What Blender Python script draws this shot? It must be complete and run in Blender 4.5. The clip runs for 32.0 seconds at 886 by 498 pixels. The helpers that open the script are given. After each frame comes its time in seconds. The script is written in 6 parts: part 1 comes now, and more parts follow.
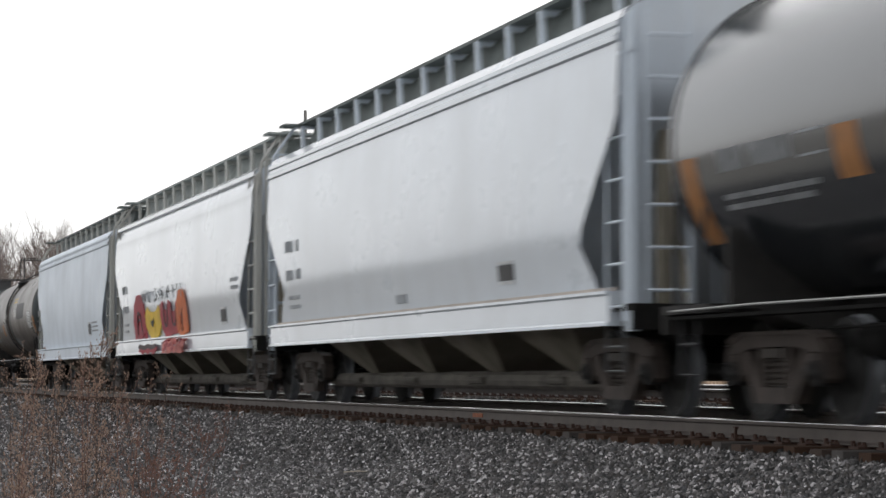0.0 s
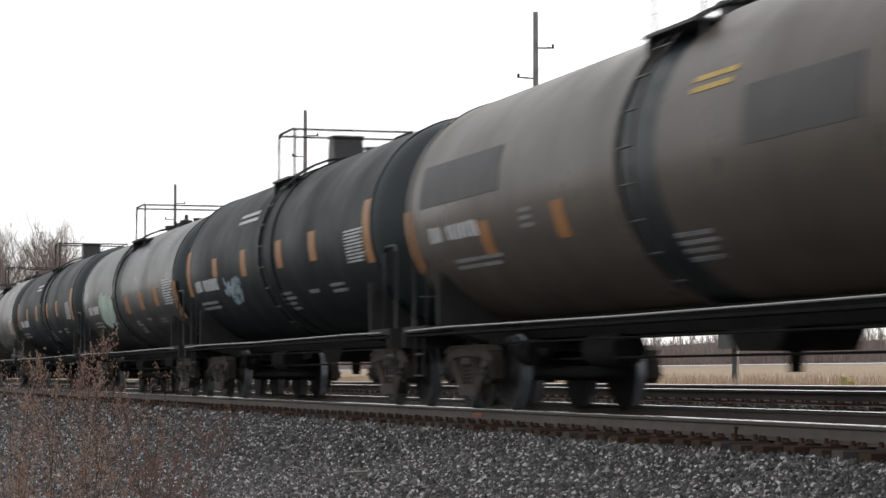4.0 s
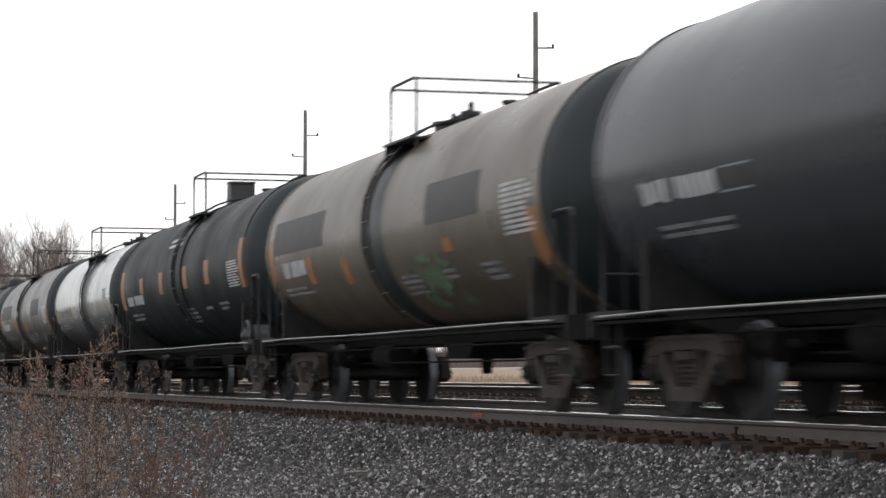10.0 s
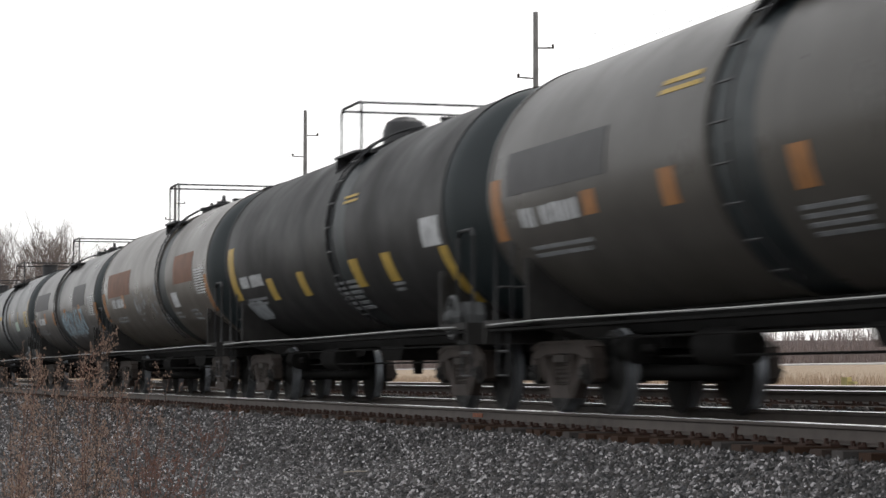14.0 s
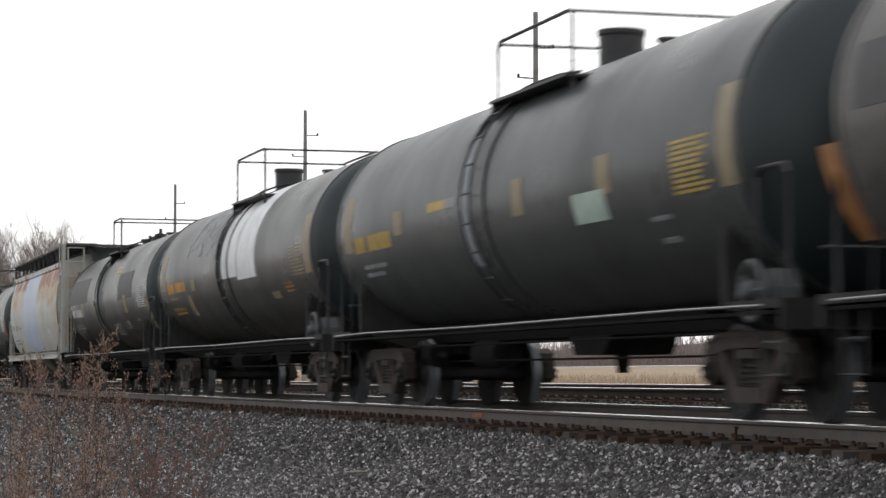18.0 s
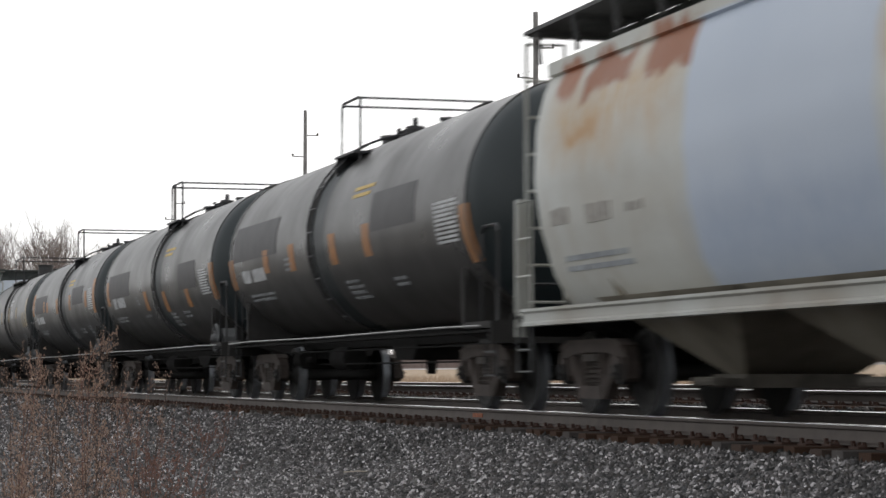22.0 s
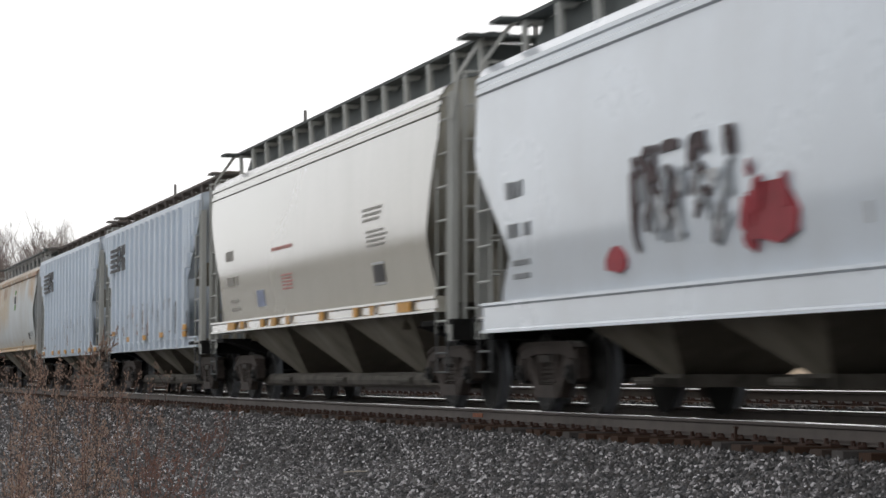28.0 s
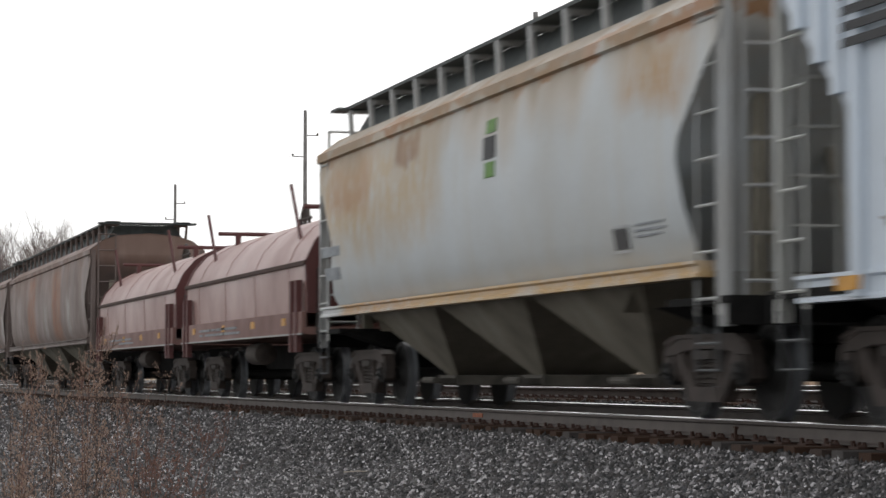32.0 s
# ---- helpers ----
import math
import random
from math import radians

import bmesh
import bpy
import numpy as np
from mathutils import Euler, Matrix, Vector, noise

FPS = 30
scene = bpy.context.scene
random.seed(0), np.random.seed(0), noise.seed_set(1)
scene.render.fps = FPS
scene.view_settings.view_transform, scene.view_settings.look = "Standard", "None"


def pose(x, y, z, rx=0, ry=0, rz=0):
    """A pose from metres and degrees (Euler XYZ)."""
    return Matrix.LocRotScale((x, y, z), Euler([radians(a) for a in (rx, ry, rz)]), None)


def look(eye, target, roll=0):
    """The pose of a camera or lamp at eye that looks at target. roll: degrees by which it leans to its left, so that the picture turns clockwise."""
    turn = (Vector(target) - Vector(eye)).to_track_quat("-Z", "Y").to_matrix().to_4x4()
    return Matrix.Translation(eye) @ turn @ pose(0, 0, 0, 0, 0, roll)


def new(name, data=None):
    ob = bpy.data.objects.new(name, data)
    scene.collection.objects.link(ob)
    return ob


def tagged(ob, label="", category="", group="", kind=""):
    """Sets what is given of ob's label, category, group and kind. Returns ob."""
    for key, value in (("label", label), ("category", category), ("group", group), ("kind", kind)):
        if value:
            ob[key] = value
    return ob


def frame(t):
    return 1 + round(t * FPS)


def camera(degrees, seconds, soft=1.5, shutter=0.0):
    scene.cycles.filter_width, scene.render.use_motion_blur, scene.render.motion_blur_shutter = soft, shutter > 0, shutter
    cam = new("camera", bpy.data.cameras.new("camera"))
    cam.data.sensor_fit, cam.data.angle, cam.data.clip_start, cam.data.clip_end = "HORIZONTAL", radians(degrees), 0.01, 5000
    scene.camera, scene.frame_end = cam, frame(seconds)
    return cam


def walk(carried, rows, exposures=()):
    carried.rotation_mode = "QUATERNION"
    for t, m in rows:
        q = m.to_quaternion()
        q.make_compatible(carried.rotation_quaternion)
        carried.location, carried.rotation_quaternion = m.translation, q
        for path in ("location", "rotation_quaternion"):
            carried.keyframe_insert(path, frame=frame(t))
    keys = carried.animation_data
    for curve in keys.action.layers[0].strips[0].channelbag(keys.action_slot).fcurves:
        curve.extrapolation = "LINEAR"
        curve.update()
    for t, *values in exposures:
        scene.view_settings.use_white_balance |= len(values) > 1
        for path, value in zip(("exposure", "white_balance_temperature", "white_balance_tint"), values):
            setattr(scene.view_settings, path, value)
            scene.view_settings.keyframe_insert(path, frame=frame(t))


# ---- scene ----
cam = camera(21.33, 32.0, soft=1.5, shutter=0.5)
EYE = 0.40                      # eye height over the rail head, z = 0 is the rail head
walk(cam, [(0.0, pose(0, 0, EYE, 93.12, 0, 74.2)), (32.0, pose(0, 0, EYE, 93.12, 0, 74.2))])

# ---- world and light: a white overcast sky ----
SUN_EL, SUN_ROT = radians(38), radians(304)
world = bpy.data.worlds.new("overcast")
scene.world = world
world.use_nodes = True
wn, wl = world.node_tree.nodes, world.node_tree.links
wn.clear()
sky = wn.new("ShaderNodeTexSky")
sky.sky_type, sky.sun_disc, sky.sun_elevation, sky.sun_rotation = "NISHITA", False, SUN_EL, SUN_ROT
sky.air_density, sky.dust_density = 1.0, 3.0
hs = wn.new("ShaderNodeHueSaturation")
hs.inputs["Saturation"].default_value = 0.25
cloud = wn.new("ShaderNodeMixRGB")
cloud.inputs[0].default_value = 0.62
cloud.inputs[2].default_value = (10.5, 10.6, 10.8, 1)
bg = wn.new("ShaderNodeBackground")
bg.inputs[1].default_value = 0.118
wo = wn.new("ShaderNodeOutputWorld")
wl.new(sky.outputs[0], hs.inputs["Color"])
wl.new(hs.outputs[0], cloud.inputs[1])
wl.new(cloud.outputs[0], bg.inputs[0])
wl.new(bg.outputs[0], wo.inputs[0])
sun_data = bpy.data.lights.new("sun", "SUN")
sun_data.energy, sun_data.angle, sun_data.color = 0.35, radians(25), (1.0, 0.96, 0.9)
sun = new("sun", sun_data)
sun.matrix_world = look((-66, 44, 62), (0, 0, 0))
scene.view_settings.exposure = 0.0


# ---- materials ----
def nodes_of(name):
    m = bpy.data.materials.new(name)
    m.use_nodes = True
    n, l = m.node_tree.nodes, m.node_tree.links
    return m, n, l, n["Principled BSDF"]


def noise_of(n, l, co, scale, detail=4, stretch=(1, 1, 1), rough=0.55):
    mp = n.new("ShaderNodeMapping")
    mp.inputs["Scale"].default_value = stretch
    l.new(co, mp.inputs[0])
    tx = n.new("ShaderNodeTexNoise")
    tx.inputs["Scale"].default_value, tx.inputs["Detail"].default_value, tx.inputs["Roughness"].default_value = scale, detail, rough
    l.new(mp.outputs[0], tx.inputs["Vector"])
    return tx.outputs["Fac"]


def ramp(n, l, fac, a, b, ca=(0, 0, 0, 1), cb=(1, 1, 1, 1)):
    r = n.new("ShaderNodeValToRGB")
    r.color_ramp.elements[0].position, r.color_ramp.elements[0].color = a, ca
    r.color_ramp.elements[1].position, r.color_ramp.elements[1].color = b, cb
    l.new(fac, r.inputs[0])
    return r.outputs[0]


def mix(n, l, fac, a, b):
    m = n.new("ShaderNodeMixRGB")
    for k, v in ((0, fac), (1, a), (2, b)):
        if isinstance(v, (float, int)):
            m.inputs[k].default_value = v
        elif isinstance(v, tuple):
            m.inputs[k].default_value = (*v[:3], 1)
        else:
            l.new(v, m.inputs[k])
    return m.outputs[0]


def scaled(n, l, v, k):
    m = n.new("ShaderNodeMath")
    m.operation, m.inputs[1].default_value = "MULTIPLY", k
    l.new(v, m.inputs[0])
    return m.outputs[0]


def paint(name, base, dirt=(0.07, 0.06, 0.05), amount=0.5, rough=0.42, streak=0.5, metal=0.0, bump=0.08, rust=0.0, spread=0.0, spec=0.5):
    """Weathered paint: broad dust, vertical streaks of grime, fine grain, and rust where asked."""
    m, n, l, p = nodes_of(name)
    co = n.new("ShaderNodeTexCoord").outputs["Object"]
    broad = noise_of(n, l, co, 0.55, 5)
    run = noise_of(n, l, co, 1.0, 5, (2.6, 2.6, 0.22))
    fine = noise_of(n, l, co, 14.0, 4)
    c = mix(n, l, scaled(n, l, ramp(n, l, broad, 0.38, 0.72), amount), base, dirt)
    c = mix(n, l, scaled(n, l, ramp(n, l, run, 0.5, 0.75), streak * amount), c, dirt)
    c = mix(n, l, scaled(n, l, ramp(n, l, fine, 0.45, 0.8), 0.22 * amount), c, tuple(0.55 * v for v in base))
    if rust:
        rn = noise_of(n, l, co, 1.5, 7, (1.4, 1.4, 0.45), 0.65)
        c = mix(n, l, ramp(n, l, rn, 0.66 - 0.22 * rust, 0.74 - 0.16 * rust), c, (0.20, 0.075, 0.03))
    if spread:
        oi = n.new("ShaderNodeObjectInfo").outputs["Random"]
        hv = n.new("ShaderNodeHueSaturation")
        l.new(ramp(n, l, oi, 0, 1, (1 - spread,) * 3 + (1,), (1 + spread,) * 3 + (1,)), hv.inputs["Value"])
        l.new(c, hv.inputs["Color"])
        c = hv.outputs[0]
    l.new(c, p.inputs["Base Color"])
    l.new(ramp(n, l, broad, 0.3, 0.8, (rough * 0.75,) * 3 + (1,), (min(1, rough * 1.45),) * 3 + (1,)), p.inputs["Roughness"])
    p.inputs["Metallic"].default_value = metal
    p.inputs["Specular IOR Level"].default_value = spec
    if bump:
        b = n.new("ShaderNodeBump")
        b.inputs["Strength"].default_value, b.inputs["Distance"].default_value = bump, 0.02
        l.new(mix(n, l, 0.5, broad, fine), b.inputs["Height"])
        l.new(b.outputs[0], p.inputs["Normal"])
    return m


def window(n, l, v, a, b, soft):
    """One between a and b, falling to nought over soft."""
    up, dn, m = n.new("ShaderNodeMapRange"), n.new("ShaderNodeMapRange"), n.new("ShaderNodeMath")
    for k, node in ((0, up), (1, dn)):
        node.inputs[1].default_value, node.inputs[2].default_value = (a - soft, a + soft) if k == 0 else (b - soft, b + soft)
        node.inputs[3].default_value, node.inputs[4].default_value = (0, 1) if k == 0 else (1, 0)
        l.new(v, node.inputs[0])
    m.operation = "MULTIPLY"
    l.new(up.outputs[0], m.inputs[0])
    l.new(dn.outputs[0], m.inputs[1])
    return m.outputs[0]


def times(n, l, a, b, op="MULTIPLY"):
    m = n.new("ShaderNodeMath")
    m.operation, m.use_clamp = op, op == "ADD"
    l.new(a, m.inputs[0])
    l.new(b, m.inputs[1])
    return m.outputs[0]


def stained(name, base, layers, dirt, rough=0.55, eaves=None):
    """Old paint with patches of other colours: layers of (colour, x0, x1, z0, z1, soft, break-up)."""
    m = paint(name, base, dirt, 0.6, rough, 0.9)
    n, l = m.node_tree.nodes, m.node_tree.links
    p = n["Principled BSDF"]
    c = p.inputs["Base Color"].links[0].from_socket
    co = n.new("ShaderNodeTexCoord").outputs["Object"]
    sep = n.new("ShaderNodeSeparateXYZ")
    l.new(co, sep.inputs[0])
    wob = noise_of(n, l, co, 1.7, 6, (1, 1, 0.5), 0.65)
    w2 = n.new("ShaderNodeMapRange")
    w2.inputs[3].default_value, w2.inputs[4].default_value = -0.55, 0.55
    l.new(wob, w2.inputs[0])
    xx, zz = times(n, l, sep.outputs["X"], scaled(n, l, w2.outputs[0], 0.5), "ADD"), times(n, l, sep.outputs["Z"], scaled(n, l, w2.outputs[0], 0.9), "ADD")
    for node in (xx, zz):
        node.node.use_clamp = False
    grit = noise_of(n, l, co, 5.0, 6, (1.6, 1.6, 0.5), 0.7)
    for col, x0, x1, z0, z1, soft, broken in layers:
        f = times(n, l, window(n, l, xx if broken else sep.outputs["X"], x0, x1, soft), window(n, l, zz if broken else sep.outputs["Z"], z0, z1, soft * (0.6 if broken else 1)))
        if broken:
            f = times(n, l, f, ramp(n, l, grit, 0.30, 0.30 + 0.4 * broken))
        c = mix(n, l, f, c, col)
    if eaves:                       # rust that has run down from the roof edge
        col, z0, z1, amount = eaves
        run_ = noise_of(n, l, co, 1.0, 6, (0.75, 0.75, 0.14), 0.62)
        fall = n.new("ShaderNodeMapRange")
        fall.inputs[1].default_value, fall.inputs[2].default_value = z0, z1
        fall.inputs[3].default_value, fall.inputs[4].default_value = -0.35, 0.22
        l.new(sep.outputs["Z"], fall.inputs[0])
        s = times(n, l, run_, fall.outputs[0], "ADD")
        c = mix(n, l, scaled(n, l, ramp(n, l, s, 0.48, 0.72), amount), c, col)
        c = mix(n, l, scaled(n, l, ramp(n, l, s, 0.66, 0.80), amount), c, tuple(0.55 * v for v in col))
    l.new(c, p.inputs["Base Color"])
    return m


def plain(name, base, rough=0.6, metal=0.0, var=0.25, scale=9.0, bump=0.1):
    m, n, l, p = nodes_of(name)
    co = n.new("ShaderNodeTexCoord").outputs["Object"]
    a, b = noise_of(n, l, co, scale, 5), noise_of(n, l, co, scale * 0.13, 3)
    c = mix(n, l, ramp(n, l, a, 0.3, 0.75), tuple(v * (1 - var) for v in base), tuple(min(1, v * (1 + var)) for v in base))
    c = mix(n, l, scaled(n, l, ramp(n, l, b, 0.4, 0.7), 0.5 * var), c, tuple(0.6 * v for v in base))
    l.new(c, p.inputs["Base Color"])
    p.inputs["Roughness"].default_value, p.inputs["Metallic"].default_value = rough, metal
    if bump:
        bp = n.new("ShaderNodeBump")
        bp.inputs["Strength"].default_value, bp.inputs["Distance"].default_value = bump, 0.01
        l.new(a, bp.inputs["Height"])
        l.new(bp.outputs[0], p.inputs["Normal"])
    return m


IRON = plain("cast_iron", (0.045, 0.036, 0.030), 0.75, 0.0, 0.4, 7)
SIDEFRAME = plain("rusty_cast_steel", (0.057, 0.0435, 0.037), 0.8, 0.0, 0.4, 5)
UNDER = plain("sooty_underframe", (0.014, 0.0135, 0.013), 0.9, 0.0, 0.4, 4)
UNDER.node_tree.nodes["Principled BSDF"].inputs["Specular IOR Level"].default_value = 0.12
GATE = plain("dusty_outlet_steel", (0.10, 0.09, 0.076), 0.85, 0.0, 0.5, 4)
SOOT = plain("dusty_black_steel", (0.026, 0.024, 0.0225), 0.85, 0.0, 0.45, 3)
WHEEL = plain("wheel_steel", (0.015, 0.0145, 0.014), 0.75, 0.0, 0.3, 6)
PIPE = plain("dull_black_pipe", (0.03, 0.03, 0.032), 0.5, 0.0, 0.2, 5)
HANDGREY = plain("dull_grey_brake_paint", (0.085, 0.088, 0.09), 0.65, 0.0, 0.3, 6)
TREAD = plain("bright_wheel_tread", (0.20, 0.21, 0.225), 0.45, 0.7, 0.3, 9, 0.0)
SILLEDGE = plain("worn_grey_steel", (0.34, 0.34, 0.33), 0.4, 0.3, 0.3, 5)
RAILSIDE = plain("rail_side_rust", (0.105, 0.088, 0.079), 0.72, 0.2, 0.2, 3, 0.05)
RAILTOP = plain("polished_rail_head", (0.88, 0.88, 0.88), 0.06, 1.0, 0.08, 3, 0.0)
PLATE = plain("rusty_plate", (0.060, 0.030, 0.021), 0.8, 0.1, 0.4, 9)


def tie_material():
    """Creosoted wood, brown with soot and rust, some ties weathered grey."""
    m, n, l, p = nodes_of("creosoted_wood")
    co = n.new("ShaderNodeTexCoord").outputs["Object"]
    pick = n.new("ShaderNodeObjectInfo").outputs["Random"]
    grain = noise_of(n, l, co, 3, 6, (8, 1, 8))
    brown = mix(n, l, grain, (0.030, 0.018, 0.012), (0.085, 0.048, 0.032))
    grey = mix(n, l, grain, (0.045, 0.040, 0.038), (0.115, 0.105, 0.100))
    l.new(mix(n, l, ramp(n, l, pick, 0.55, 0.85), brown, grey), p.inputs["Base Color"])
    p.inputs["Roughness"].default_value = 0.9
    p.inputs["Specular IOR Level"].default_value = 0.2
    b = n.new("ShaderNodeBump")
    b.inputs["Strength"].default_value, b.inputs["Distance"].default_value = 0.6, 0.01
    l.new(grain, b.inputs["Height"])
    l.new(b.outputs[0], p.inputs["Normal"])
    return m


TIE = tie_material()
WHITE_MARK = plain("white_lettering", (0.55, 0.56, 0.57), 0.6, 0, 0.35, 6, 0)
FADED_MARK = plain("faded_lettering", (0.24, 0.25, 0.26), 0.6, 0, 0.4, 6, 0)
ORANGE = plain("orange_reflective_sheet", (0.36, 0.155, 0.045), 0.5, 0, 0.25, 6, 0)
YELLOW = plain("yellow_marking", (0.50, 0.33, 0.05), 0.5, 0, 0.25, 6, 0)
TAN_MARK = plain("tan_reflective_sheet", (0.27, 0.21, 0.12), 0.5, 0, 0.25, 6, 0)
DARK_PATCH = plain("dark_overpaint", (0.045, 0.043, 0.045), 0.55, 0, 0.25, 3, 0)
BROWN_PATCH = plain("brown_overpaint", (0.17, 0.065, 0.028), 0.6, 0, 0.3, 3, 0)
GREEN_INK = plain("green_emblem_paint", (0.12, 0.26, 0.05), 0.6, 0, 0.3, 6, 0)
RED_INK = plain("red_spray_paint", (0.32, 0.018, 0.032), 0.6, 0, 0.3, 3, 0)
YELLOW_INK = plain("yellow_spray_paint", (0.70, 0.46, 0.03), 0.6, 0, 0.2, 3, 0)
ORANGE_INK = plain("orange_spray_paint", (0.60, 0.14, 0.03), 0.6, 0, 0.3, 3, 0)
BLUE_INK = plain("pale_blue_spray_paint", (0.30, 0.40, 0.46), 0.6, 0, 0.5, 3, 0)
MINT_INK = plain("pale_mint_spray_paint", (0.42, 0.52, 0.45), 0.6, 0, 0.35, 2, 0)
FOLIO = plain("green_spray_paint", (0.13, 0.19, 0.11), 0.6, 0, 0.4, 3, 0)
GREYTEXT = plain("grey_lettering", (0.30, 0.32, 0.34), 0.6, 0, 0.3, 6, 0)
BLACK_INK = plain("black_ink", (0.02, 0.02, 0.022), 0.6, 0, 0.2, 6, 0)
BAND = paint("black_grime_and_end_shade", (0.013, 0.021, 0.024), (0.018, 0.026, 0.028), 0.5, 0.5)
HATCH = plain("dark_green_grey_hatch", (0.068, 0.078, 0.076), 0.7, 0.1, 0.3, 5, 0)


# ---- geometry helpers ----
class Geo:
    def __init__(self):
        self.v, self.f = [], []

    def add(self, verts, faces):
        k = len(self.v)
        self.v.extend(verts)
        self.f.extend([tuple(k + i for i in f) for f in faces])
        return self

    def box(self, x0, x1, y0, y1, z0, z1):
        return self.add([(x, y, z) for x in (x0, x1) for y in (y0, y1) for z in (z0, z1)],
                        [(0, 1, 3, 2), (4, 6, 7, 5), (0, 4, 5, 1), (2, 3, 7, 6), (0, 2, 6, 4), (1, 5, 7, 3)])

    def prism(self, pts, a, b, axis="y"):
        """The outline pts (in xz for axis y, in yz for axis x) drawn out from a to b."""
        n = len(pts)
        put = (lambda p, s: (p[0], s, p[1])) if axis == "y" else (lambda p, s: (s, p[0], p[1]))
        vs = [put(p, s) for s in (a, b) for p in pts]
        fs = [tuple(range(n)), tuple(range(2 * n - 1, n - 1, -1))] + [(i, i + n, (i + 1) % n + n, (i + 1) % n) for i in range(n)]
        return self.add(vs, fs)

    def tube(self, path, r, seg=6, closed=False):
        """A pipe along the points of path."""
        pts = [Vector(p) for p in path]
        n = len(pts)
        rings = []
        for i, p in enumerate(pts):
            d = (pts[min(i + 1, n - 1)] - pts[max(i - 1, 0)]).normalized()
            side = d.cross(Vector((0, 0, 1)))
            if side.length < 1e-3:
                side = d.cross(Vector((0, 1, 0)))
            side.normalize()
            up = side.cross(d)
            rr = r[i] if isinstance(r, (list, tuple)) else r
            rings.append([tuple(p + rr * (math.cos(2 * math.pi * k / seg) * side + math.sin(2 * math.pi * k / seg) * up)) for k in range(seg)])
        fs = [(i * seg + k, i * seg + (k + 1) % seg, (i + 1) * seg + (k + 1) % seg, (i + 1) * seg + k) for i in range(n - 1) for k in range(seg)]
        fs += [tuple(range(seg - 1, -1, -1)), tuple((n - 1) * seg + k for k in range(seg))]
        return self.add([v for r_ in rings for v in r_], fs)

    def lathe(self, prof, seg=48, axis="x", at=(0, 0, 0), caps=True):
        """Turn the profile (station, radius) about the axis."""
        vs, n = [], len(prof)
        for s, r in prof:
            for k in range(seg):
                c, d = r * math.cos(2 * math.pi * k / seg), r * math.sin(2 * math.pi * k / seg)
                p = {"x": (s, c, d), "y": (c, s, d), "z": (c, d, s)}[axis]
                vs.append((p[0] + at[0], p[1] + at[1], p[2] + at[2]))
        fs = [(i * seg + k, i * seg + (k + 1) % seg, (i + 1) * seg + (k + 1) % seg, (i + 1) * seg + k) for i in range(n - 1) for k in range(seg)]
        if caps:
            fs += [tuple(range(seg - 1, -1, -1)), tuple((n - 1) * seg + k for k in range(seg))]
        return self.add(vs, fs)

    def mesh(self, name, material, smooth=35):
        me = bpy.data.meshes.new(name)
        me.from_pydata(self.v, [], self.f)
        me.materials.append(material)
        bm = bmesh.new()
        bm.from_mesh(me)
        bmesh.ops.recalc_face_normals(bm, faces=bm.faces)
        bm.to_mesh(me)
        bm.free()
        if smooth:
            me.polygons.foreach_set("use_smooth", [True] * len(me.polygons))
            me.set_sharp_from_angle(angle=radians(smooth))
        return me


KEPT = {}


def shared(key, make, material, smooth=35):
    """One mesh for all pieces that look alike."""
    k = (key, material.name)
    if k not in KEPT:
        KEPT[k] = make().mesh(key, material, smooth)
    return KEPT[k]


def part(name, geo, material, parent, label="", at=None, smooth=35):
    me = geo if isinstance(geo, bpy.types.Mesh) else geo.mesh(name, material, smooth)
    ob = new(name, me)
    ob.parent = parent
    if at is not None:
        ob.matrix_basis = at
    if label:
        tagged(ob, label)
    return ob


def thing(name, geo, material, label, category, group="", kind="", at=None, smooth=35):
    me = geo if isinstance(geo, bpy.types.Mesh) else geo.mesh(name, material, smooth)
    ob = new(name, me)
    if at is not None:
        ob.matrix_basis = at
    return tagged(ob, label, category, group, kind)


# ---- the ground and the two tracks ----
LINE = 9.5                      # the train's centre line
LINE2 = 14.4                    # the second track's
HIGH2 = 0.22                    # its rails lie higher
NEAR_X, FAR_X = 14.0, -420.0


def ground_z(y):
    prof = [(-4000, -1.0), (3.0, -1.0), (5.4, -0.95), (6.3, -0.82), (8.05, -0.30), (8.3, -0.26), (11.1, -0.26), (12.2, -0.12),
            (12.9, -0.02), (15.8, -0.02), (17.6, -0.22), (22, -0.12), (30, 0.15), (38, 0.85), (46, 1.0), (60, 0.8), (300, -0.4), (4000, -1.0)]
    for (a, za), (b, zb) in zip(prof, prof[1:]):
        if a <= y <= b:
            return za + (zb - za) * (y - a) / (b - a)


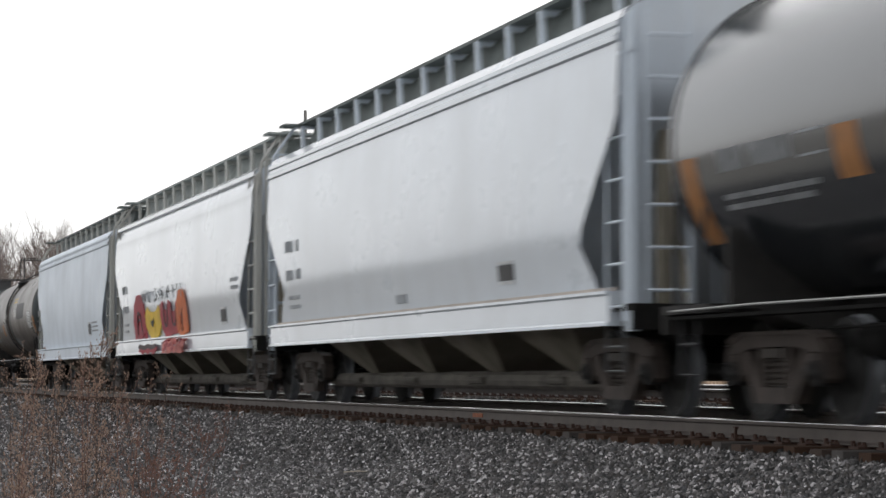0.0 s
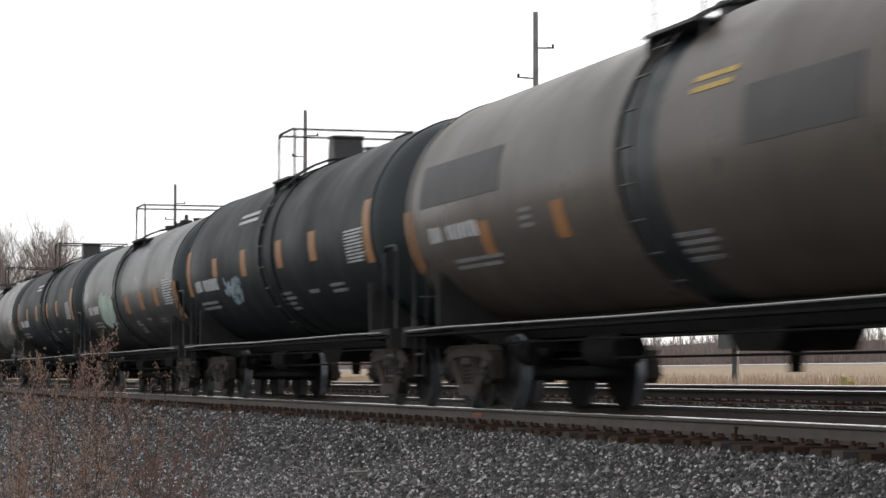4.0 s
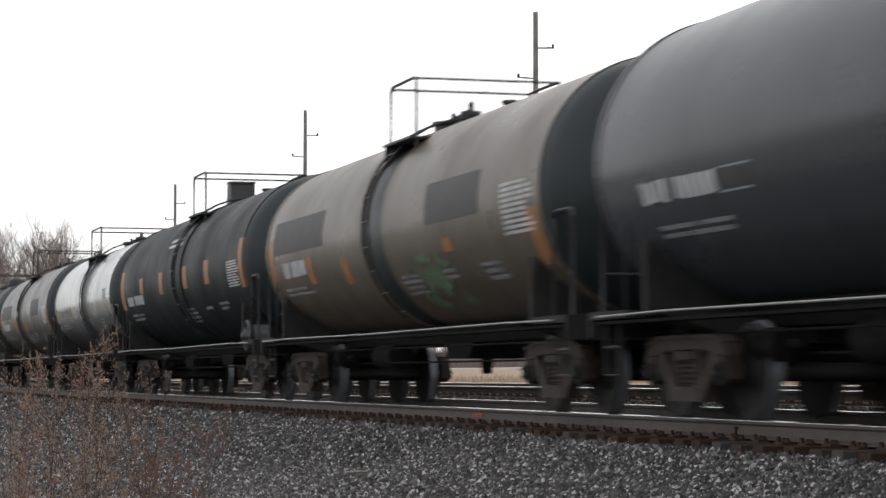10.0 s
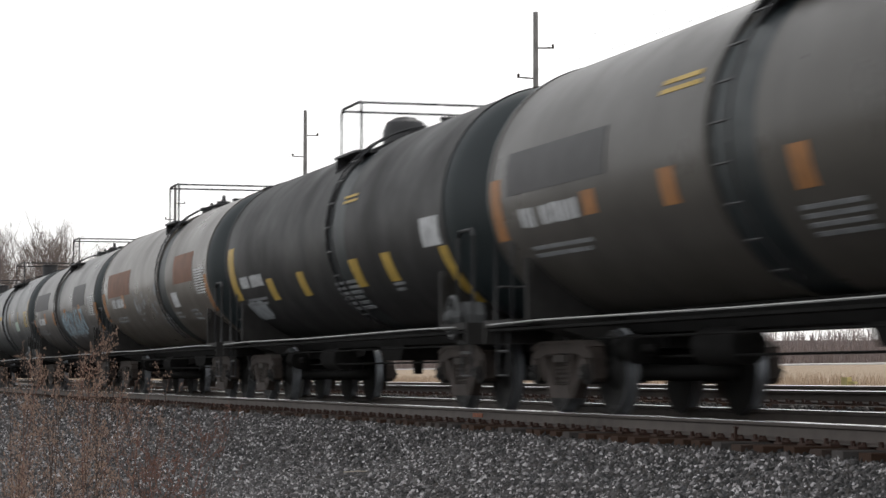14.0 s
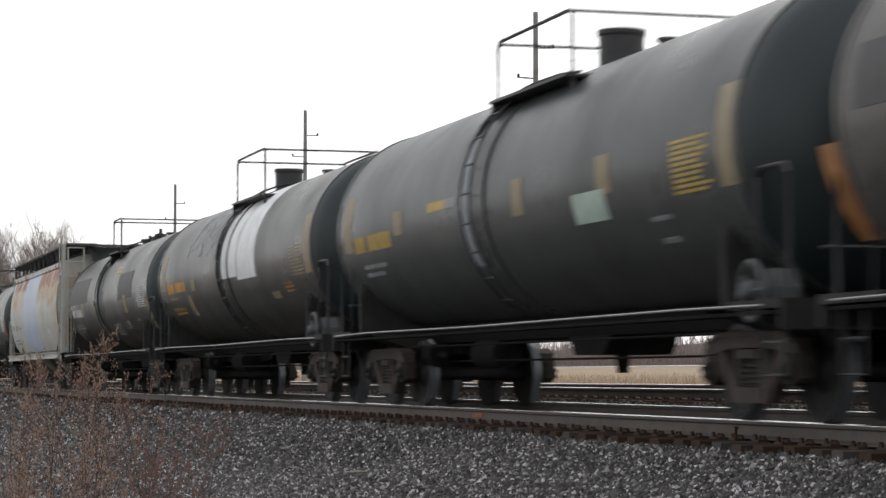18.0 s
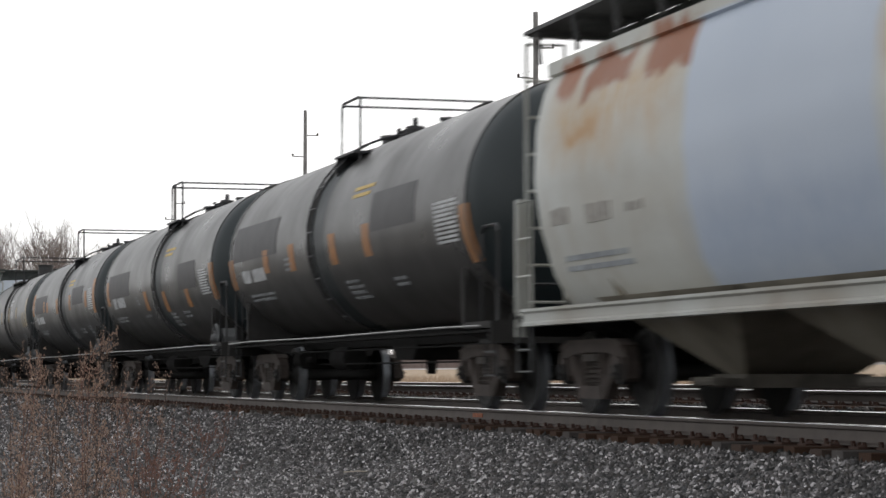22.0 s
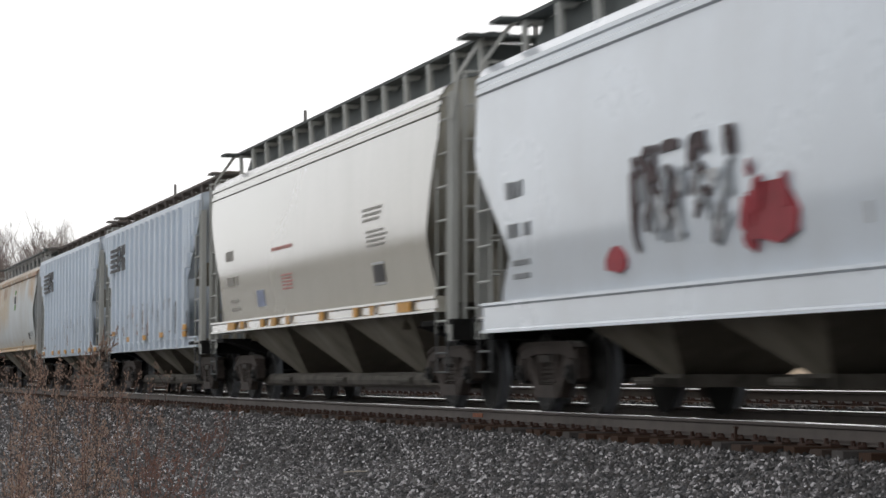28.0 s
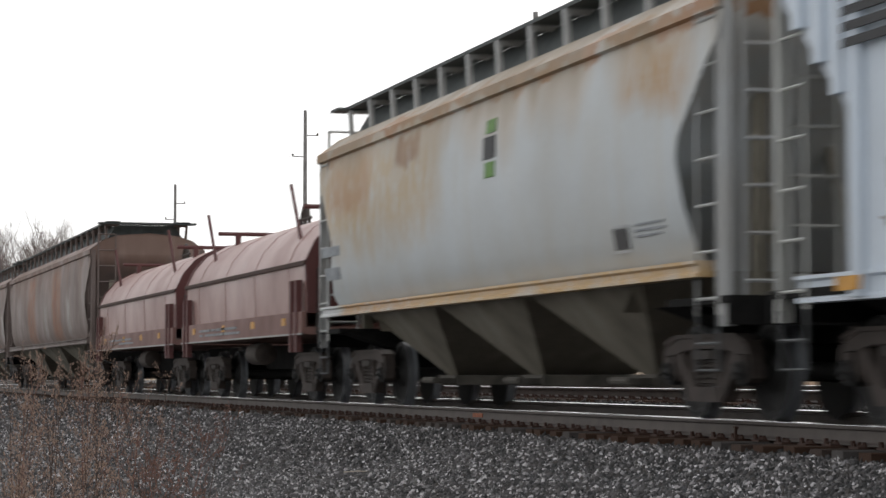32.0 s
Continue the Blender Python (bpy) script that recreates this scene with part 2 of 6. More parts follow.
def build_ground():
    m, n, l, p = nodes_of("gravel_and_dry_ground")
    co = n.new("ShaderNodeTexCoord").outputs["Object"]
    vo = n.new("ShaderNodeTexVoronoi")
    vo.inputs["Scale"].default_value = 24
    l.new(co, vo.inputs["Vector"])
    tone = n.new("ShaderNodeSeparateColor")
    l.new(vo.outputs["Color"], tone.inputs[0])
    stone = ramp(n, l, tone.outputs[0], 0.0, 1.0, (0.012, 0.0125, 0.014, 1), (0.075, 0.077, 0.082, 1))
    grass = mix(n, l, noise_of(n, l, co, 0.5, 6), (0.32, 0.235, 0.155), (0.45, 0.34, 0.235))
    sep = n.new("ShaderNodeSeparateXYZ")
    l.new(co, sep.inputs[0])
    far = n.new("ShaderNodeMapRange")
    far.inputs[1].default_value, far.inputs[2].default_value = 17.0, 18.5
    l.new(sep.outputs["Y"], far.inputs[0])
    field = n.new("ShaderNodeMapRange")                 # an unseen dry field on the viewer's side of the ballast, pale to bounce light
    field.inputs[1].default_value, field.inputs[2].default_value = 2.3, 0.8
    l.new(sep.outputs["Y"], field.inputs[0])
    bounce_straw = mix(n, l, noise_of(n, l, co, 0.7, 6), (0.205, 0.195, 0.175), (0.29, 0.275, 0.25))
    l.new(mix(n, l, field.outputs[0], mix(n, l, far.outputs[0], stone, grass), bounce_straw), p.inputs["Base Color"])
    p.inputs["Roughness"].default_value = 0.9
    b = n.new("ShaderNodeBump")
    b.inputs["Strength"].default_value, b.inputs["Distance"].default_value = 0.9, 0.03
    l.new(vo.outputs["Distance"], b.inputs["Height"])
    l.new(b.outputs[0], p.inputs["Normal"])
    ys = [-4000, -400, -60, -10, 0, 3.0, 5.4, 6.3, 7.2, 8.05, 8.3, 9.5, 11.1, 12.2, 12.9, 14.4, 15.8, 17.6, 22, 30, 38, 46, 60, 300, 4000]
    xs = [-4000, -1500, -600] + [-400 + 10 * i for i in range(43)] + [100, 400, 1500, 4000]
    g = Geo()
    vs = [(x, y, ground_z(y) + (0.03 * noise.noise((x * 0.2, y * 0.6, 0)) if 3 < y < 8.1 else 0)) for x in xs for y in ys]
    w = len(ys)
    g.add(vs, [(i * w + j, i * w + j + 1, (i + 1) * w + j + 1, (i + 1) * w + j) for i in range(len(xs) - 1) for j in range(w - 1)])
    thing("ground", g, m, "grey gravel and dry ground beside the railway", "ground", kind="structure")


def rail_outline(y):
    w = [(-0.076, -0.172), (0.076, -0.172), (0.076, -0.160), (0.014, -0.140), (0.009, -0.05), (0.034, -0.036), (0.036, -0.006), (0.030, -0.0015),
         (-0.030, -0.0015), (-0.036, -0.006), (-0.034, -0.036), (-0.009, -0.05), (-0.014, -0.140), (-0.076, -0.160)]
    return [(y + a, b) for a, b in w]


def build_track(name, line, high, lift, label, first, last):
    root = tagged(new(name), label, "railway track", kind="structure")
    for side, dz in ((-0.7525, 0.0), (0.7525, lift)):
        r = part("rail", Geo().prism(rail_outline(0.0), NEAR_X, FAR_X, "x"), RAILSIDE, root, "steel rail, rusty brown on its web", pose(0, line + side, high + dz))
        top = [(-0.0368, -0.0042), (-0.030, -0.0010), (-0.016, 0.0010), (0.0, 0.002), (0.016, 0.0010), (0.030, -0.0010), (0.0366, -0.0050)]
        lip = [(-0.0380, -0.0095)] if side > 0 else [(-0.0373, -0.0066)]      # the inner side is worn bright further down
        part("rail_head", Geo().prism(lip + top, NEAR_X, FAR_X, "x"), RAILTOP, r, "polished running surface", smooth=0)
    rnd = random.Random(7)
    n = 0
    tie = shared("tie", lambda: Geo().prism([(-0.112, -0.36), (0.112, -0.36), (0.112, -0.196), (0.105, -0.188), (-0.105, -0.188), (-0.112, -0.196)], -1.3, 1.3), TIE)
    plate = shared("tie_plate", lambda: Geo().box(-0.09, 0.09, -0.17, 0.17, -0.188, -0.170).box(-0.07, 0.07, -0.10, -0.078, -0.170, -0.150).box(-0.07, 0.07, 0.078, 0.10, -0.170, -0.150), PLATE)
    spike = shared("spike", lambda: Geo().box(-0.05, -0.03, -0.105, -0.080, -0.19, -0.135).box(0.03, 0.05, -0.105, -0.080, -0.19, -0.135)
                   .box(-0.05, -0.03, -0.15, -0.13, -0.19, -0.145), PLATE)
    anchor = shared("rail_anchor", lambda: Geo().box(-0.16, -0.135, -0.10, 0.10, -0.185, -0.155).box(-0.165, -0.13, -0.115, -0.085, -0.18, -0.125), PLATE)
    x = first
    far = Geo()
    while x > last:
        turn, off = rnd.uniform(-1.2, 1.2), rnd.uniform(-0.05, 0.05)
        if n < 210:
            t = part("tie", tie, TIE, root, "", pose(x, line + off, high + rnd.uniform(-0.006, 0.004), 0, 0, turn))
            if n < 120:
                for nm, me, mat in (("tie_plate", plate, PLATE), ("spike", spike, PLATE), ("rail_anchor", anchor, PLATE)):
                    part(nm, me, mat, t, "", pose(0, -0.7525 - off, 0))
        else:
            far.box(x - 0.11, x + 0.11, line - 1.3, line + 1.3, high - 0.36, high - 0.19)
        x -= 0.515 + rnd.uniform(-0.03, 0.03)
        n += 1
    tagged(part("far_ties", far, TIE, root), kind="stuff")
    return root


build_ground()
near_track = build_track("track_near", LINE, 0.0, 0.06, "main railway track with shiny rails on dark wooden ties", -6.0, -260)
build_track("track_far", LINE2, HIGH2, 0.055, "second railway track with shiny rails behind the train", -8.0, -120)


# ---- bogies ----
SPIN = []                       # wheelsets that turn, with their wagon
WAGONS = []


def side_frame_geo():
    """A cast frame: a flat top beam over the axle boxes, legs that taper down to a short foot, and a window for the springs."""
    g = Geo()
    g.prism([(-1.06, 0.60), (-0.98, 0.72), (-0.72, 0.79), (0.72, 0.79), (0.98, 0.72), (1.06, 0.60), (0.74, 0.62), (0.40, 0.665), (-0.40, 0.665), (-0.74, 0.62)], -0.075, 0.075)
    for s in (-1, 1):
        g.prism([(s * 0.74, 0.62), (s * 0.60, 0.645), (s * 0.33, 0.30), (s * 0.33, 0.17), (s * 0.42, 0.17)], -0.065, 0.065)
        g.box(min(s * 0.25, s * 0.34), max(s * 0.25, s * 0.34), -0.07, 0.07, 0.28, 0.67)
        g.prism([(s * 0.70, 0.62), (s * 0.77, 0.61), (s * 0.75, 0.36), (s * 0.70, 0.42)], -0.07, 0.07)
        g.prism([(s * 1.06, 0.61), (s * 1.01, 0.61), (s * 1.02, 0.35), (s * 1.07, 0.39)], -0.07, 0.07)
        g.box(min(s * 0.79, s * 0.99), max(s * 0.79, s * 0.99), -0.10, 0.10, 0.44, 0.60)
    g.prism([(-0.40, 0.17), (0.40, 0.17), (0.34, 0.31), (-0.34, 0.31)], -0.085, 0.085)
    g.prism([(-0.98, 0.735), (-0.72, 0.805), (0.72, 0.805), (0.98, 0.735), (0.96, 0.70), (0.70, 0.77), (-0.70, 0.77), (-0.96, 0.70)], -0.095, 0.095)
    return g


def springs_geo():
    g = Geo()
    for x in (-0.15, 0.0, 0.15):
        prof = [(0.32, 0.05)]
        for k in range(5):
            z = 0.335 + 0.05 * k
            prof += [(z, 0.045), (z + 0.012, 0.066), (z + 0.028, 0.066), (z + 0.04, 0.045)]
        g.lathe(prof, 10, "z", (x, 0, 0))
    g.box(-0.24, 0.24, -0.10, 0.10, 0.57, 0.65)
    return g


def wheelset_geo():
    half = [(0.0, 0.080), (0.60, 0.085), (0.66, 0.12), (0.672, 0.478), (0.700, 0.482), (0.712, 0.458), (0.812, 0.452), (0.815, 0.40), (0.775, 0.36), (0.765, 0.20), (0.83, 0.14),
            (0.86, 0.09), (0.92, 0.085), (0.925, 0.135), (1.10, 0.135), (1.11, 0.09), (1.15, 0.085)]
    g = Geo()
    g.lathe([(-s, r) for s, r in reversed(half[1:])] + half, 24, "y")
    for y in (-1.165, 1.165):
        for k in range(3):
            a = 2 * math.pi * k / 3
            g.box(0.05 * math.cos(a) - 0.014, 0.05 * math.cos(a) + 0.014, y - 0.012, y + 0.012, 0.05 * math.sin(a) - 0.014, 0.05 * math.sin(a) + 0.014)
    return g


def wheelset_mesh():
    """Wheels whose treads and rims are worn bright."""
    me = shared("wheelset", wheelset_geo, WHEEL)
    if len(me.materials) == 1:
        me.materials.append(TREAD)
        for f in me.polygons:
            if min(math.hypot(me.vertices[i].co.x, me.vertices[i].co.z) for i in f.vertices) > 0.42:
                f.material_index = 1
    return me


def bogie(wagon, x, frame_mat=None):
    fm = frame_mat or SIDEFRAME
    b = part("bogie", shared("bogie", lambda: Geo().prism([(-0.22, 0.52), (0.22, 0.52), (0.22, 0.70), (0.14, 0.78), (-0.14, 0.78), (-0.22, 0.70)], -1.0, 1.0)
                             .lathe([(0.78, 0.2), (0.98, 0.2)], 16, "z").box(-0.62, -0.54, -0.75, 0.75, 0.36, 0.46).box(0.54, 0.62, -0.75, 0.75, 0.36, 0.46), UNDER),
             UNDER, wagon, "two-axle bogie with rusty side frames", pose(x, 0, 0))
    for y in (-1.02, 1.02):
        part("side_frame", shared("side_frame", side_frame_geo, fm), fm, b, "", pose(0, y, 0))
        part("spring_nest", shared("spring_nest", springs_geo, IRON), IRON, b, "", pose(0, y, 0))
    for ax in (-0.89, 0.89):
        w = part("wheelset", wheelset_mesh(), WHEEL, b, "pair of steel wheels on an axle", pose(ax, 0, 0.457))
        SPIN.append((w, wagon, ax, x))
    return b


def coupler_geo():
    return (Geo().box(-0.2, 0.55, -0.09, 0.09, 0.78, 0.96).box(0.45, 0.80, -0.16, 0.14, 0.72, 1.02).box(0.62, 0.86, 0.06, 0.18, 0.74, 1.0)
            .tube([(0.3, -0.3, 0.85), (0.6, -0.32, 0.55), (0.9, -0.3, 0.42)], 0.03))


def ends(wagon, half):
    for s in (-1, 1):
        turn = 0 if s > 0 else 180
        part("coupler", shared("coupler", coupler_geo, IRON), IRON, wagon, "knuckle coupler with an air hose", pose(s * (half - 0.75), 0, 0, 0, 0, turn))
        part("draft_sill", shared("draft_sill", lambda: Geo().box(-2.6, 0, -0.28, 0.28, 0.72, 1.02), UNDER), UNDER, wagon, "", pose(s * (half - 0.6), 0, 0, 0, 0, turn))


def ladder_geo(w, z0, z1, step=0.38, r=0.016):
    g = Geo()
    for x in (-w / 2, w / 2):
        g.box(x - 0.02, x + 0.02, -0.012, 0.012, z0, z1)
    z = z0 + 0.15
    while z < z1:
        g.tube([(-w / 2, 0, z), (w / 2, 0, z)], r, 5)
        z += step
    return g


# ---- tank wagons ----
RAD, AXIS = 1.52, 2.57


def on_tank(x0, x1, z0, z1, lift=0.006, n=6, nx=1):
    """A thin sheet that lies on the near side of the barrel."""
    a0, a1 = (math.asin(max(-0.999, min(0.999, (z - AXIS) / RAD))) for z in (z0, z1))
    vs, r = [], RAD + lift
    for q in (r, r - 0.02):
        for i in range(n + 1):
            a = a0 + (a1 - a0) * i / n
            for x in (x0, x1):
                vs.append((x, -q * math.cos(a), AXIS + q * math.sin(a)))
    m = 2 * (n + 1)
    fs = [(2 * i, 2 * i + 2, 2 * i + 3, 2 * i + 1) for i in range(n)]
    fs += [(m + 2 * i, m + 2 * i + 1, m + 2 * i + 3, m + 2 * i + 2) for i in range(n)]
    fs += [(2 * i, m + 2 * i, m + 2 * i + 2, 2 * i + 2) for i in range(n)] + [(2 * i + 1, 2 * i + 3, m + 2 * i + 3, m + 2 * i + 1) for i in range(n)]
    fs += [(0, 1, m + 1, m), (2 * n, m + 2 * n, m + 2 * n + 1, 2 * n + 1)]
    return vs, fs


def tank_sheet(wagon, name, mat, spots, label="", lift=0.006):
    g = Geo()
    for s in spots:
        g.add(*on_tank(*s, lift=lift, n=6 if s[3] - s[2] < 0.9 else 24))
    return part(name, g, mat, wagon, label)


def rows_of_bars(x0, x1, z0, z1, rows, gaps=3, seed=1, fill=0.6):
    """Bars in the size of writing that cannot be read."""
    rnd, out = random.Random(seed), []
    h = (z1 - z0) / rows
    for r in range(rows):
        z = z1 - (r + 1) * h
        cuts = sorted(rnd.uniform(0.1, 0.9) for _ in range(gaps))
        ends_ = [0] + cuts + [rnd.uniform(0.75, 1.0)]
        for a, b in zip(ends_, ends_[1:]):
            if b - a > 0.05:
                out.append((x0 + (x1 - x0) * a, x0 + (x1 - x0) * (b - 0.025), z, z + h * fill))
    return out


def ribbons(wagon, name, mat, lines, width, side, label="", lift=0.016):
    """Sprayed strokes: bent ribbons that lie on the side of a wagon."""
    g = Geo()
    for k, line in enumerate(lines):
        n = len(line)
        vs = []
        for i, (x, z) in enumerate(line):
            ax, az = line[max(0, i - 1)]
            bx, bz = line[min(n - 1, i + 1)]
            d = max(1e-6, math.hypot(bx - ax, bz - az))
            w = width * (0.5 if 0 < i < n - 1 else 0.32)
            ox, oz = -(bz - az) / d * w, (bx - ax) / d * w
            for x_, z_ in ((x + ox, z + oz), (x - ox, z - oz)):
                y = -side(z_) - lift - 0.001 * (k % 5)
                vs += [(x_, y, z_), (x_, y + 0.01, z_)]
        fs = []
        for i in range(n - 1):
            a, b = 4 * i, 4 * i + 4
            fs += [(a, a + 2, b + 2, b), (a + 1, b + 1, b + 3, a + 3), (a, b, b + 1, a + 1), (a + 2, a + 3, b + 3, b + 2)]
        fs += [(0, 1, 3, 2), (4 * n - 4, 4 * n - 2, 4 * n - 1, 4 * n - 3)]
        g.add(vs, fs)
    return part(name, g, mat, wagon, label)


def char_bars(x0, x1, z0, z1, n, seed):
    """A row of plain short bars in the size of writing that cannot be read."""
    rnd, out = random.Random(seed), []
    gap, p = rnd.randint(3, 4), (x1 - x0) / n
    for k in range(n):
        if k != gap:
            x = x0 + k * p
            out.append((x, x + p * rnd.uniform(0.62, 0.80), z0 + rnd.uniform(0, 0.02), z1 - rnd.uniform(0, 0.02)))
    return out


def tank_wagon(length, body, spec):
    global RAD, AXIS
    RAD = spec.get("radius", 1.52)      # barrels differ a little in girth, and lie at one height
    AXIS = 1.05 + RAD
    half = length / 2
    w = tagged(new("tank_wagon"), spec["label"], "tank wagon", "wagons of the freight train")
    back, fore, dome = half - 0.66, half - 1.34, 0.72       # the barrel's straight part, rear and front, and how deep its front end bulges
    e = fore + dome
    bw, bx = spec.get("band", 0.55), spec.get("band_x", -0.2)
    prof = [(-back, RAD - 0.03), (-back + 0.01, RAD)]
    tail = [(fore - 0.01, RAD), (fore, RAD - 0.03)]
    if bw:                          # the jacket leaves a groove where the ladder goes up
        prof = prof + [(bx - bw - 0.02, RAD), (bx - bw, RAD - 0.05), (bx + bw, RAD - 0.05), (bx + bw + 0.02, RAD)] + tail
    else:
        prof = prof + [(-2.0, RAD), (2.0, RAD)] + tail
    part("barrel", Geo().lathe(prof, 72, "x", (0, 0, AXIS)), body, w, spec.get("barrel", ""), smooth=40)
    # the front end's black holds grime and painted-in shade from the next wagon
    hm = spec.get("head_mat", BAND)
    bowl = lambda deep: Geo().lathe([(-deep * math.cos(q), max(0.02, RAD * math.sin(q))) for q in [math.pi / 2 * k / 9 for k in range(10)]], 72, "x", (0, 0, AXIS))
    part("tank_head", shared("front_head%.3f" % RAD, lambda: bowl(dome), hm), hm, w, "grimy dished front end of the barrel, with shade painted in", pose(fore, 0, 0, 0, 0, 180), smooth=60)
    part("tank_head", shared("rear_head%.3f" % RAD, lambda: bowl(0.42), body), body, w, "dished rear end of the barrel", pose(-back, 0, 0), smooth=60)
    for x in (-back + 0.03, fore - 0.03):
        part("jacket_flange", shared("jacket_flange%.3f" % RAD, lambda: Geo().lathe([(-0.04, RAD - 0.01), (-0.04, RAD + 0.014), (0.04, RAD + 0.014), (0.04, RAD - 0.01)], 72, "x", (0, 0, AXIS), False), body), body, w, "", pose(x, 0, 0))
    if bw:
        part("centre_band", Geo().lathe([(bx - bw, RAD - 0.06), (bx - bw, RAD - 0.044), (bx + bw, RAD - 0.044), (bx + bw, RAD - 0.06)], 72, "x", (0, 0, AXIS), False), BAND, w, "black spill band round the barrel")
    for k in (-1, 1) if not bw else ():
        part("band_hoop", shared("band_hoop%.3f" % RAD, lambda: Geo().lathe([(-0.03, RAD - 0.01), (-0.03, RAD + 0.024), (0.03, RAD + 0.024), (0.03, RAD - 0.01)], 72, "x", (0, 0, AXIS), False), body), body, w, "", pose(bx + k * 0.5, 0, 0))
    lad = Geo()
    for k in (-0.2, 0.2):
        lad.tube([(bx + k, -RAD * math.cos(a) - 0.09 * math.cos(a), AXIS + (RAD + 0.09) * math.sin(a)) for a in [radians(d) for d in range(-55, 86, 10)]], 0.018, 5)
    for d in range(-50, 80, 13):
        a = radians(d)
        lad.tube([(bx - 0.2, -(RAD + 0.09) * math.cos(a), AXIS + (RAD + 0.09) * math.sin(a)), (bx + 0.2, -(RAD + 0.09) * math.cos(a), AXIS + (RAD + 0.09) * math.sin(a))], 0.014, 5)
    part("ladder", lad, PIPE, w, "black ladder up to the manway")
    top = AXIS + RAD
    # the platform round the manway, its rails and fittings
    px, pl = spec.get("top_x", 0.47), spec.get("top_len", 0.70)
    for y in (-1, 1):
        plat = Geo().box(px - pl - 0.05, px + pl + 0.05, y * 0.94 - 0.22, y * 0.94 + 0.22, top - 0.30, top - 0.265)
        plat.prism([(px - pl, top - 0.62), (px - pl + 0.05, top - 0.62), (px - pl + 0.05, top - 0.3), (px - pl, top - 0.3)], y * 0.94 - 0.2, y * 0.94 + 0.2)
        part("manway_platform", plat, PIPE, w, "dark grated platform")
    zr = top + spec.get("rail_high", 0.63)
    for y in (-1.05, 1.05):
        g = Geo()
        g.tube([(px - pl, y, top - 0.45), (px - pl, y, zr - 0.08), (px - pl + 0.08, y, zr), (px + pl - 0.08, y, zr), (px + pl, y, zr - 0.08), (px + pl, y, top - 0.45)], 0.022, 6)
        part("safety_rail", g, PIPE, w, "thin dark pipe rail")
    for x in (px - pl, px + pl):
        part("cross_rail", Geo().tube([(x, -1.05, zr - 0.02), (x, 1.05, zr - 0.02)], 0.02, 6), PIPE, w)
    kind = spec.get("dome", "valves")
    dg = Geo()
    if kind == "box":
        dg.prism([(0.02, 0), (0.62, 0), (0.50, 0.50), (0.14, 0.50)], -0.26, 0.26).box(0.10, 0.54, -0.28, 0.28, 0.50, 0.54)
    elif kind == "round":
        dg.lathe([(0.0, 0.36), (0.22, 0.36), (0.36, 0.30), (0.44, 0.16), (0.46, 0.02)], 20, "z", (0.4, 0, 0)).box(0.0, 0.8, -0.06, 0.06, 0.1, 0.2)
    elif kind == "drum":
        dg.lathe([(0.0, 0.27), (0.40, 0.27), (0.42, 0.29), (0.48, 0.29), (0.49, 0.05)], 24, "z", (0.3, 0, 0))
    else:
        dg.lathe([(0.0, 0.30), (0.10, 0.30), (0.12, 0.34), (0.17, 0.34), (0.18, 0.03)], 16, "z", (0.1, 0, 0))
        dg.lathe([(0.0, 0.12), (0.2, 0.12), (0.22, 0.16), (0.28, 0.16), (0.30, 0.05), (0.42, 0.04)], 12, "z", (0.62, 0.1, 0)).box(0.55, 0.95, -0.15, -0.03, 0.0, 0.2).tube([(0.4, -0.1, 0.16), (0.75, -0.2, 0.2)], 0.04)
    part("valve_housing", dg, PIPE, w, "dark fittings on top of the barrel", pose(spec.get("dome_x", px) - 0.33, 0, top - 0.04))
    g = Geo().lathe([(0.0, 0.11), (0.16, 0.11), (0.18, 0.14), (0.22, 0.14), (0.23, 0.02)], 12, "z", (px + 1.25, 0.15, top - 0.02))
    part("relief_valve", g, PIPE, w)
    # deck, walkways and underframe
    for y in (-1.42, 1.42):
        g = Geo().prism([(-0.13, 0.0), (0.13, 0.0), (0.13, 0.03), (-0.13, 0.03)], -half + 0.55, half - 0.55, "x")
        part("side_walkway", g, UNDER, w, "narrow dark running board", pose(0, y * 0.96, 0.93))
        part("walkway_edge", Geo().tube([(-half + 0.7, 0, 0), (-half + 2.6, 0, 0.015), (-0.6, 0, -0.005), (half - 2.6, 0, 0.01), (half - 0.7, 0, 0.0)], 0.012, 6), SILLEDGE, w, "pale worn edge pipe", pose(0, y * 1.085, 1.005))
    for s in (-1, 1):
        turn = 0 if s > 0 else 180
        part("end_platform", shared("end_platform", lambda: Geo().box(-1.15, 0.0, -1.5, 1.5, 0.98, 1.06).box(-0.06, 0.0, -1.5, 1.5, 0.80, 0.98), SOOT), SOOT, w, "", pose(s * (half - 0.36), 0, 0, 0, 0, turn))
        for y in (-1.38, 1.38):
            part("end_rail", shared("end_rail", lambda: Geo().tube([(-0.05, 0, 1.06), (-0.05, 0, 2.12), (-0.12, 0, 2.2), (-0.62, 0, 2.2), (-0.7, 0, 2.12), (-0.7, 0, 1.06)], 0.022, 6), PIPE), PIPE, w, "", pose(s * (half - 0.42), y, 0, 0, 0, turn))
            part("step", shared("step", lambda: Geo().tube([(0.0, 0, 1.0), (0, 0, 0.42), (-0.4, 0, 0.42), (-0.4, 0, 1.0)], 0.02, 5).tube([(0, 0, 0.7), (-0.4, 0, 0.7)], 0.018, 5), PIPE), PIPE, w, "", pose(s * (half - 0.55), y, 0, 0, 0, turn))
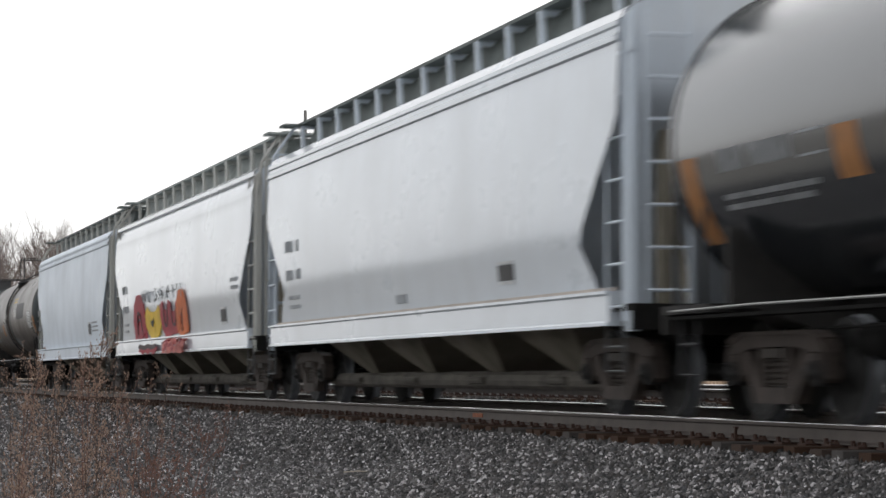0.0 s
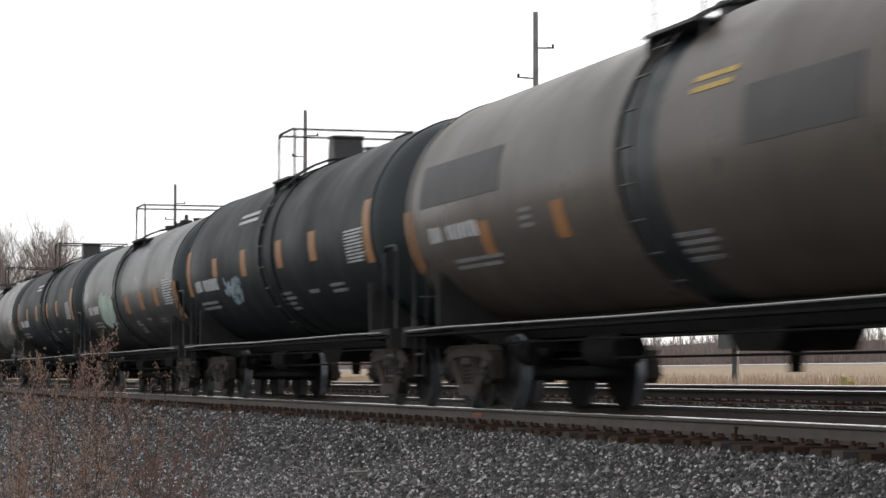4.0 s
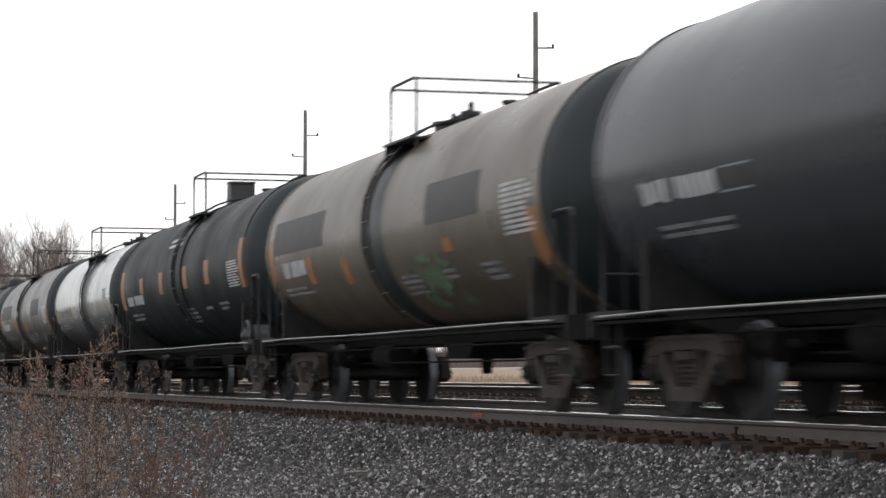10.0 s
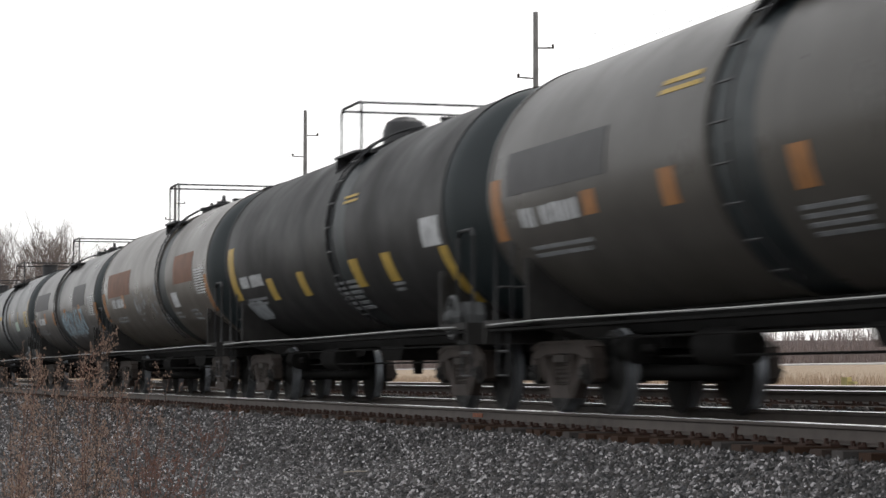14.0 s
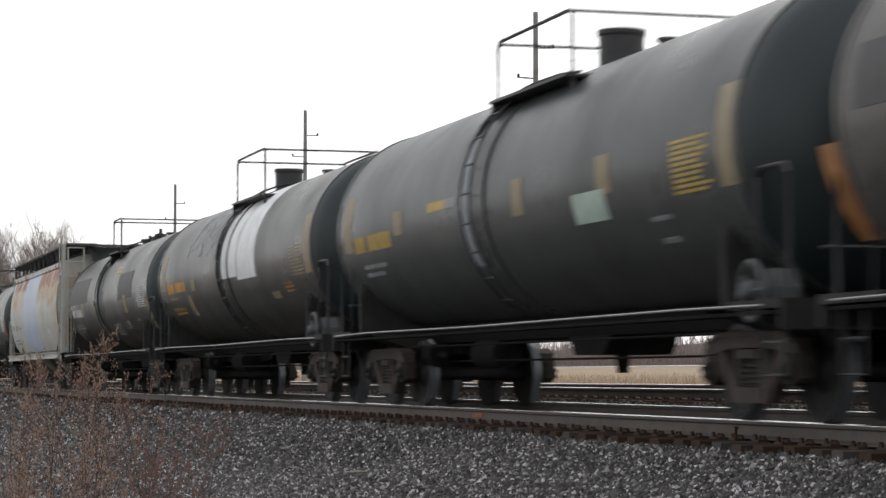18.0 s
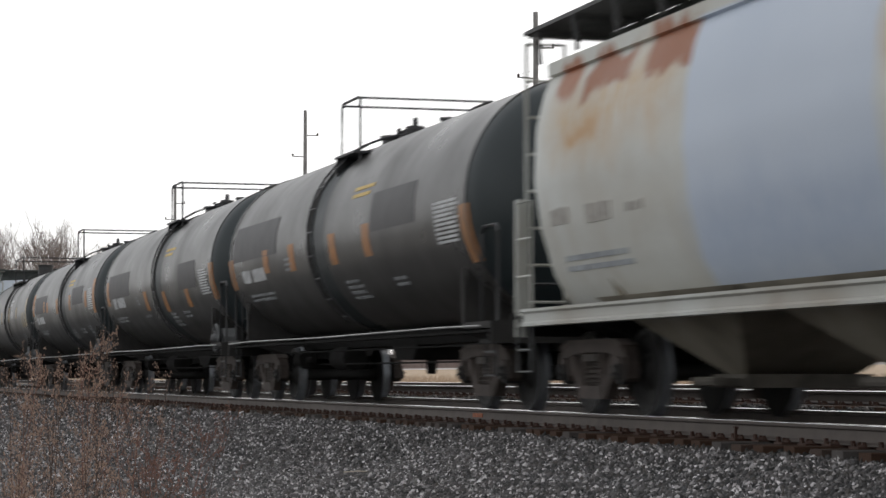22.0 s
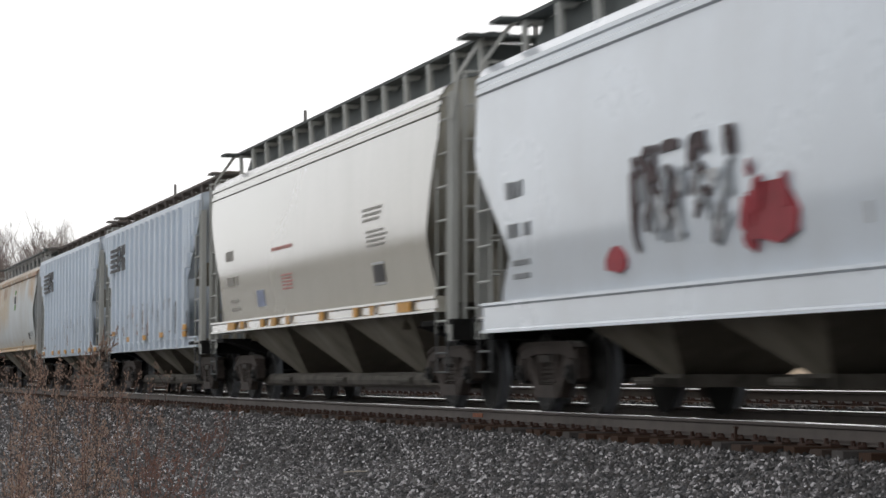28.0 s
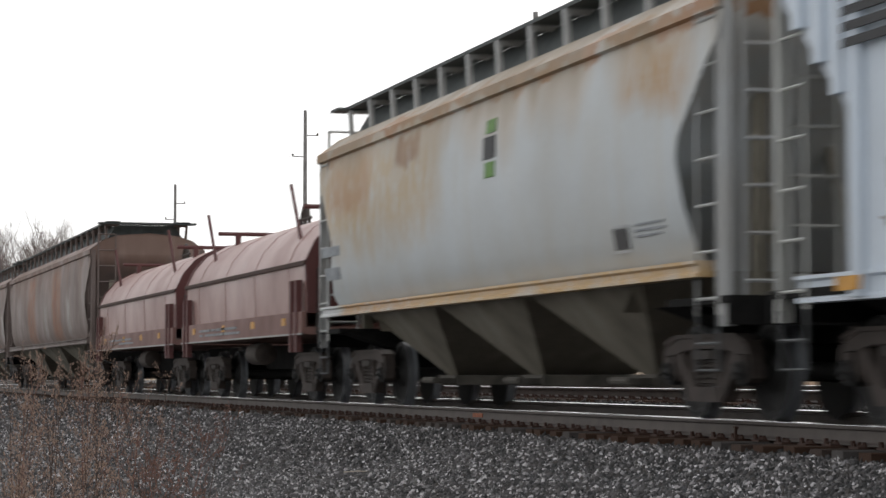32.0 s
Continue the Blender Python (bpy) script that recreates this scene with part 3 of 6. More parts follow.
        sad = shared("saddle", lambda: Geo().prism([(-1.40, 1.0), (-1.36, 1.74), (-1.12, 1.50), (-0.6, 1.16), (0.6, 1.16), (1.12, 1.50), (1.36, 1.74), (1.40, 1.0)], -0.03, 0.03, "x")
                     .prism([(-0.05, 1.0), (0.05, 1.0), (0.0, 1.74), (-0.08, 1.74)], -1.42, -1.385).prism([(-0.05, 1.0), (0.05, 1.0), (0.0, 1.74), (-0.08, 1.74)], 1.385, 1.42), SOOT)
        part("saddle", sad, SOOT, w, "", pose(s * (half - 1.78), 0, 0))
        part("bolster_web", shared("bolster_web", lambda: Geo().prism([(-1.42, 1.0), (-0.5, 0.72), (0.5, 0.72), (1.42, 1.0)], -0.3, 0.3, "x"), SOOT), SOOT, w, "", pose(s * (half - 2.0), 0, 0))
        bogie(w, s * (half - 2.0))
        part("end_grab", Geo().tube([(0, -1.0, 1.5), (0.06, -1.0, 1.5), (0.06, 1.0, 1.5), (0, 1.0, 1.5)], 0.018, 5), PIPE, w, "", pose(s * (half - 0.62), 0, 0, 0, 0, turn))
    if spec.get("hand_wheel"):      # the brake's hand wheel stands beside the front platform
        hw = Geo().tube([(0.25 * math.cos(q), 0, 0.25 * math.sin(q)) for q in [2 * math.pi * k / 16 for k in range(17)]], 0.03, 6).lathe([(-0.10, 0.05), (-0.04, 0.09), (0.04, 0.09), (0.05, 0.02)], 12, "y")
        for q in range(5):
            hw.tube([(0, 0, 0), (0.24 * math.cos(1.257 * q), 0, 0.24 * math.sin(1.257 * q))], 0.022, 5)
        part("brake_wheel", hw, HANDGREY, w, "worn grey hand brake wheel", pose(half - 1.05, -1.47, 1.14))
        part("brake_housing", Geo().prism([(-0.24, 1.06), (0.24, 1.06), (0.24, 1.22), (0.12, 1.38), (-0.12, 1.38), (-0.24, 1.22)], -1.36, -1.12), HANDGREY, w, "rounded grey brake housing", pose(half - 1.05, 0, -0.05))
    ends(w, half)
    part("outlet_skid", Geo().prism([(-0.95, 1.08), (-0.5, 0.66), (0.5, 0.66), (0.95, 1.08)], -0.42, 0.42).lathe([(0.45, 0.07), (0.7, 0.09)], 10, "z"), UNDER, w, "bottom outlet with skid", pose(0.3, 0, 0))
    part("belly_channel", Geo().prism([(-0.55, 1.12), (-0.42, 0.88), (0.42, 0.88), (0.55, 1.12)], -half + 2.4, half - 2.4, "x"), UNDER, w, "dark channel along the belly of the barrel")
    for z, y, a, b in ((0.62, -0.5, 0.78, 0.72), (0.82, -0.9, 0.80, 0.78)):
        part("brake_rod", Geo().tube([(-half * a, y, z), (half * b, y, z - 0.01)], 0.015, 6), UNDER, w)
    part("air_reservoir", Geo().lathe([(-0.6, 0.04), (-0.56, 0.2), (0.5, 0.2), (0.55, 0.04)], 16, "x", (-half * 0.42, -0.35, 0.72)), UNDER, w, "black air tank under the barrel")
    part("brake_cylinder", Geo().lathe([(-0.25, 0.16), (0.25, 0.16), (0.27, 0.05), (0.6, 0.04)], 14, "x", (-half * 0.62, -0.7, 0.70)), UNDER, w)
    for name, mat, spots, lab in spec.get("sheets", []):
        ob = tank_sheet(w, name, mat, spots, lab)
        if len(spots) > 1:
            tagged(ob, kind="stuff")
    for name, mat, lines, width, lab in spec.get("strokes", []):
        tagged(ribbons(w, name, mat, lines, width, lambda z: math.sqrt(max(0.01, RAD ** 2 - (z - AXIS) ** 2)), lab, 0.010), kind="stuff")
    WAGONS.append((w, spec["at"]))
    return w


# ---- covered hoppers ----
def bulge(z0, z1, mid, deep, out=1.56, n=14):
    """A side sheet that swells gently outwards."""
    zs = [z0 + (z1 - z0) * k / n for k in range(n + 1)]
    return [(out - deep * (z - mid) ** 2, z) for z in zs]


EAVES = [(1.55, 3.74), (1.55, 3.80), (1.52, 3.82), (1.52, 3.87), (1.54, 3.89), (1.54, 3.94), (1.50, 3.96), (1.46, 4.05), (1.25, 4.16), (0.8, 4.26), (0.0, 4.30)]
PROFILE = {
    "pellet": [(1.50, 1.18)] + bulge(1.22, 3.72, 2.75, 0.045) + EAVES,
    "beige": [(1.42, 1.40)] + bulge(1.62, 3.72, 3.04, 0.062) + EAVES,
    "plainroof": [(1.50, 1.18)] + bulge(1.22, 3.58, 2.75, 0.045) + [(1.54, 3.62), (1.44, 3.92), (1.50, 3.93), (1.50, 4.0), (1.40, 4.08), (0.8, 4.24), (0.0, 4.30)],
    "ribbed": [(1.48, 1.20), (1.50, 1.22), (1.50, 2.4), (1.50, 3.86), (1.52, 3.88), (1.52, 4.0), (1.47, 4.03), (0.9, 4.16), (0.0, 4.22)],
    "flow": [(1.34, 1.44), (1.45, 1.62), (1.52, 2.0), (1.56, 2.6), (1.54, 3.2), (1.49, 3.66), (1.54, 3.68), (1.54, 3.80), (1.47, 3.84), (1.2, 4.05), (0.8, 4.18), (0.0, 4.24)],
    "round": [(1.16, 1.16), (1.36, 1.50), (1.50, 2.0), (1.56, 2.55), (1.52, 3.1), (1.42, 3.50), (1.34, 3.68), (1.38, 3.70), (1.38, 3.84), (1.3, 3.86), (0.9, 4.0), (0.5, 4.08), (0.0, 4.10)],
}


def reach(half, z, style):
    """How far the side sheet goes towards the end at the height z."""
    top, waist, foot, z_top, z_waist = {"pellet": (0.72, 2.0, 1.5, 2.95, 1.8), "plainroof": (0.72, 2.0, 1.5, 2.95, 1.8), "beige": (0.9, 1.62, 1.4, 3.45, 2.2), "ribbed": (0.45, 2.1, 2.05, 3.75, 2.4), "flow": (0.55, 1.6, 1.25, 3.5, 2.5), "round": (1.4, 1.5, 1.6, 3.3, 2.2)}[style]
    if z >= z_top:
        d = top
    elif z >= z_waist:
        d = waist + (top - waist) * (z - z_waist) / (z_top - z_waist)
    else:
        d = foot + (waist - foot) * max(0.0, (z - 1.3) / (z_waist - 1.3))
    return half - d


def finer(prof, step=0.16):
    out = [prof[0]]
    for a, b in zip(prof, prof[1:]):
        k = max(1, int(abs(b[1] - a[1]) / step))
        out += [(a[0] + (b[0] - a[0]) * i / k, a[1] + (b[1] - a[1]) * i / k) for i in range(1, k + 1)]
    return out


def hopper_shell(half, style):
    prof = finer(PROFILE[style])
    g, n = Geo(), len(prof)
    for s in (-1, 1):
        vs, nx = [], 14
        for y, z in prof:
            r = reach(half, z, style)
            vs += [(r * (2 * i / nx - 1), s * y, z) for i in range(nx + 1)]
        g.add(vs, [(j * (nx + 1) + i, j * (nx + 1) + i + 1, (j + 1) * (nx + 1) + i + 1, (j + 1) * (nx + 1) + i) for j in range(n - 1) for i in range(nx)])
        vs = []
        for y, z in prof:
            r = reach(half, z, style) - 0.02
            if z < 3.2 and style != "round":
                r = min(r, half - 0.75 - (3.2 - z) * 1.1)
            vs += [(s * r, -y + 0.02, z), (s * r, y - 0.02, z)]
        g.add(vs, [(2 * i, 2 * i + 1, 2 * i + 3, 2 * i + 2) for i in range(n - 1)])
    return g


def bay_geo(up, top_w, low_w):
    g = Geo()
    dn = 0.40
    vs = [(-top_w, -1.38, up), (top_w, -1.38, up), (top_w, 1.38, up), (-top_w, 1.38, up), (-low_w, -0.55, dn), (low_w, -0.55, dn), (low_w, 0.55, dn), (-low_w, 0.55, dn)]
    g.add(vs, [(0, 1, 2, 3), (4, 7, 6, 5), (0, 4, 5, 1), (1, 5, 6, 2), (2, 6, 7, 3), (3, 7, 4, 0)])
    return g


def hopper(length, body, spec):
    half, style = length / 2, spec["style"]
    trim = spec.get("trim", body)
    w = tagged(new("hopper_wagon"), spec["label"], "hopper wagon", "wagons of the freight train")
    part("hopper_body", hopper_shell(half, style), body, w, spec.get("body", ""), smooth=40)
    for y in (-1, 1):
        zs = {"pellet": (0.91, 1.26), "plainroof": (0.91, 1.26), "beige": (1.22, 1.42), "ribbed": (1.0, 1.22), "flow": (1.30, 1.45), "round": (0.96, 1.15)}[style]
        sk = 0.06 if style == "ribbed" else 0.0
        part("side_sill", Geo().prism([(1.40 - sk, zs[0]), (1.57 - sk, zs[0]), (1.57 - sk, zs[0] + 0.03), (1.545 - sk, zs[0] + 0.05), (1.545 - sk, zs[1] - 0.05), (1.58 - sk, zs[1] - 0.03), (1.58 - sk, zs[1]), (1.40 - sk, zs[1])], -half + 1.0, half - 1.0, "x"),
             spec.get("sill_mat", trim), w, spec.get("sill", ""), pose(0, 0, 0) if y > 0 else pose(0, 0, 0, 0, 0, 180))
    # bays and outlet gates
    nb = spec.get("bays", 4)
    span = 2 * (half - 2.9)
    for k in range(nb):
        x = -span / 2 + span * (k + 0.5) / nb
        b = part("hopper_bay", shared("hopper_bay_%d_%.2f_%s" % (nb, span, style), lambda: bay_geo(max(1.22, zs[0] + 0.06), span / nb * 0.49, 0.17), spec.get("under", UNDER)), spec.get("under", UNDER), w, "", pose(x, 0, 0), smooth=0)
        part("outlet_gate", shared("outlet_gate", lambda: Geo().box(-0.42, 0.42, -0.66, 0.66, 0.30, 0.43).box(-0.34, 0.34, -0.86, -0.66, 0.32, 0.39).tube([(-0.3, -0.9, 0.36), (0.3, -0.9, 0.36)], 0.045, 8), GATE), GATE, b)
    if spec.get("pipe"):
        part("discharge_pipe", Geo().tube([(-span / 2 - 0.2, 0, 0), (span / 2 + 0.2, 0, 0)], 0.11, 10).box(-span / 2, span / 2, 0.3, 0.5, -0.10, 0.12), GATE, w, "dark pipe along the outlets", pose(0, -0.78, 0.36))
    # ends: posts, ladders, platforms
    for s in (-1, 1):
        turn = 0 if s > 0 else 180
        part("end_platform", shared("hopper_platform", lambda: Geo().box(-1.5, 0.0, -1.5, 1.5, 1.05, 1.12).box(-0.05, 0, -1.5, 1.5, 0.86, 1.05), UNDER), UNDER, w, "", pose(s * (half - 0.42), 0, 0, 0, 0, turn))
        for y in (-1.44, 1.44):
            zt = {"pellet": 4.0, "plainroof": 3.95, "ribbed": 3.95, "beige": 4.0, "flow": 3.8, "round": 4.30 if s > 0 else 2.40}[style]
            part("corner_post", shared("corner_post%.1f" % zt, lambda: Geo().box(-0.06, 0.06, -0.05, 0.05, 0.85, zt), trim), trim, w, "", pose(s * (half - 0.60), y, 0))
            part("end_post", shared("end_post", lambda: Geo().prism([(-0.07, 1.1), (0.07, 1.1), (0.07, 3.5), (-0.07, 3.5)], -0.06, 0.06), spec.get("under", trim)), spec.get("under", trim), w, "", pose(s * (half - 1.15), y * 0.62, 0))
            lad = part("side_ladder", shared("side_ladder%.1f" % zt, lambda: Geo().tube([(-0.25, 0, 0.95), (-0.25, 0, zt - 0.05), (0.25, 0, zt - 0.05), (0.25, 0, 0.95)], 0.02, 6), trim), trim, w, "side ladder with round rungs", pose(s * (half - 0.92), y * 1.04, 0))
            for k in range(int((zt - 1.15) / 0.42) + 1):
                part("rung", shared("rung", lambda: Geo().tube([(-0.26, 0, 0), (0.26, 0, 0)], 0.016, 6), trim), trim, lad, "", pose(0, 0, 1.10 + 0.42 * k))
            part("sill_step", shared("sill_step", lambda: Geo().tube([(-0.25, 0, 0.95), (-0.25, 0, 0.46), (0.25, 0, 0.46), (0.25, 0, 0.95)], 0.018, 6).tube([(-0.25, 0, 0.70), (0.25, 0, 0.70)], 0.016, 6), HANDGREY), HANDGREY, w, "dull grey foot step below the ladder", pose(s * (half - 0.92), y * 1.04, 0))
        part("end_ladder", shared("end_ladder", lambda: ladder_geo(0.46, 1.1, 4.2, 0.42, 0.018), trim), trim, w, "", pose(s * (half - 0.48), -1.1, 0, 0, 0, 90))
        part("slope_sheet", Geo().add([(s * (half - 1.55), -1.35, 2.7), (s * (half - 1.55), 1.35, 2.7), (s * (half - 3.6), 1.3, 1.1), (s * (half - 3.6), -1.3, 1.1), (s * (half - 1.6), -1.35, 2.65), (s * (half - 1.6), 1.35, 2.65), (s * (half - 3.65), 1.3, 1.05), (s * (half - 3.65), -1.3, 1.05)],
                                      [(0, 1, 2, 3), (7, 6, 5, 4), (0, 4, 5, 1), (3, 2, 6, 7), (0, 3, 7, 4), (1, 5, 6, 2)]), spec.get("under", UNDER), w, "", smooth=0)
        for y in (-0.75, 0.0, 0.75):
            part("gusset", shared("gusset", lambda: Geo().prism([(0, 1.1), (0.12, 1.1), (-0.75, 2.7), (-0.9, 2.7)], -0.03, 0.03), spec.get("under", trim)), spec.get("under", trim), w, "", pose(s * (half - 0.85), y, 0, 0, 0, turn))
        part("brake_wheel", Geo().lathe([(0, 0.28), (0.03, 0.28), (0.03, 0.24), (0, 0.24), (0, 0.28)], 20, "x", (0, 0, 0), False), IRON, w, "", pose(s * (half - 0.62), 0.5, 2.4)) if s < 0 else None
        part("bolster_web", shared("hopper_bolster", lambda: Geo().prism([(-1.45, 1.06), (-0.5, 0.74), (0.5, 0.74), (1.45, 1.06)], -0.35, 0.35, "x"), UNDER), UNDER, w, "", pose(s * (half - 2.0), 0, 0))
        bogie(w, s * (half - 2.0))
    ends(w, half)
    # the roof: hatch trough and running boards on brackets
    zt = PROFILE[style][-1][1]
    bo = spec.get("board", (0.75, 1.02))
    zb = spec.get("board_z", 4.66)
    part("roof_hatch", Geo().prism([(-spec.get("hatch_w", bo[1] - 0.04), zt - 0.25), (spec.get("hatch_w", bo[1] - 0.04), zt - 0.25), (bo[0] + 0.04, zb - 0.02), (-bo[0] - 0.04, zb - 0.02)], -half + 1.0, half - 1.0, "x"), spec.get("hatch", HATCH), w, "long dark loading hatch cover")
    for y in (-1, 1):
        part("running_board", Geo().prism([(bo[0], zb), (bo[1], zb), (bo[1], zb + 0.045), (bo[0], zb + 0.045)], -half + 0.45, half - 0.45, "x"), spec.get("board_mat", HATCH), w, "roof running board of dark grating", pose(0, 0, 0) if y > 0 else pose(0, 0, 0, 0, 0, 180))
    for s in (-1, 1):
        part("cross_board", Geo().box(s * (half - 0.7) - 0.25, s * (half - 0.7) + 0.25, -1.3, 1.3, zb - 0.02, zb + 0.02), spec.get("board_mat", HATCH), w)
    nbk = int(length / 1.25)
    wide = spec.get("bracket", 0.05)
    zb0 = zt - (0.30 if style != "round" else 0.2)
    br = shared("board_bracket%s%.2f" % (style, bo[1]), lambda: Geo().prism([(-bo[1], zb), (-bo[1] + 0.03, zb0), (-bo[1] + 0.09, zb0), (-bo[1] + 0.06, zb - 0.06), (-bo[0], zb - 0.06), (-bo[0], zb)], -wide, wide, "x"), spec.get("bracket_mat", trim))
    for k in range(nbk):
        for turn in (0, 180):
            part("board_bracket", br, spec.get("bracket_mat", trim), w, "", pose(-half + 0.9 + (length - 1.8) * k / (nbk - 1), 0, 0, 0, 0, turn))
    # hand rails that bend down from the boards to the corners
    hz = 3.9 if style in ("ribbed", "flow", "round") else 4.0
    for s in (-1, 1) if style in ("pellet", "plainroof", "beige") else ():
        for y in (-1, 1):
            part("corner_rail", Geo().tube([(s * (half - 0.85), y * bo[1], zb + 0.02), (s * (half - 0.62), y * (bo[1] + 0.06), zb - 0.04), (s * (half - 0.52), y * 1.40, hz + 0.15), (s * (half - 0.52), y * 1.48, hz - 0.4)], 0.028, 6), trim, w, "bent grab rail")
    if style == "ribbed":
        rib = shared("rib", lambda: Geo().box(-0.075, 0.075, -1.575, -1.45, 1.02, 3.9), body)
        for k in range(15):
            x = (2 * k / 14 - 1) * (half - 2.2)
            part("rib", rib, body, w, "", pose(x, 0, 0))
        for s in (-1, 1):
            for d in (0.75, 1.15, 1.55, 1.9):
                z0 = 2.45 + (2.1 - d) / 1.65 * 1.35
                part("short_rib", Geo().box(-0.075, 0.075, -1.575, -1.49, z0, 3.9), body, w, "", pose(s * (half - d), 0, 0))
    for name, mat, spots, lab in spec.get("sheets", []):
        g = Geo()
        for x0, x1, z0, z1 in spots:
            nz = max(1, int((z1 - z0) / 0.2))
            for i in range(nz):
                za, zb_ = z0 + (z1 - z0) * i / nz, z0 + (z1 - z0) * (i + 1) / nz
                ya, yb = side_y(style, za) + 0.012, side_y(style, zb_) + 0.012
                if style == "ribbed":
                    ya = yb = 1.585
                g.add([(x0, -ya, za), (x1, -ya, za), (x1, -yb, zb_), (x0, -yb, zb_), (x0, -ya + 0.02, za), (x1, -ya + 0.02, za), (x1, -yb + 0.02, zb_), (x0, -yb + 0.02, zb_)],
                      [(0, 1, 2, 3), (7, 6, 5, 4), (0, 4, 5, 1), (3, 2, 6, 7), (0, 3, 7, 4), (1, 5, 6, 2)])
        ob = part(name, g, mat, w, lab)
        if len(spots) > 1:
            tagged(ob, kind="stuff")
    for k, (name, mat, lines, width, lab) in enumerate(spec.get("strokes", [])):
        ob = ribbons(w, name, mat, lines, width, lambda z: side_y(style, z), lab, 0.026 + 0.003 * k if spec.get("shapes") else 0.018 + 0.002 * k)
        if len(lines) > 1:
            tagged(ob, kind="stuff")
    for name, mat, pts, lab in spec.get("shapes", []):
        y = (1.585 if style == "ribbed" else side_y(style, sum(p[1] for p in pts) / len(pts))) + 0.024
        part(name, Geo().prism(pts, -y, -y + 0.02), mat, w, lab)
    WAGONS.append((w, spec["at"]))
    return w


def side_y(style, z):
    if z < PROFILE[style][0][1]:
        return 1.58
    for (ya, za), (yb, zb) in zip(PROFILE[style], PROFILE[style][1:]):
        if za <= z <= zb and zb > za:
            return ya + (yb - ya) * (z - za) / (zb - za)
    return 1.5


def coil_wagon(length, body, spec):
    half = length / 2
    w = tagged(new("coil_wagon"), spec["label"], "coil wagon", "wagons of the freight train")
    part("deck", Geo().box(-half + 0.6, half - 0.6, -1.45, 1.45, 1.08, 1.2).box(-half + 0.6, half - 0.6, -1.52, -1.44, 1.10, 1.44).box(-half + 0.6, half - 0.6, 1.44, 1.52, 1.10, 1.44), DECKRED, w, "dull red-brown deck with deep side sills")
    part("deck_edge", Geo().box(-half + 0.6, half - 0.6, -1.535, -1.50, 1.075, 1.10), SILLEDGE, w, "pale worn lower edge of the deck")
    part("centre_sill", Geo().prism([(-half + 1.0, 1.0), (-half * 0.45, 0.55), (half * 0.45, 0.55), (half - 1.0, 1.0)], -0.3, 0.3), UNDER, w)
    sec = [(-1.40, 1.42), (-1.43, 2.2), (-1.42, 2.26), (-1.28, 2.56), (-1.02, 2.86), (-0.62, 3.08), (0, 3.16), (0.62, 3.08), (1.02, 2.86), (1.28, 2.56), (1.42, 2.26), (1.43, 2.2), (1.40, 1.42)]
    h0, h1 = -half + 0.62, half - 0.62
    hood = part("hood", Geo().prism(sec, h0, h1, "x"), body, w, "removable faded red-brown steel hood", smooth=35)
    for k in range(4):
        x = h0 + (h1 - h0) * (k + 0.5) / 4
        part("hood_rib", shared("hood_rib", lambda: Geo().prism([(y * 1.006, 1.42 + (z - 1.42) * 1.005) for y, z in sec], -0.025, 0.025, "x"), body), body, hood, "", pose(x, 0, 0))
    for s in (-1, 1):
        part("hood_seam", Geo().prism([(s * 1.42, 2.19), (s * 1.475, 2.19), (s * 1.475, 2.25), (s * 1.42, 2.27)], h0, h1, "x"), PLATE, hood, "rusty flange along the hood")
        part("hood_end", Geo().prism([(y * 1.015, 1.42 + (z - 1.42) * 1.012) for y, z in sec], h1 - 0.08 if s > 0 else h0 - 0.02, h1 + 0.02 if s > 0 else h0 + 0.08, "x"), DEEP_RED, hood, "dark red end wall of the hood")
        for y in (-1.50, 1.50):
            for d in (0.95, 1.35):
                part("stake", shared("stake", lambda: Geo().box(-0.07, 0.07, -0.05, 0.05, 0.80, 1.95), DEEP_RED), DEEP_RED, w, "", pose(s * (half - d), y, 0))
        beam = part("lifting_beam", shared("lifting_beam", lambda: Geo().tube([(0, -1.1, 3.24), (0, 1.1, 3.24)], 0.045, 6).box(-0.05, 0.05, -0.75, -0.65, 2.95, 3.25).box(-0.05, 0.05, 0.65, 0.75, 2.95, 3.25), DEEP_RED), DEEP_RED, w, "cross beam over the hood", pose(s * half * 0.62, 0, 0))
        part("leaning_bar", shared("leaning_bar", lambda: Geo().tube([(0.10, -1.16, 2.68), (-0.28, -1.25, 3.62)], 0.035, 6), DEEP_RED), DEEP_RED, beam)
    part("lifting_ring", Geo().tube([(0.35 * math.cos(a), -0.2, 3.12 + 0.42 * math.sin(a)) for a in [math.pi * k / 8 for k in range(9)]], 0.035, 6).tube([(-0.5, -0.2, 3.3), (0.5, -0.2, 3.3)], 0.03, 6).tube([(0, -0.2, 3.1), (0, -0.2, 3.5)], 0.03, 6), IRON, w, "hoop for lifting the hood")
    for s in (-1, 1):
        part("end_stand", Geo().tube([(0, -1.3, 1.1), (0, -1.3, 2.1), (0, 1.3, 2.1), (0, 1.3, 1.1)], 0.025, 6), IRON, w, "", pose(s * (half - 0.45), 0, 0))
        bogie(w, s * (half - 2.0))
    part("air_reservoir", Geo().lathe([(-0.5, 0.04), (-0.46, 0.2), (0.45, 0.2), (0.5, 0.04)], 16, "x", (0.4, -1.1, 0.82)), SIDEFRAME, w, "round air tank")
    ends(w, half)
    for name, mat, spots, lab in spec.get("sheets", []):
        g = Geo()
        for x0, x1, z0, z1 in spots:
            g.box(x0, x1, -1.53, -1.50, z0, z1)
        part(name, g, mat, w, lab)
    WAGONS.append((w, spec["at"]))
    return w


# ---- the train ----
SPEED, SLOWING = 16.245, -0.03435   # metres a second at the start, and its loss
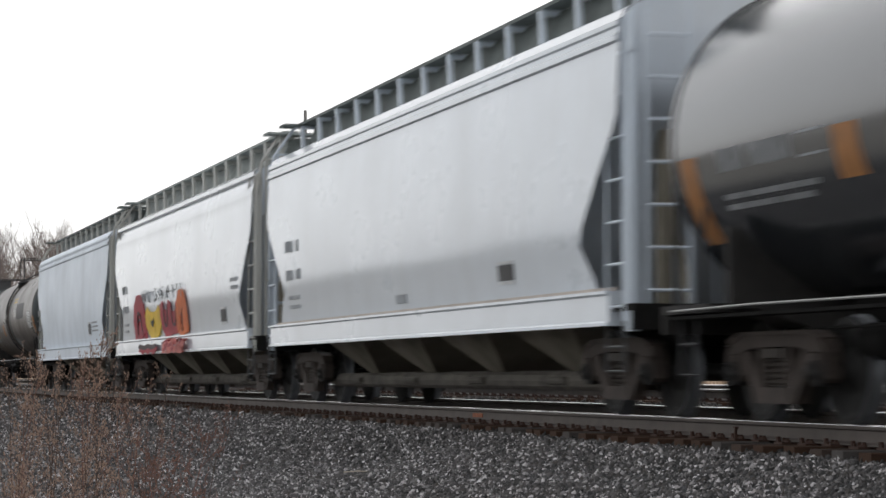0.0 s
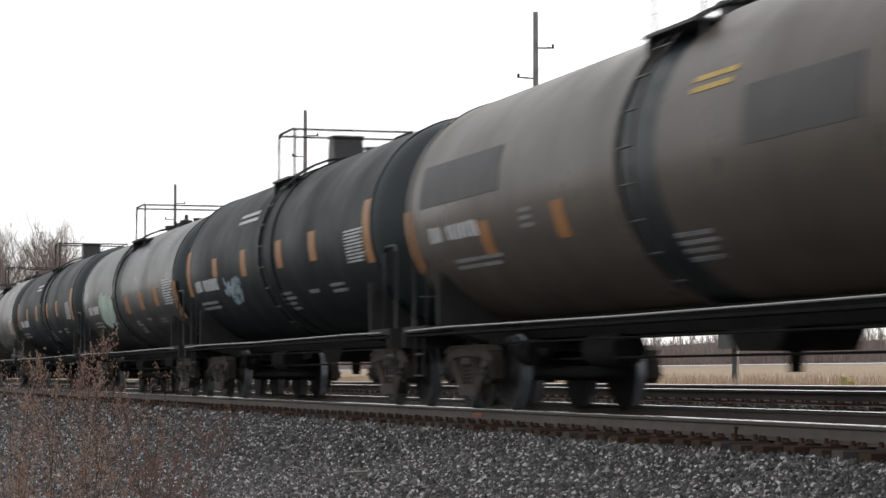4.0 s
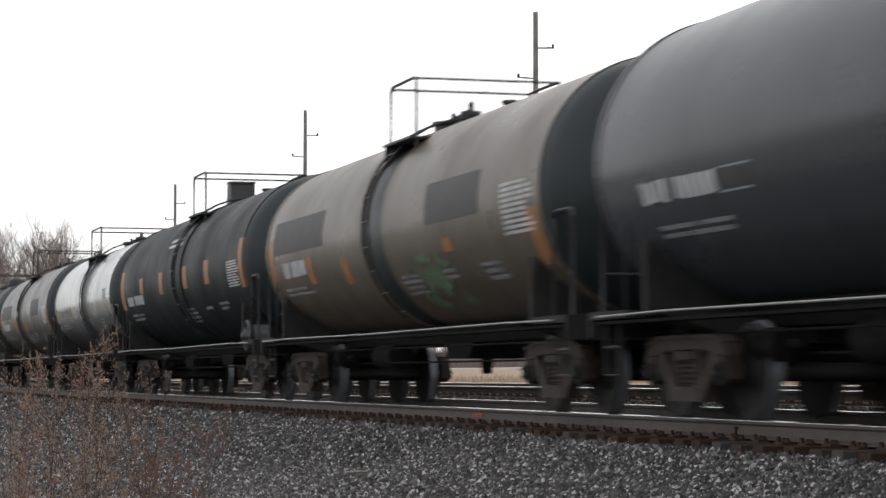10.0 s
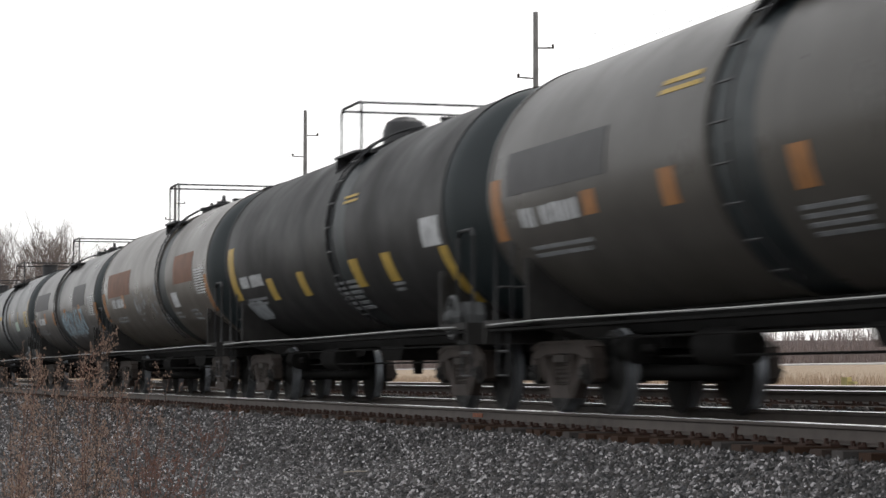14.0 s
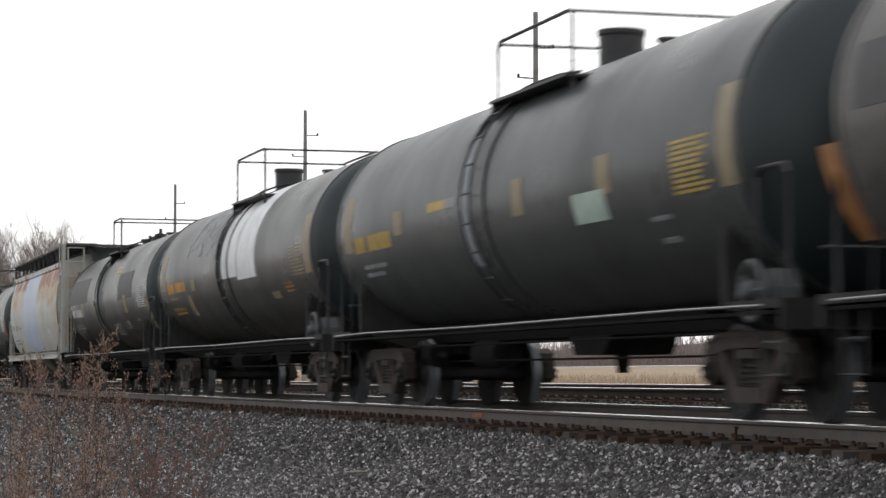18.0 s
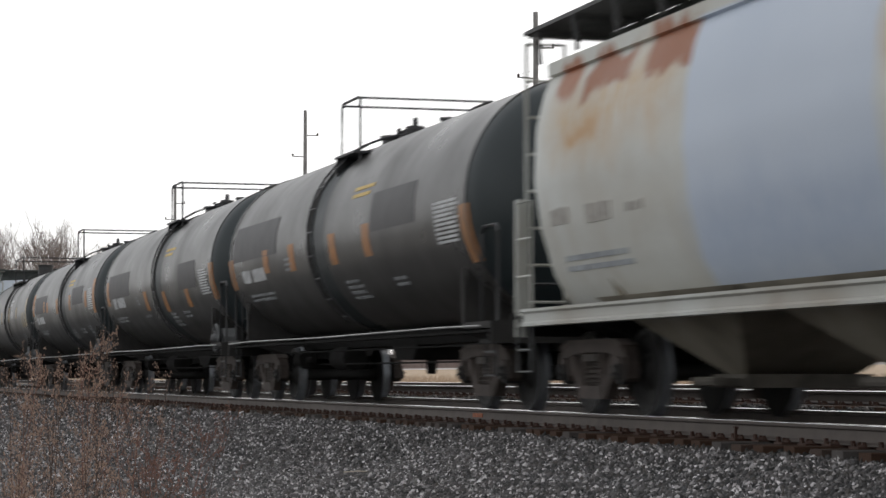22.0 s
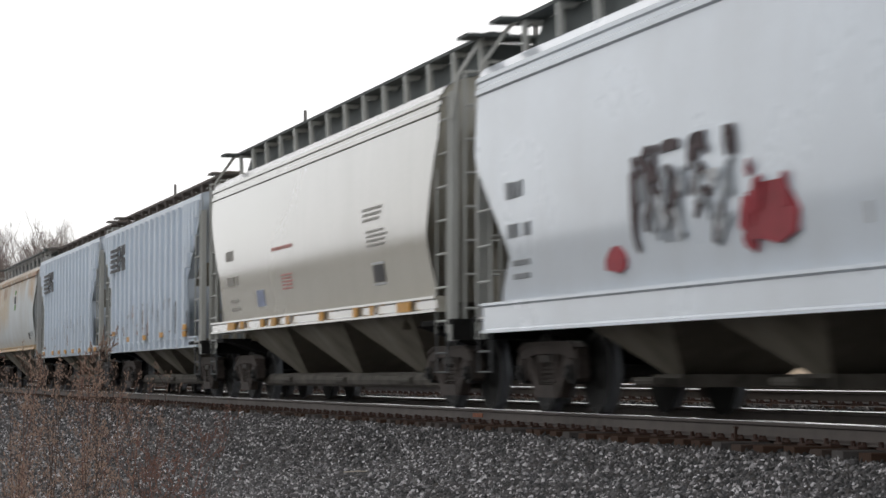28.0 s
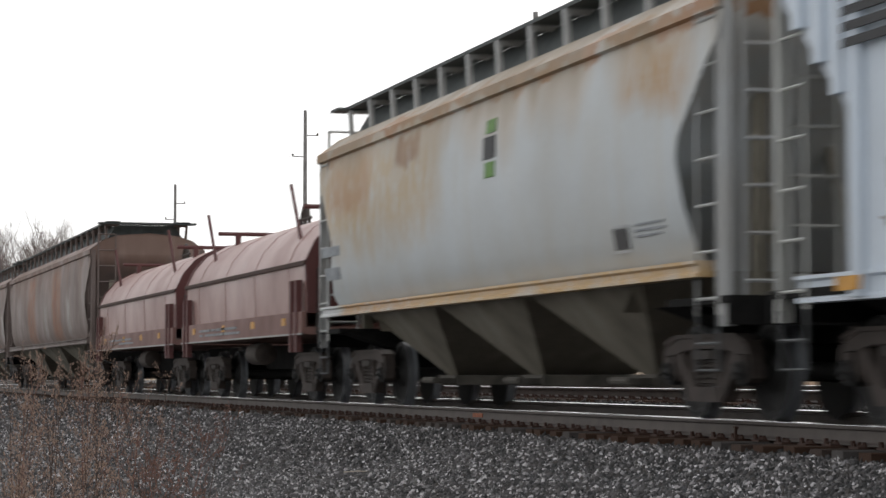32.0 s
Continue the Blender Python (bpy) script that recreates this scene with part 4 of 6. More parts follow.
# the small surges of the train, in metres, second by second
SURGE = [0.53, 0.1, 0.06, 0.0, 0.0, -0.21, -0.29, -0.05, -0.0, -0.07, -0.27, 0.16, 0.38, 0.36, 0.35, 0.0, 0.0, -0.09, -0.22, -0.29, -0.26, 0.18, 0.19, 0.28, 0.24, -0.1, -0.13, 0.0, 0.0, 0.05, 0.28, 0.09, -0.1]


def run(t):
    k = min(31, int(t))
    return SPEED * t + SLOWING * t * t + SURGE[k] + (SURGE[k + 1] - SURGE[k]) * (t - k)


BLACK = paint("black_tank_paint", (0.016, 0.021, 0.0235), (0.026, 0.028, 0.029), 0.45, 0.45, spec=0.05)
GLOSS_BLACK = paint("glossy_black_tank_paint", (0.015, 0.019, 0.024), (0.026, 0.028, 0.030), 0.35, 0.22, spec=1.0)
for k_, v_ in (("Coat Weight", 0.8), ("Coat Roughness", 0.16), ("Coat IOR", 1.6)):
    GLOSS_BLACK.node_tree.nodes["Principled BSDF"].inputs[k_].default_value = v_
WHITE = paint("white_hopper_paint", (0.66, 0.725, 0.80), (0.52, 0.535, 0.55), 0.40, 0.30, bump=0.03)
WHITE.node_tree.nodes["Principled BSDF"].inputs["Coat Weight"].default_value = 1.0
WHITE.node_tree.nodes["Principled BSDF"].inputs["Coat Roughness"].default_value = 0.10
WHITE_OLD = paint("aged_white_hopper_paint", (0.66, 0.735, 0.82), (0.47, 0.49, 0.51), 0.45, 0.40)
BEIGE = paint("beige_hopper_paint", (0.50, 0.475, 0.405), (0.38, 0.36, 0.295), 0.45, 0.16, bump=0.03, spec=0.8)
BEIGE.node_tree.nodes["Principled BSDF"].inputs["Coat Weight"].default_value = 1.0
BEIGE.node_tree.nodes["Principled BSDF"].inputs["Coat IOR"].default_value = 1.7
BEIGE.node_tree.nodes["Principled BSDF"].inputs["Coat Roughness"].default_value = 0.14
PINK = paint("faded_red_brown_paint", (0.40, 0.25, 0.225), (0.22, 0.14, 0.12), 0.55, 0.45)
DECKRED = paint("dull_red_brown_deck", (0.24, 0.125, 0.105), (0.12, 0.07, 0.06), 0.6, 0.6)
DEEP_RED = paint("dark_red_steel", (0.115, 0.035, 0.032), (0.05, 0.03, 0.03), 0.5, 0.6)
RUSTY = stained("rust_streaked_pale_paint", (0.50, 0.535, 0.55), [((0.44, 0.33, 0.19), -7.8, -1.2, 2.3, 3.6, 0.5, 0.6), ((0.38, 0.21, 0.09), -7.2, -4.7, 2.8, 3.6, 0.25, 0.5), ((0.25, 0.135, 0.07), -3.3, -2.1, 3.15, 3.6, 0.10, 0.5), ((0.42, 0.26, 0.12), 5.6, 7.3, 3.0, 3.7, 0.3, 0.7), ((0.33, 0.14, 0.06), -20, 20, 3.67, 3.85, 0.03, 0.15)],
                (0.47, 0.45, 0.40), 0.5, ((0.42, 0.30, 0.17), 2.2, 3.75, 0.6))
OCHRE = stained("rust_patched_pale_paint", (0.53, 0.545, 0.52), [((0.46, 0.33, 0.19), -6.6, -3.0, 2.75, 3.5, 0.4, 0.7), ((0.44, 0.29, 0.15), 1.4, 7.2, 2.85, 3.5, 0.35, 0.6), ((0.44, 0.27, 0.13), 4.6, 6.2, 2.55, 2.8, 0.12, 0.4), ((0.40, 0.27, 0.15), 5.8, 7.2, 1.3, 2.7, 0.3, 0.9), ((0.44, 0.27, 0.13), -6.1, -5.1, 2.85, 3.02, 0.10, 0.3),
                                                               ((0.29, 0.105, 0.042), -6.65, -5.95, 3.40, 3.70, 0.08, 0.10), ((0.26, 0.092, 0.036), -5.65, -4.35, 3.32, 3.70, 0.08, 0.10), ((0.27, 0.095, 0.038), -3.95, -2.5, 3.30, 3.72, 0.08, 0.10), ((0.26, 0.092, 0.036), 1.5, 2.95, 3.26, 3.72, 0.08, 0.10), ((0.27, 0.100, 0.040), 3.15, 4.85, 3.22, 3.72, 0.08, 0.10), ((0.25, 0.088, 0.036), 5.05, 6.9, 3.34, 3.72, 0.08, 0.10), ((0.30, 0.12, 0.05), 5.0, 6.2, 3.16, 3.32, 0.08, 0.3),
                                                               ((0.46, 0.52, 0.61), -2.68, 1.25, 0.9, 3.72, 0.02, 0), ((0.37, 0.44, 0.56), -2.68, 1.25, 1.3, 2.1, 0.40, 0.9)], (0.38, 0.34, 0.27), 0.5)
BROWN = stained("brown_hopper_paint", (0.25, 0.195, 0.175), [((0.30, 0.13, 0.07), 2.4, 4.6, 1.5, 3.6, 0.3, 0.8), ((0.30, 0.13, 0.07), -4.6, -2.4, 1.5, 3.6, 0.3, 0.8), ((0.34, 0.31, 0.29), 0.2, 1.0, 1.5, 2.6, 0.2, 0.7), ((0.34, 0.31, 0.29), 6.0, 6.8, 1.5, 2.6, 0.2, 0.7)], (0.12, 0.09, 0.08), 0.65, ((0.24, 0.14, 0.10), 1.6, 3.9, 0.5))
RUSTSILL = stained("rust_stained_sill", (0.58, 0.595, 0.60), [((0.55, 0.36, 0.16), -8.0, 3.0, 1.2, 1.6, 0.3, 0.35), ((0.50, 0.30, 0.13), 2.2, 6.2, 1.2, 1.6, 0.3, 0.45)], (0.40, 0.36, 0.30), 0.5)
GREENISH = paint("pale_green_grey_trim", (0.46, 0.475, 0.45), (0.22, 0.16, 0.10), 0.6, 0.55)
GREYTRIM = paint("grey_white_trim", (0.45, 0.465, 0.47), (0.28, 0.22, 0.15), 0.6, 0.55)
BROWNTRIM = paint("brown_trim", (0.17, 0.13, 0.115), (0.10, 0.075, 0.065), 0.6, 0.65)
RUSTMESH = plain("rusty_grating", (0.13, 0.105, 0.09), 0.8, 0.1, 0.4, 6, 0)
DEEP_INK = plain("dark_spray_paint", (0.055, 0.03, 0.032), 0.6, 0, 0.3, 5, 0)
STAIN = plain("grey_washed_lettering", (0.42, 0.45, 0.48), 0.6, 0, 0.3, 5, 0)
FADED_BROWN = plain("faded_red_brown_smudge", (0.42, 0.33, 0.32), 0.6, 0, 0.3, 5, 0)
FAINT_INK = plain("washed_out_tag", (0.58, 0.60, 0.62), 0.6, 0, 0.2, 5, 0)
WHITEPATCH = plain("white_brushed_patch", (0.80, 0.81, 0.82), 0.6, 0, 0.15, 3, 0)
FADED_RED = plain("washed_out_red", (0.50, 0.20, 0.17), 0.5, 0, 0.3, 8, 0)
FADED_TEXT = plain("washed_out_lettering", (0.33, 0.31, 0.28), 0.5, 0, 0.25, 8, 0)
FADED_BLUE = plain("washed_out_blue", (0.27, 0.31, 0.44), 0.5, 0, 0.3, 8, 0)
PINK_INK = plain("pink_orange_spray_paint", (0.55, 0.15, 0.13), 0.6, 0, 0.35, 3, 0)
DULL_AMBER = plain("dull_amber_lettering", (0.36, 0.19, 0.03), 0.6, 0, 0.3, 5, 0)
AMBER = plain("amber_reflector", (0.60, 0.29, 0.035), 0.5, 0, 0.3, 5, 0)
SCUFF = plain("beige_scuff", (0.50, 0.44, 0.39), 0.7, 0, 0.25, 3, 0)
# dirty white body paint, its colour darkened for the shade below the bodies
SHADED_WHITE = paint("dirty_shaded_white_underside", (0.28, 0.255, 0.205), (0.065, 0.052, 0.033), 0.8, 0.8)
ENDGREY = paint("grey_green_end_steel", (0.46, 0.465, 0.44), (0.27, 0.25, 0.21), 0.5, 0.5)
MESHGREY = plain("grey_grating", (0.085, 0.085, 0.085), 0.7, 0.2, 0.3, 8, 0)
MIDMESH = plain("grey_green_grating", (0.125, 0.145, 0.14), 0.7, 0.1, 0.3, 6, 0)
PALEMESH = plain("galvanised_grating", (0.30, 0.33, 0.32), 0.7, 0.2, 0.3, 8, 0)


def tank_paint(name, base, rough=0.32, amount=0.6, spec=0.17):
    base = tuple(v * k for v, k in zip(base, (1.00, 0.995, 0.985)))
    return paint(name, base, tuple(0.45 * v + 0.008 for v in base), amount, rough, streak=0.85, spec=spec)


TANK = {
    "T1": tank_paint("brown_grey_tank", (0.108, 0.090, 0.077)), "T3": tank_paint("sooty_tank", (0.043, 0.041, 0.041)), "T5": tank_paint("dusty_tank", (0.095, 0.088, 0.079)),
    "T6": tank_paint("blue_grey_tank", (0.055, 0.063, 0.072), 0.30, 0.55, 0.18), "T7": tank_paint("tan_grey_tank", (0.149, 0.124, 0.099)), "T9": tank_paint("pale_grey_tank", (0.088, 0.094, 0.10), 0.30, 0.5, 0.4),
    "T10": tank_paint("beige_grey_tank", (0.090, 0.083, 0.074)), "T11": tank_paint("charcoal_tank", (0.034, 0.0335, 0.034), 0.5, 0.55, 0.10), "T12": tank_paint("warm_grey_tank", (0.128, 0.112, 0.095)),
    "T13": tank_paint("stone_grey_tank", (0.112, 0.104, 0.098)), "T14": tank_paint("slate_tank", (0.073, 0.076, 0.077)), "T15": tank_paint("dark_brown_grey_tank", (0.067, 0.064, 0.060)),
    "T16": tank_paint("umber_grey_tank", (0.067, 0.062, 0.056)), "T17": tank_paint("brown_black_tank", (0.063, 0.061, 0.059)), "T18": tank_paint("ash_black_tank", (0.068, 0.067, 0.065)),
    "T19": tank_paint("steel_black_tank", (0.063, 0.063, 0.063)), "T20": tank_paint("graphite_tank", (0.057, 0.054, 0.052), 0.32, 0.55, 0.15),
}

for n_, w_ in (("T9", 0.7), ("T6", 0.12)):      # newer paint with a clear, shiny coat
    TANK[n_].node_tree.nodes["Principled BSDF"].inputs["Coat Weight"].default_value = w_
    TANK[n_].node_tree.nodes["Principled BSDF"].inputs["Coat Roughness"].default_value = 0.14
    TANK[n_].node_tree.nodes["Principled BSDF"].inputs["Coat IOR"].default_value = 1.5

GAPS = dict([('H1', -21.6), ('H2', -40.25), ('H3', -58.79), ('T1', -76.49), ('T2', -95.0), ('T3', -112.44), ('T4', -129.63), ('T5', -147.07), ('T6', -164.64), ('T7', -181.9), ('T8', -198.83), ('T9', -216.5), ('T10', -230.47), ('T11', -247.93), ('T12', -264.71), ('T13', -281.87), ('T14', -298.68), ('T15', -315.76), ('T16', -333.02), ('R1', -349.79), ('T17', -366.82), ('T18', -384.1), ('T19', -401.22), ('T20', -418.78), ('W1', -435.39), ('W2', -455.33), ('W3', -473.13), ('W4', -488.15), ('R2', -503.23), ('C1', -520.39), ('C2', -533.01), ('R3', -546.52), ('R4', -570.1)])
ORDER = list(GAPS)


def lettering(seed, mark=WHITE_MARK, small=FADED_MARK, name=(-7.0, -5.0, 2.06, 2.28), cap=(-6.95, -4.9, 1.74, 1.90), texts=((0.4, 1.4, 1.52, 1.82), (2.3, 3.2, 1.66, 1.82), (4.25, 5.1, 1.58, 1.83)), data=(5.75, 6.95, 2.06, 2.57)):
    """The writing that every tank wagon bears, as bars."""
    out = [("reporting_mark", mark, char_bars(*name, 11, seed), "white lettering, unreadable"), ("capacity_line", small, rows_of_bars(*cap, 2, 2, seed + 1, 0.5), "small lettering")]
    for k, (x0, x1, z0, z1) in enumerate(texts):
        out.append(("notice_line", small, rows_of_bars(x0, x1, z0, z1, max(1, round((z1 - z0) / 0.075)), 1, seed + 2 + k, 0.5), "small lettering"))
    if data:
        out.append(("data_panel", mark, rows_of_bars(*data, 10, 2, seed + 5, 0.55), "white panel of small lettering"))
    return out


def squares(mat, spots, w=0.45):
    return [("reflector", mat, [(x, x + w, z0, z1)], "square reflective sheet") for x, z0, z1 in spots]


def end_sheets(mat, spots, w=0.45):
    return [("end_reflector", mat, [(x, x + w, z0, z1)], "tall reflective sheet at the end") for x, z0, z1 in spots]


def ragged(x0, x1, z0, z1, n, seed, rag=0.16):
    """A rolled-on block of paint with uneven edges, as upright strokes."""
    rnd, out = random.Random(seed), []
    lo = hi = 0.0
    for k in range(n):
        f = (k + 0.5) / n
        slope = (1 - abs(2 * f - 1) ** 4) * 0.5 + 0.5
        lo, hi = 0.6 * lo + rnd.uniform(-rag, rag), 0.6 * hi + rnd.uniform(-rag, rag)
        mid, h = (z0 + z1) / 2, (z1 - z0) / 2 * slope
        out.append((x0 + (x1 - x0) * k / n, x0 + (x1 - x0) * (k + 1.04) / n, mid - h * (1 + lo), mid + h * (1 + hi)))
    return out


def arch(x0, x1, z_ends, z_mid, sag=0.5):
    """A bent stroke between two feet, up or down."""
    out = []
    for k in range(9):
        a = math.pi * k / 8
        out.append(((x0 + x1) / 2 - (x1 - x0) / 2 * math.cos(a) * (1.0 if sag == 0.5 else 1.05), z_ends + (z_mid - z_ends) * min(1.0, 1.15 * math.sin(a))))
    return out


def wild(x0, x1, z0, z1, n, seed, size, tall=False):
    """Loose bent strokes within a stretch of a wagon's side."""
    rnd, out = random.Random(seed), []
    for _ in range(n):
        x, z = rnd.uniform(x0, x1), rnd.uniform(z0, z1)
        a = rnd.uniform(1.1, 2.0) if tall else rnd.uniform(0, 6.28)
        line = []
        for k in range(5):
            line.append((min(x1, max(x0, x)), min(z1, max(z0, z))))
            a += rnd.uniform(-0.7, 0.7)
            x, z = x + size * 0.25 * math.cos(a), z + size * 0.25 * math.sin(a)
        if max(abs(p[0] - q[0]) + abs(p[1] - q[1]) for p, q in zip(line, line[1:])) > 0.02:
            out.append([p for p, q in zip(line, line[1:] + [(99, 99)]) if p != q])
    return [o for o in out if len(o) > 1]


def flecks(x0, x1, z0, z1, n, seed):
    rnd = random.Random(seed)
    out = []
    for _ in range(n):
        x, z = rnd.uniform(x0, x1), rnd.uniform(z0, z1)
        out.append((x, x + rnd.uniform(0.04, 0.16), z, z + rnd.uniform(0.04, 0.22)))
    return out


# where the manway platform stands and its half length, where the fittings stand, and the middle of the spill band
TOP = {"T1": (-0.07, 0.66), "T2": (-0.51, 0.65), "T3": (-0.18, 0.70), "T4": (-0.39, 0.60), "T5": (0.27, 0.67), "T6": (0.21, 0.60), "T7": (-0.29, 0.70), "T8": (0.42, 0.72), "T9": (-0.25, 1.0), "T10": (-0.41, 0.70), "T11": (0.24, 0.65),
       "T12": (0.48, 0.60), "T13": (-0.3, 0.70), "T14": (0.18, 1.40), "T15": (0.34, 1.32), "T16": (-0.44, 0.70), "T17": (-0.55, 0.60), "T18": (0.34, 0.70), "T19": (0.63, 0.68), "T20": (-0.17, 1.40)}
DOMES = {"T2": -0.5, "T4": -0.45, "T8": -0.5, "T14": 0.33, "T15": -1.15, "T20": -1.2, "T11": -0.55, "T19": -0.25, "T5": 0.0, "T7": -1.1, "T17": -1.3, "T9": 0.1}
BANDS = {"T1": -0.1, "T2": 0.0, "T3": -1.2, "T4": 0.0, "T5": 0.0, "T6": 0.07, "T7": -0.5, "T8": 0.3, "T9": 0.38, "T10": -0.88, "T11": 1.12, "T12": 1.55, "T13": -1.3, "T14": -0.9, "T15": -0.3, "T16": -1.15, "T17": -0.95, "T18": 0.48, "T19": 0.10, "T20": 0.08}


def panels(*spots, mat=None):
    return [("painted_panel", mat or DARK_PATCH, [p], "dark overpainted panel" if mat is None else "brown overpainted panel") for p in spots]


def top_mark(mat, x0, x1, z0, z1, seed):
    return [("top_mark", mat, rows_of_bars(x0, x1, z0, z1, 2, 1, seed, 0.5), "")]


def tank_spec(n):
    """Paint, fittings and sheets of each tank wagon."""
    seed = int(n[1:]) * 10
    s = dict(dome="valves")
    s["radius"] = {"T3": 1.47, "T7": 1.47, "T9": 1.475, "T13": 1.475, "T14": 1.49, "T15": 1.465, "T8": 1.505, "T16": 1.42}.get(n, 1.52)
    s["rail_high"] = {"T4": 0.50, "T5": 0.50, "T6": 0.52, "T9": 0.48, "T16": 0.58, "T11": 0.48, "T20": 0.60, "T14": 0.46, "T13": 0.46, "T10": 0.60}.get(n, 0.56)
    s["top_x"], s["top_len"] = TOP.get(n, (0.0, 0.7))
    s["dome_x"], s["band_x"] = DOMES.get(n, s["top_x"] - 0.5), BANDS.get(n, 0.0)
    s["hand_wheel"] = n in ("T5", "T6", "T8", "T11", "T14", "T15", "T18", "T19", "T20")
    if n in ("T0", "T2", "T4", "T8"):
        k = {"T2": -0.12, "T4": -0.25}.get(n, 0.05)
        top = {"T4": (-3.16, -1.40), "T8": (-1.5, 0.25)}.get(n, (-3.03, -1.23))
        s.update(label="glossy black tank wagon with orange reflective squares", band=0, dome="box",
                 sheets=lettering(seed, name=(-7.05 + k, -4.65 + k, 2.06, 2.29), cap=(-7.05 + k, -5.1 + k, 1.73, 1.92), data=(5.85 + k, 7.0 + k, 2.07, 2.56), texts=((0.45 + k, 1.4 + k, 1.53, 1.86), (2.6 + k, 3.25 + k, 1.74, 1.85), (4.15 + k, 5.1 + k, 1.70, 1.88)))
                 + squares(ORANGE, ((-4.97 + k, 2.30, 2.65), (-2.18 + k, 2.20, 2.67), (0.92 + k, 2.21, 2.67), (3.45 + k, 2.21, 2.67)), 0.46) + end_sheets(ORANGE, ((-8.0 + k, 2.02, 2.91), (7.0 + k, 2.02, 2.91)), 0.48) + top_mark(WHITE_MARK, *top, 3.16, 3.40, seed))
        if n == "T0":
            s["sheets"] = lettering(seed, FADED_MARK, FADED_MARK, name=(-7.17, -5.6, 2.20, 2.42), cap=(-7.2, -5.08, 1.88, 2.06)) + squares(ORANGE, ((-4.82, 1.97, 2.39),), 0.44) + end_sheets(ORANGE, ((-8.05, 1.62, 2.39),), 0.36) + [("mark_edge", GREYTEXT, [(-5.5, -4.97, 2.39, 2.41), (-5.5, -5.0, 2.20, 2.22)], "")]
        if n == "T2":
            s["strokes"] = [("scrawl", BLUE_INK, wild(-4.25, -2.69, 1.79, 2.24, 16, 3, 0.5), 0.09, "pale blue sprayed scrawl")]
    elif n == "T14":
        s.update(label="dark grey tank wagon with tan sheets and a white placard", band=0, dome="drum",
                 sheets=lettering(seed, YELLOW, FADED_MARK, (-6.87, -4.8, 2.17, 2.41), (-6.68, -5.32, 1.83, 2.05), ((4.84, 5.39, 1.90, 1.99), (4.84, 5.32, 1.69, 1.79)), (5.64, 6.58, 2.10, 2.62))
                 + squares(TAN_MARK, ((-4.62, 2.31, 2.63), (0.68, 2.22, 2.64), (3.55, 2.25, 2.65)), 0.4) + end_sheets(TAN_MARK, ((-7.5, 2.20, 3.01), (6.77, 2.09, 3.00)))
                 + [("white_placard", MINT_INK, [(2.74, 3.74, 2.00, 2.31)], "white square patch"), ("yellow_stripe", YELLOW, [(-2.89, -2.09, 2.50, 2.62)], ""), ("yellow_stripe", GREYTEXT, [(-2.09, -1.6, 2.50, 2.62)], ""), ("hoop_stripe", GREYTEXT, [(-1.45, -1.05, 1.75, 3.35)], "pale worn stripe")])
    elif n == "T15":
        s.update(label="dark grey tank wagon with a white painted patch", band=0, dome="drum",
                 sheets=lettering(seed, AMBER, DULL_AMBER, (-6.8, -4.63, 2.16, 2.38), (-6.7, -5.38, 1.72, 1.90), ((4.82, 5.48, 1.82, 2.01), (-6.66, -5.72, 2.03, 2.11)), None) + squares(TAN_MARK, ((-3.9, 2.14, 2.37), (-4.6, 1.66, 2.07)), 0.38) + [("data_panel", TAN_MARK, rows_of_bars(5.63, 6.61, 2.06, 2.57, 9, 2, seed + 5, 0.5), "tan panel of small lettering")]
                 + end_sheets(TAN_MARK, ((-7.5, 2.25, 3.0), (6.71, 2.06, 2.99)))
                 + [("white_patch", WHITEPATCH, [(-0.45, 1.0, 2.24, 3.86)], "white painted patch"), ("white_patch", WHITEPATCH, [(1.08, 2.75, 2.17, 3.88)], "white painted patch"), ("scuff", GREYTEXT, flecks(-4.6, -0.7, 2.7, 3.55, 46, 8), "scuffed pale streaks"), ("reflector", TAN_MARK, [(3.6, 4.2, 1.75, 1.86)], "")])
    elif n == "T20":
        s.update(label="graphite tank wagon with tan reflective sheets", band=0, dome="drum",
                 sheets=lettering(seed, TAN_MARK, FADED_MARK, (-6.84, -4.94, 2.11, 2.34), texts=((4.4, 5.13, 1.70, 1.92), (0.3, 0.9, 1.6, 1.9)), data=(5.2, 6.35, 2.10, 2.60)) + squares(TAN_MARK, ((-4.87, 2.38, 2.80), (-2.18, 2.37, 2.78), (0.65, 2.35, 2.89), (3.23, 2.43, 2.81)), 0.4)
                 + end_sheets(TAN_MARK, ((-7.93, 2.45, 3.05), (6.41, 2.13, 3.04)), 0.4) + top_mark(WHITE_MARK, 1.18, 2.07, 2.91, 3.18, 4))
    elif n == "T3":
        s.update(label="sooty tank wagon with a pale green sprayed patch", sheets=lettering(seed, name=(-6.86, -4.97, 2.04, 2.26), cap=(-6.6, -4.7, 1.71, 1.89), texts=((0.58, 1.26, 1.45, 1.78), (2.32, 3.01, 1.71, 1.80), (4.17, 4.88, 1.62, 1.75)), data=(5.73, 7.05, 1.98, 2.54))
                 + squares(ORANGE, ((-0.04, 1.92, 2.34), (2.23, 1.96, 2.38), (4.43, 1.98, 2.42)), 0.5) + end_sheets(ORANGE, ((7.02, 1.64, 2.43),)) + [("scrawl", MINT_INK, ragged(-4.75, -2.3, 1.72, 2.52, 15, 5), "pale green rolled-on block")])
    elif n == "T11":
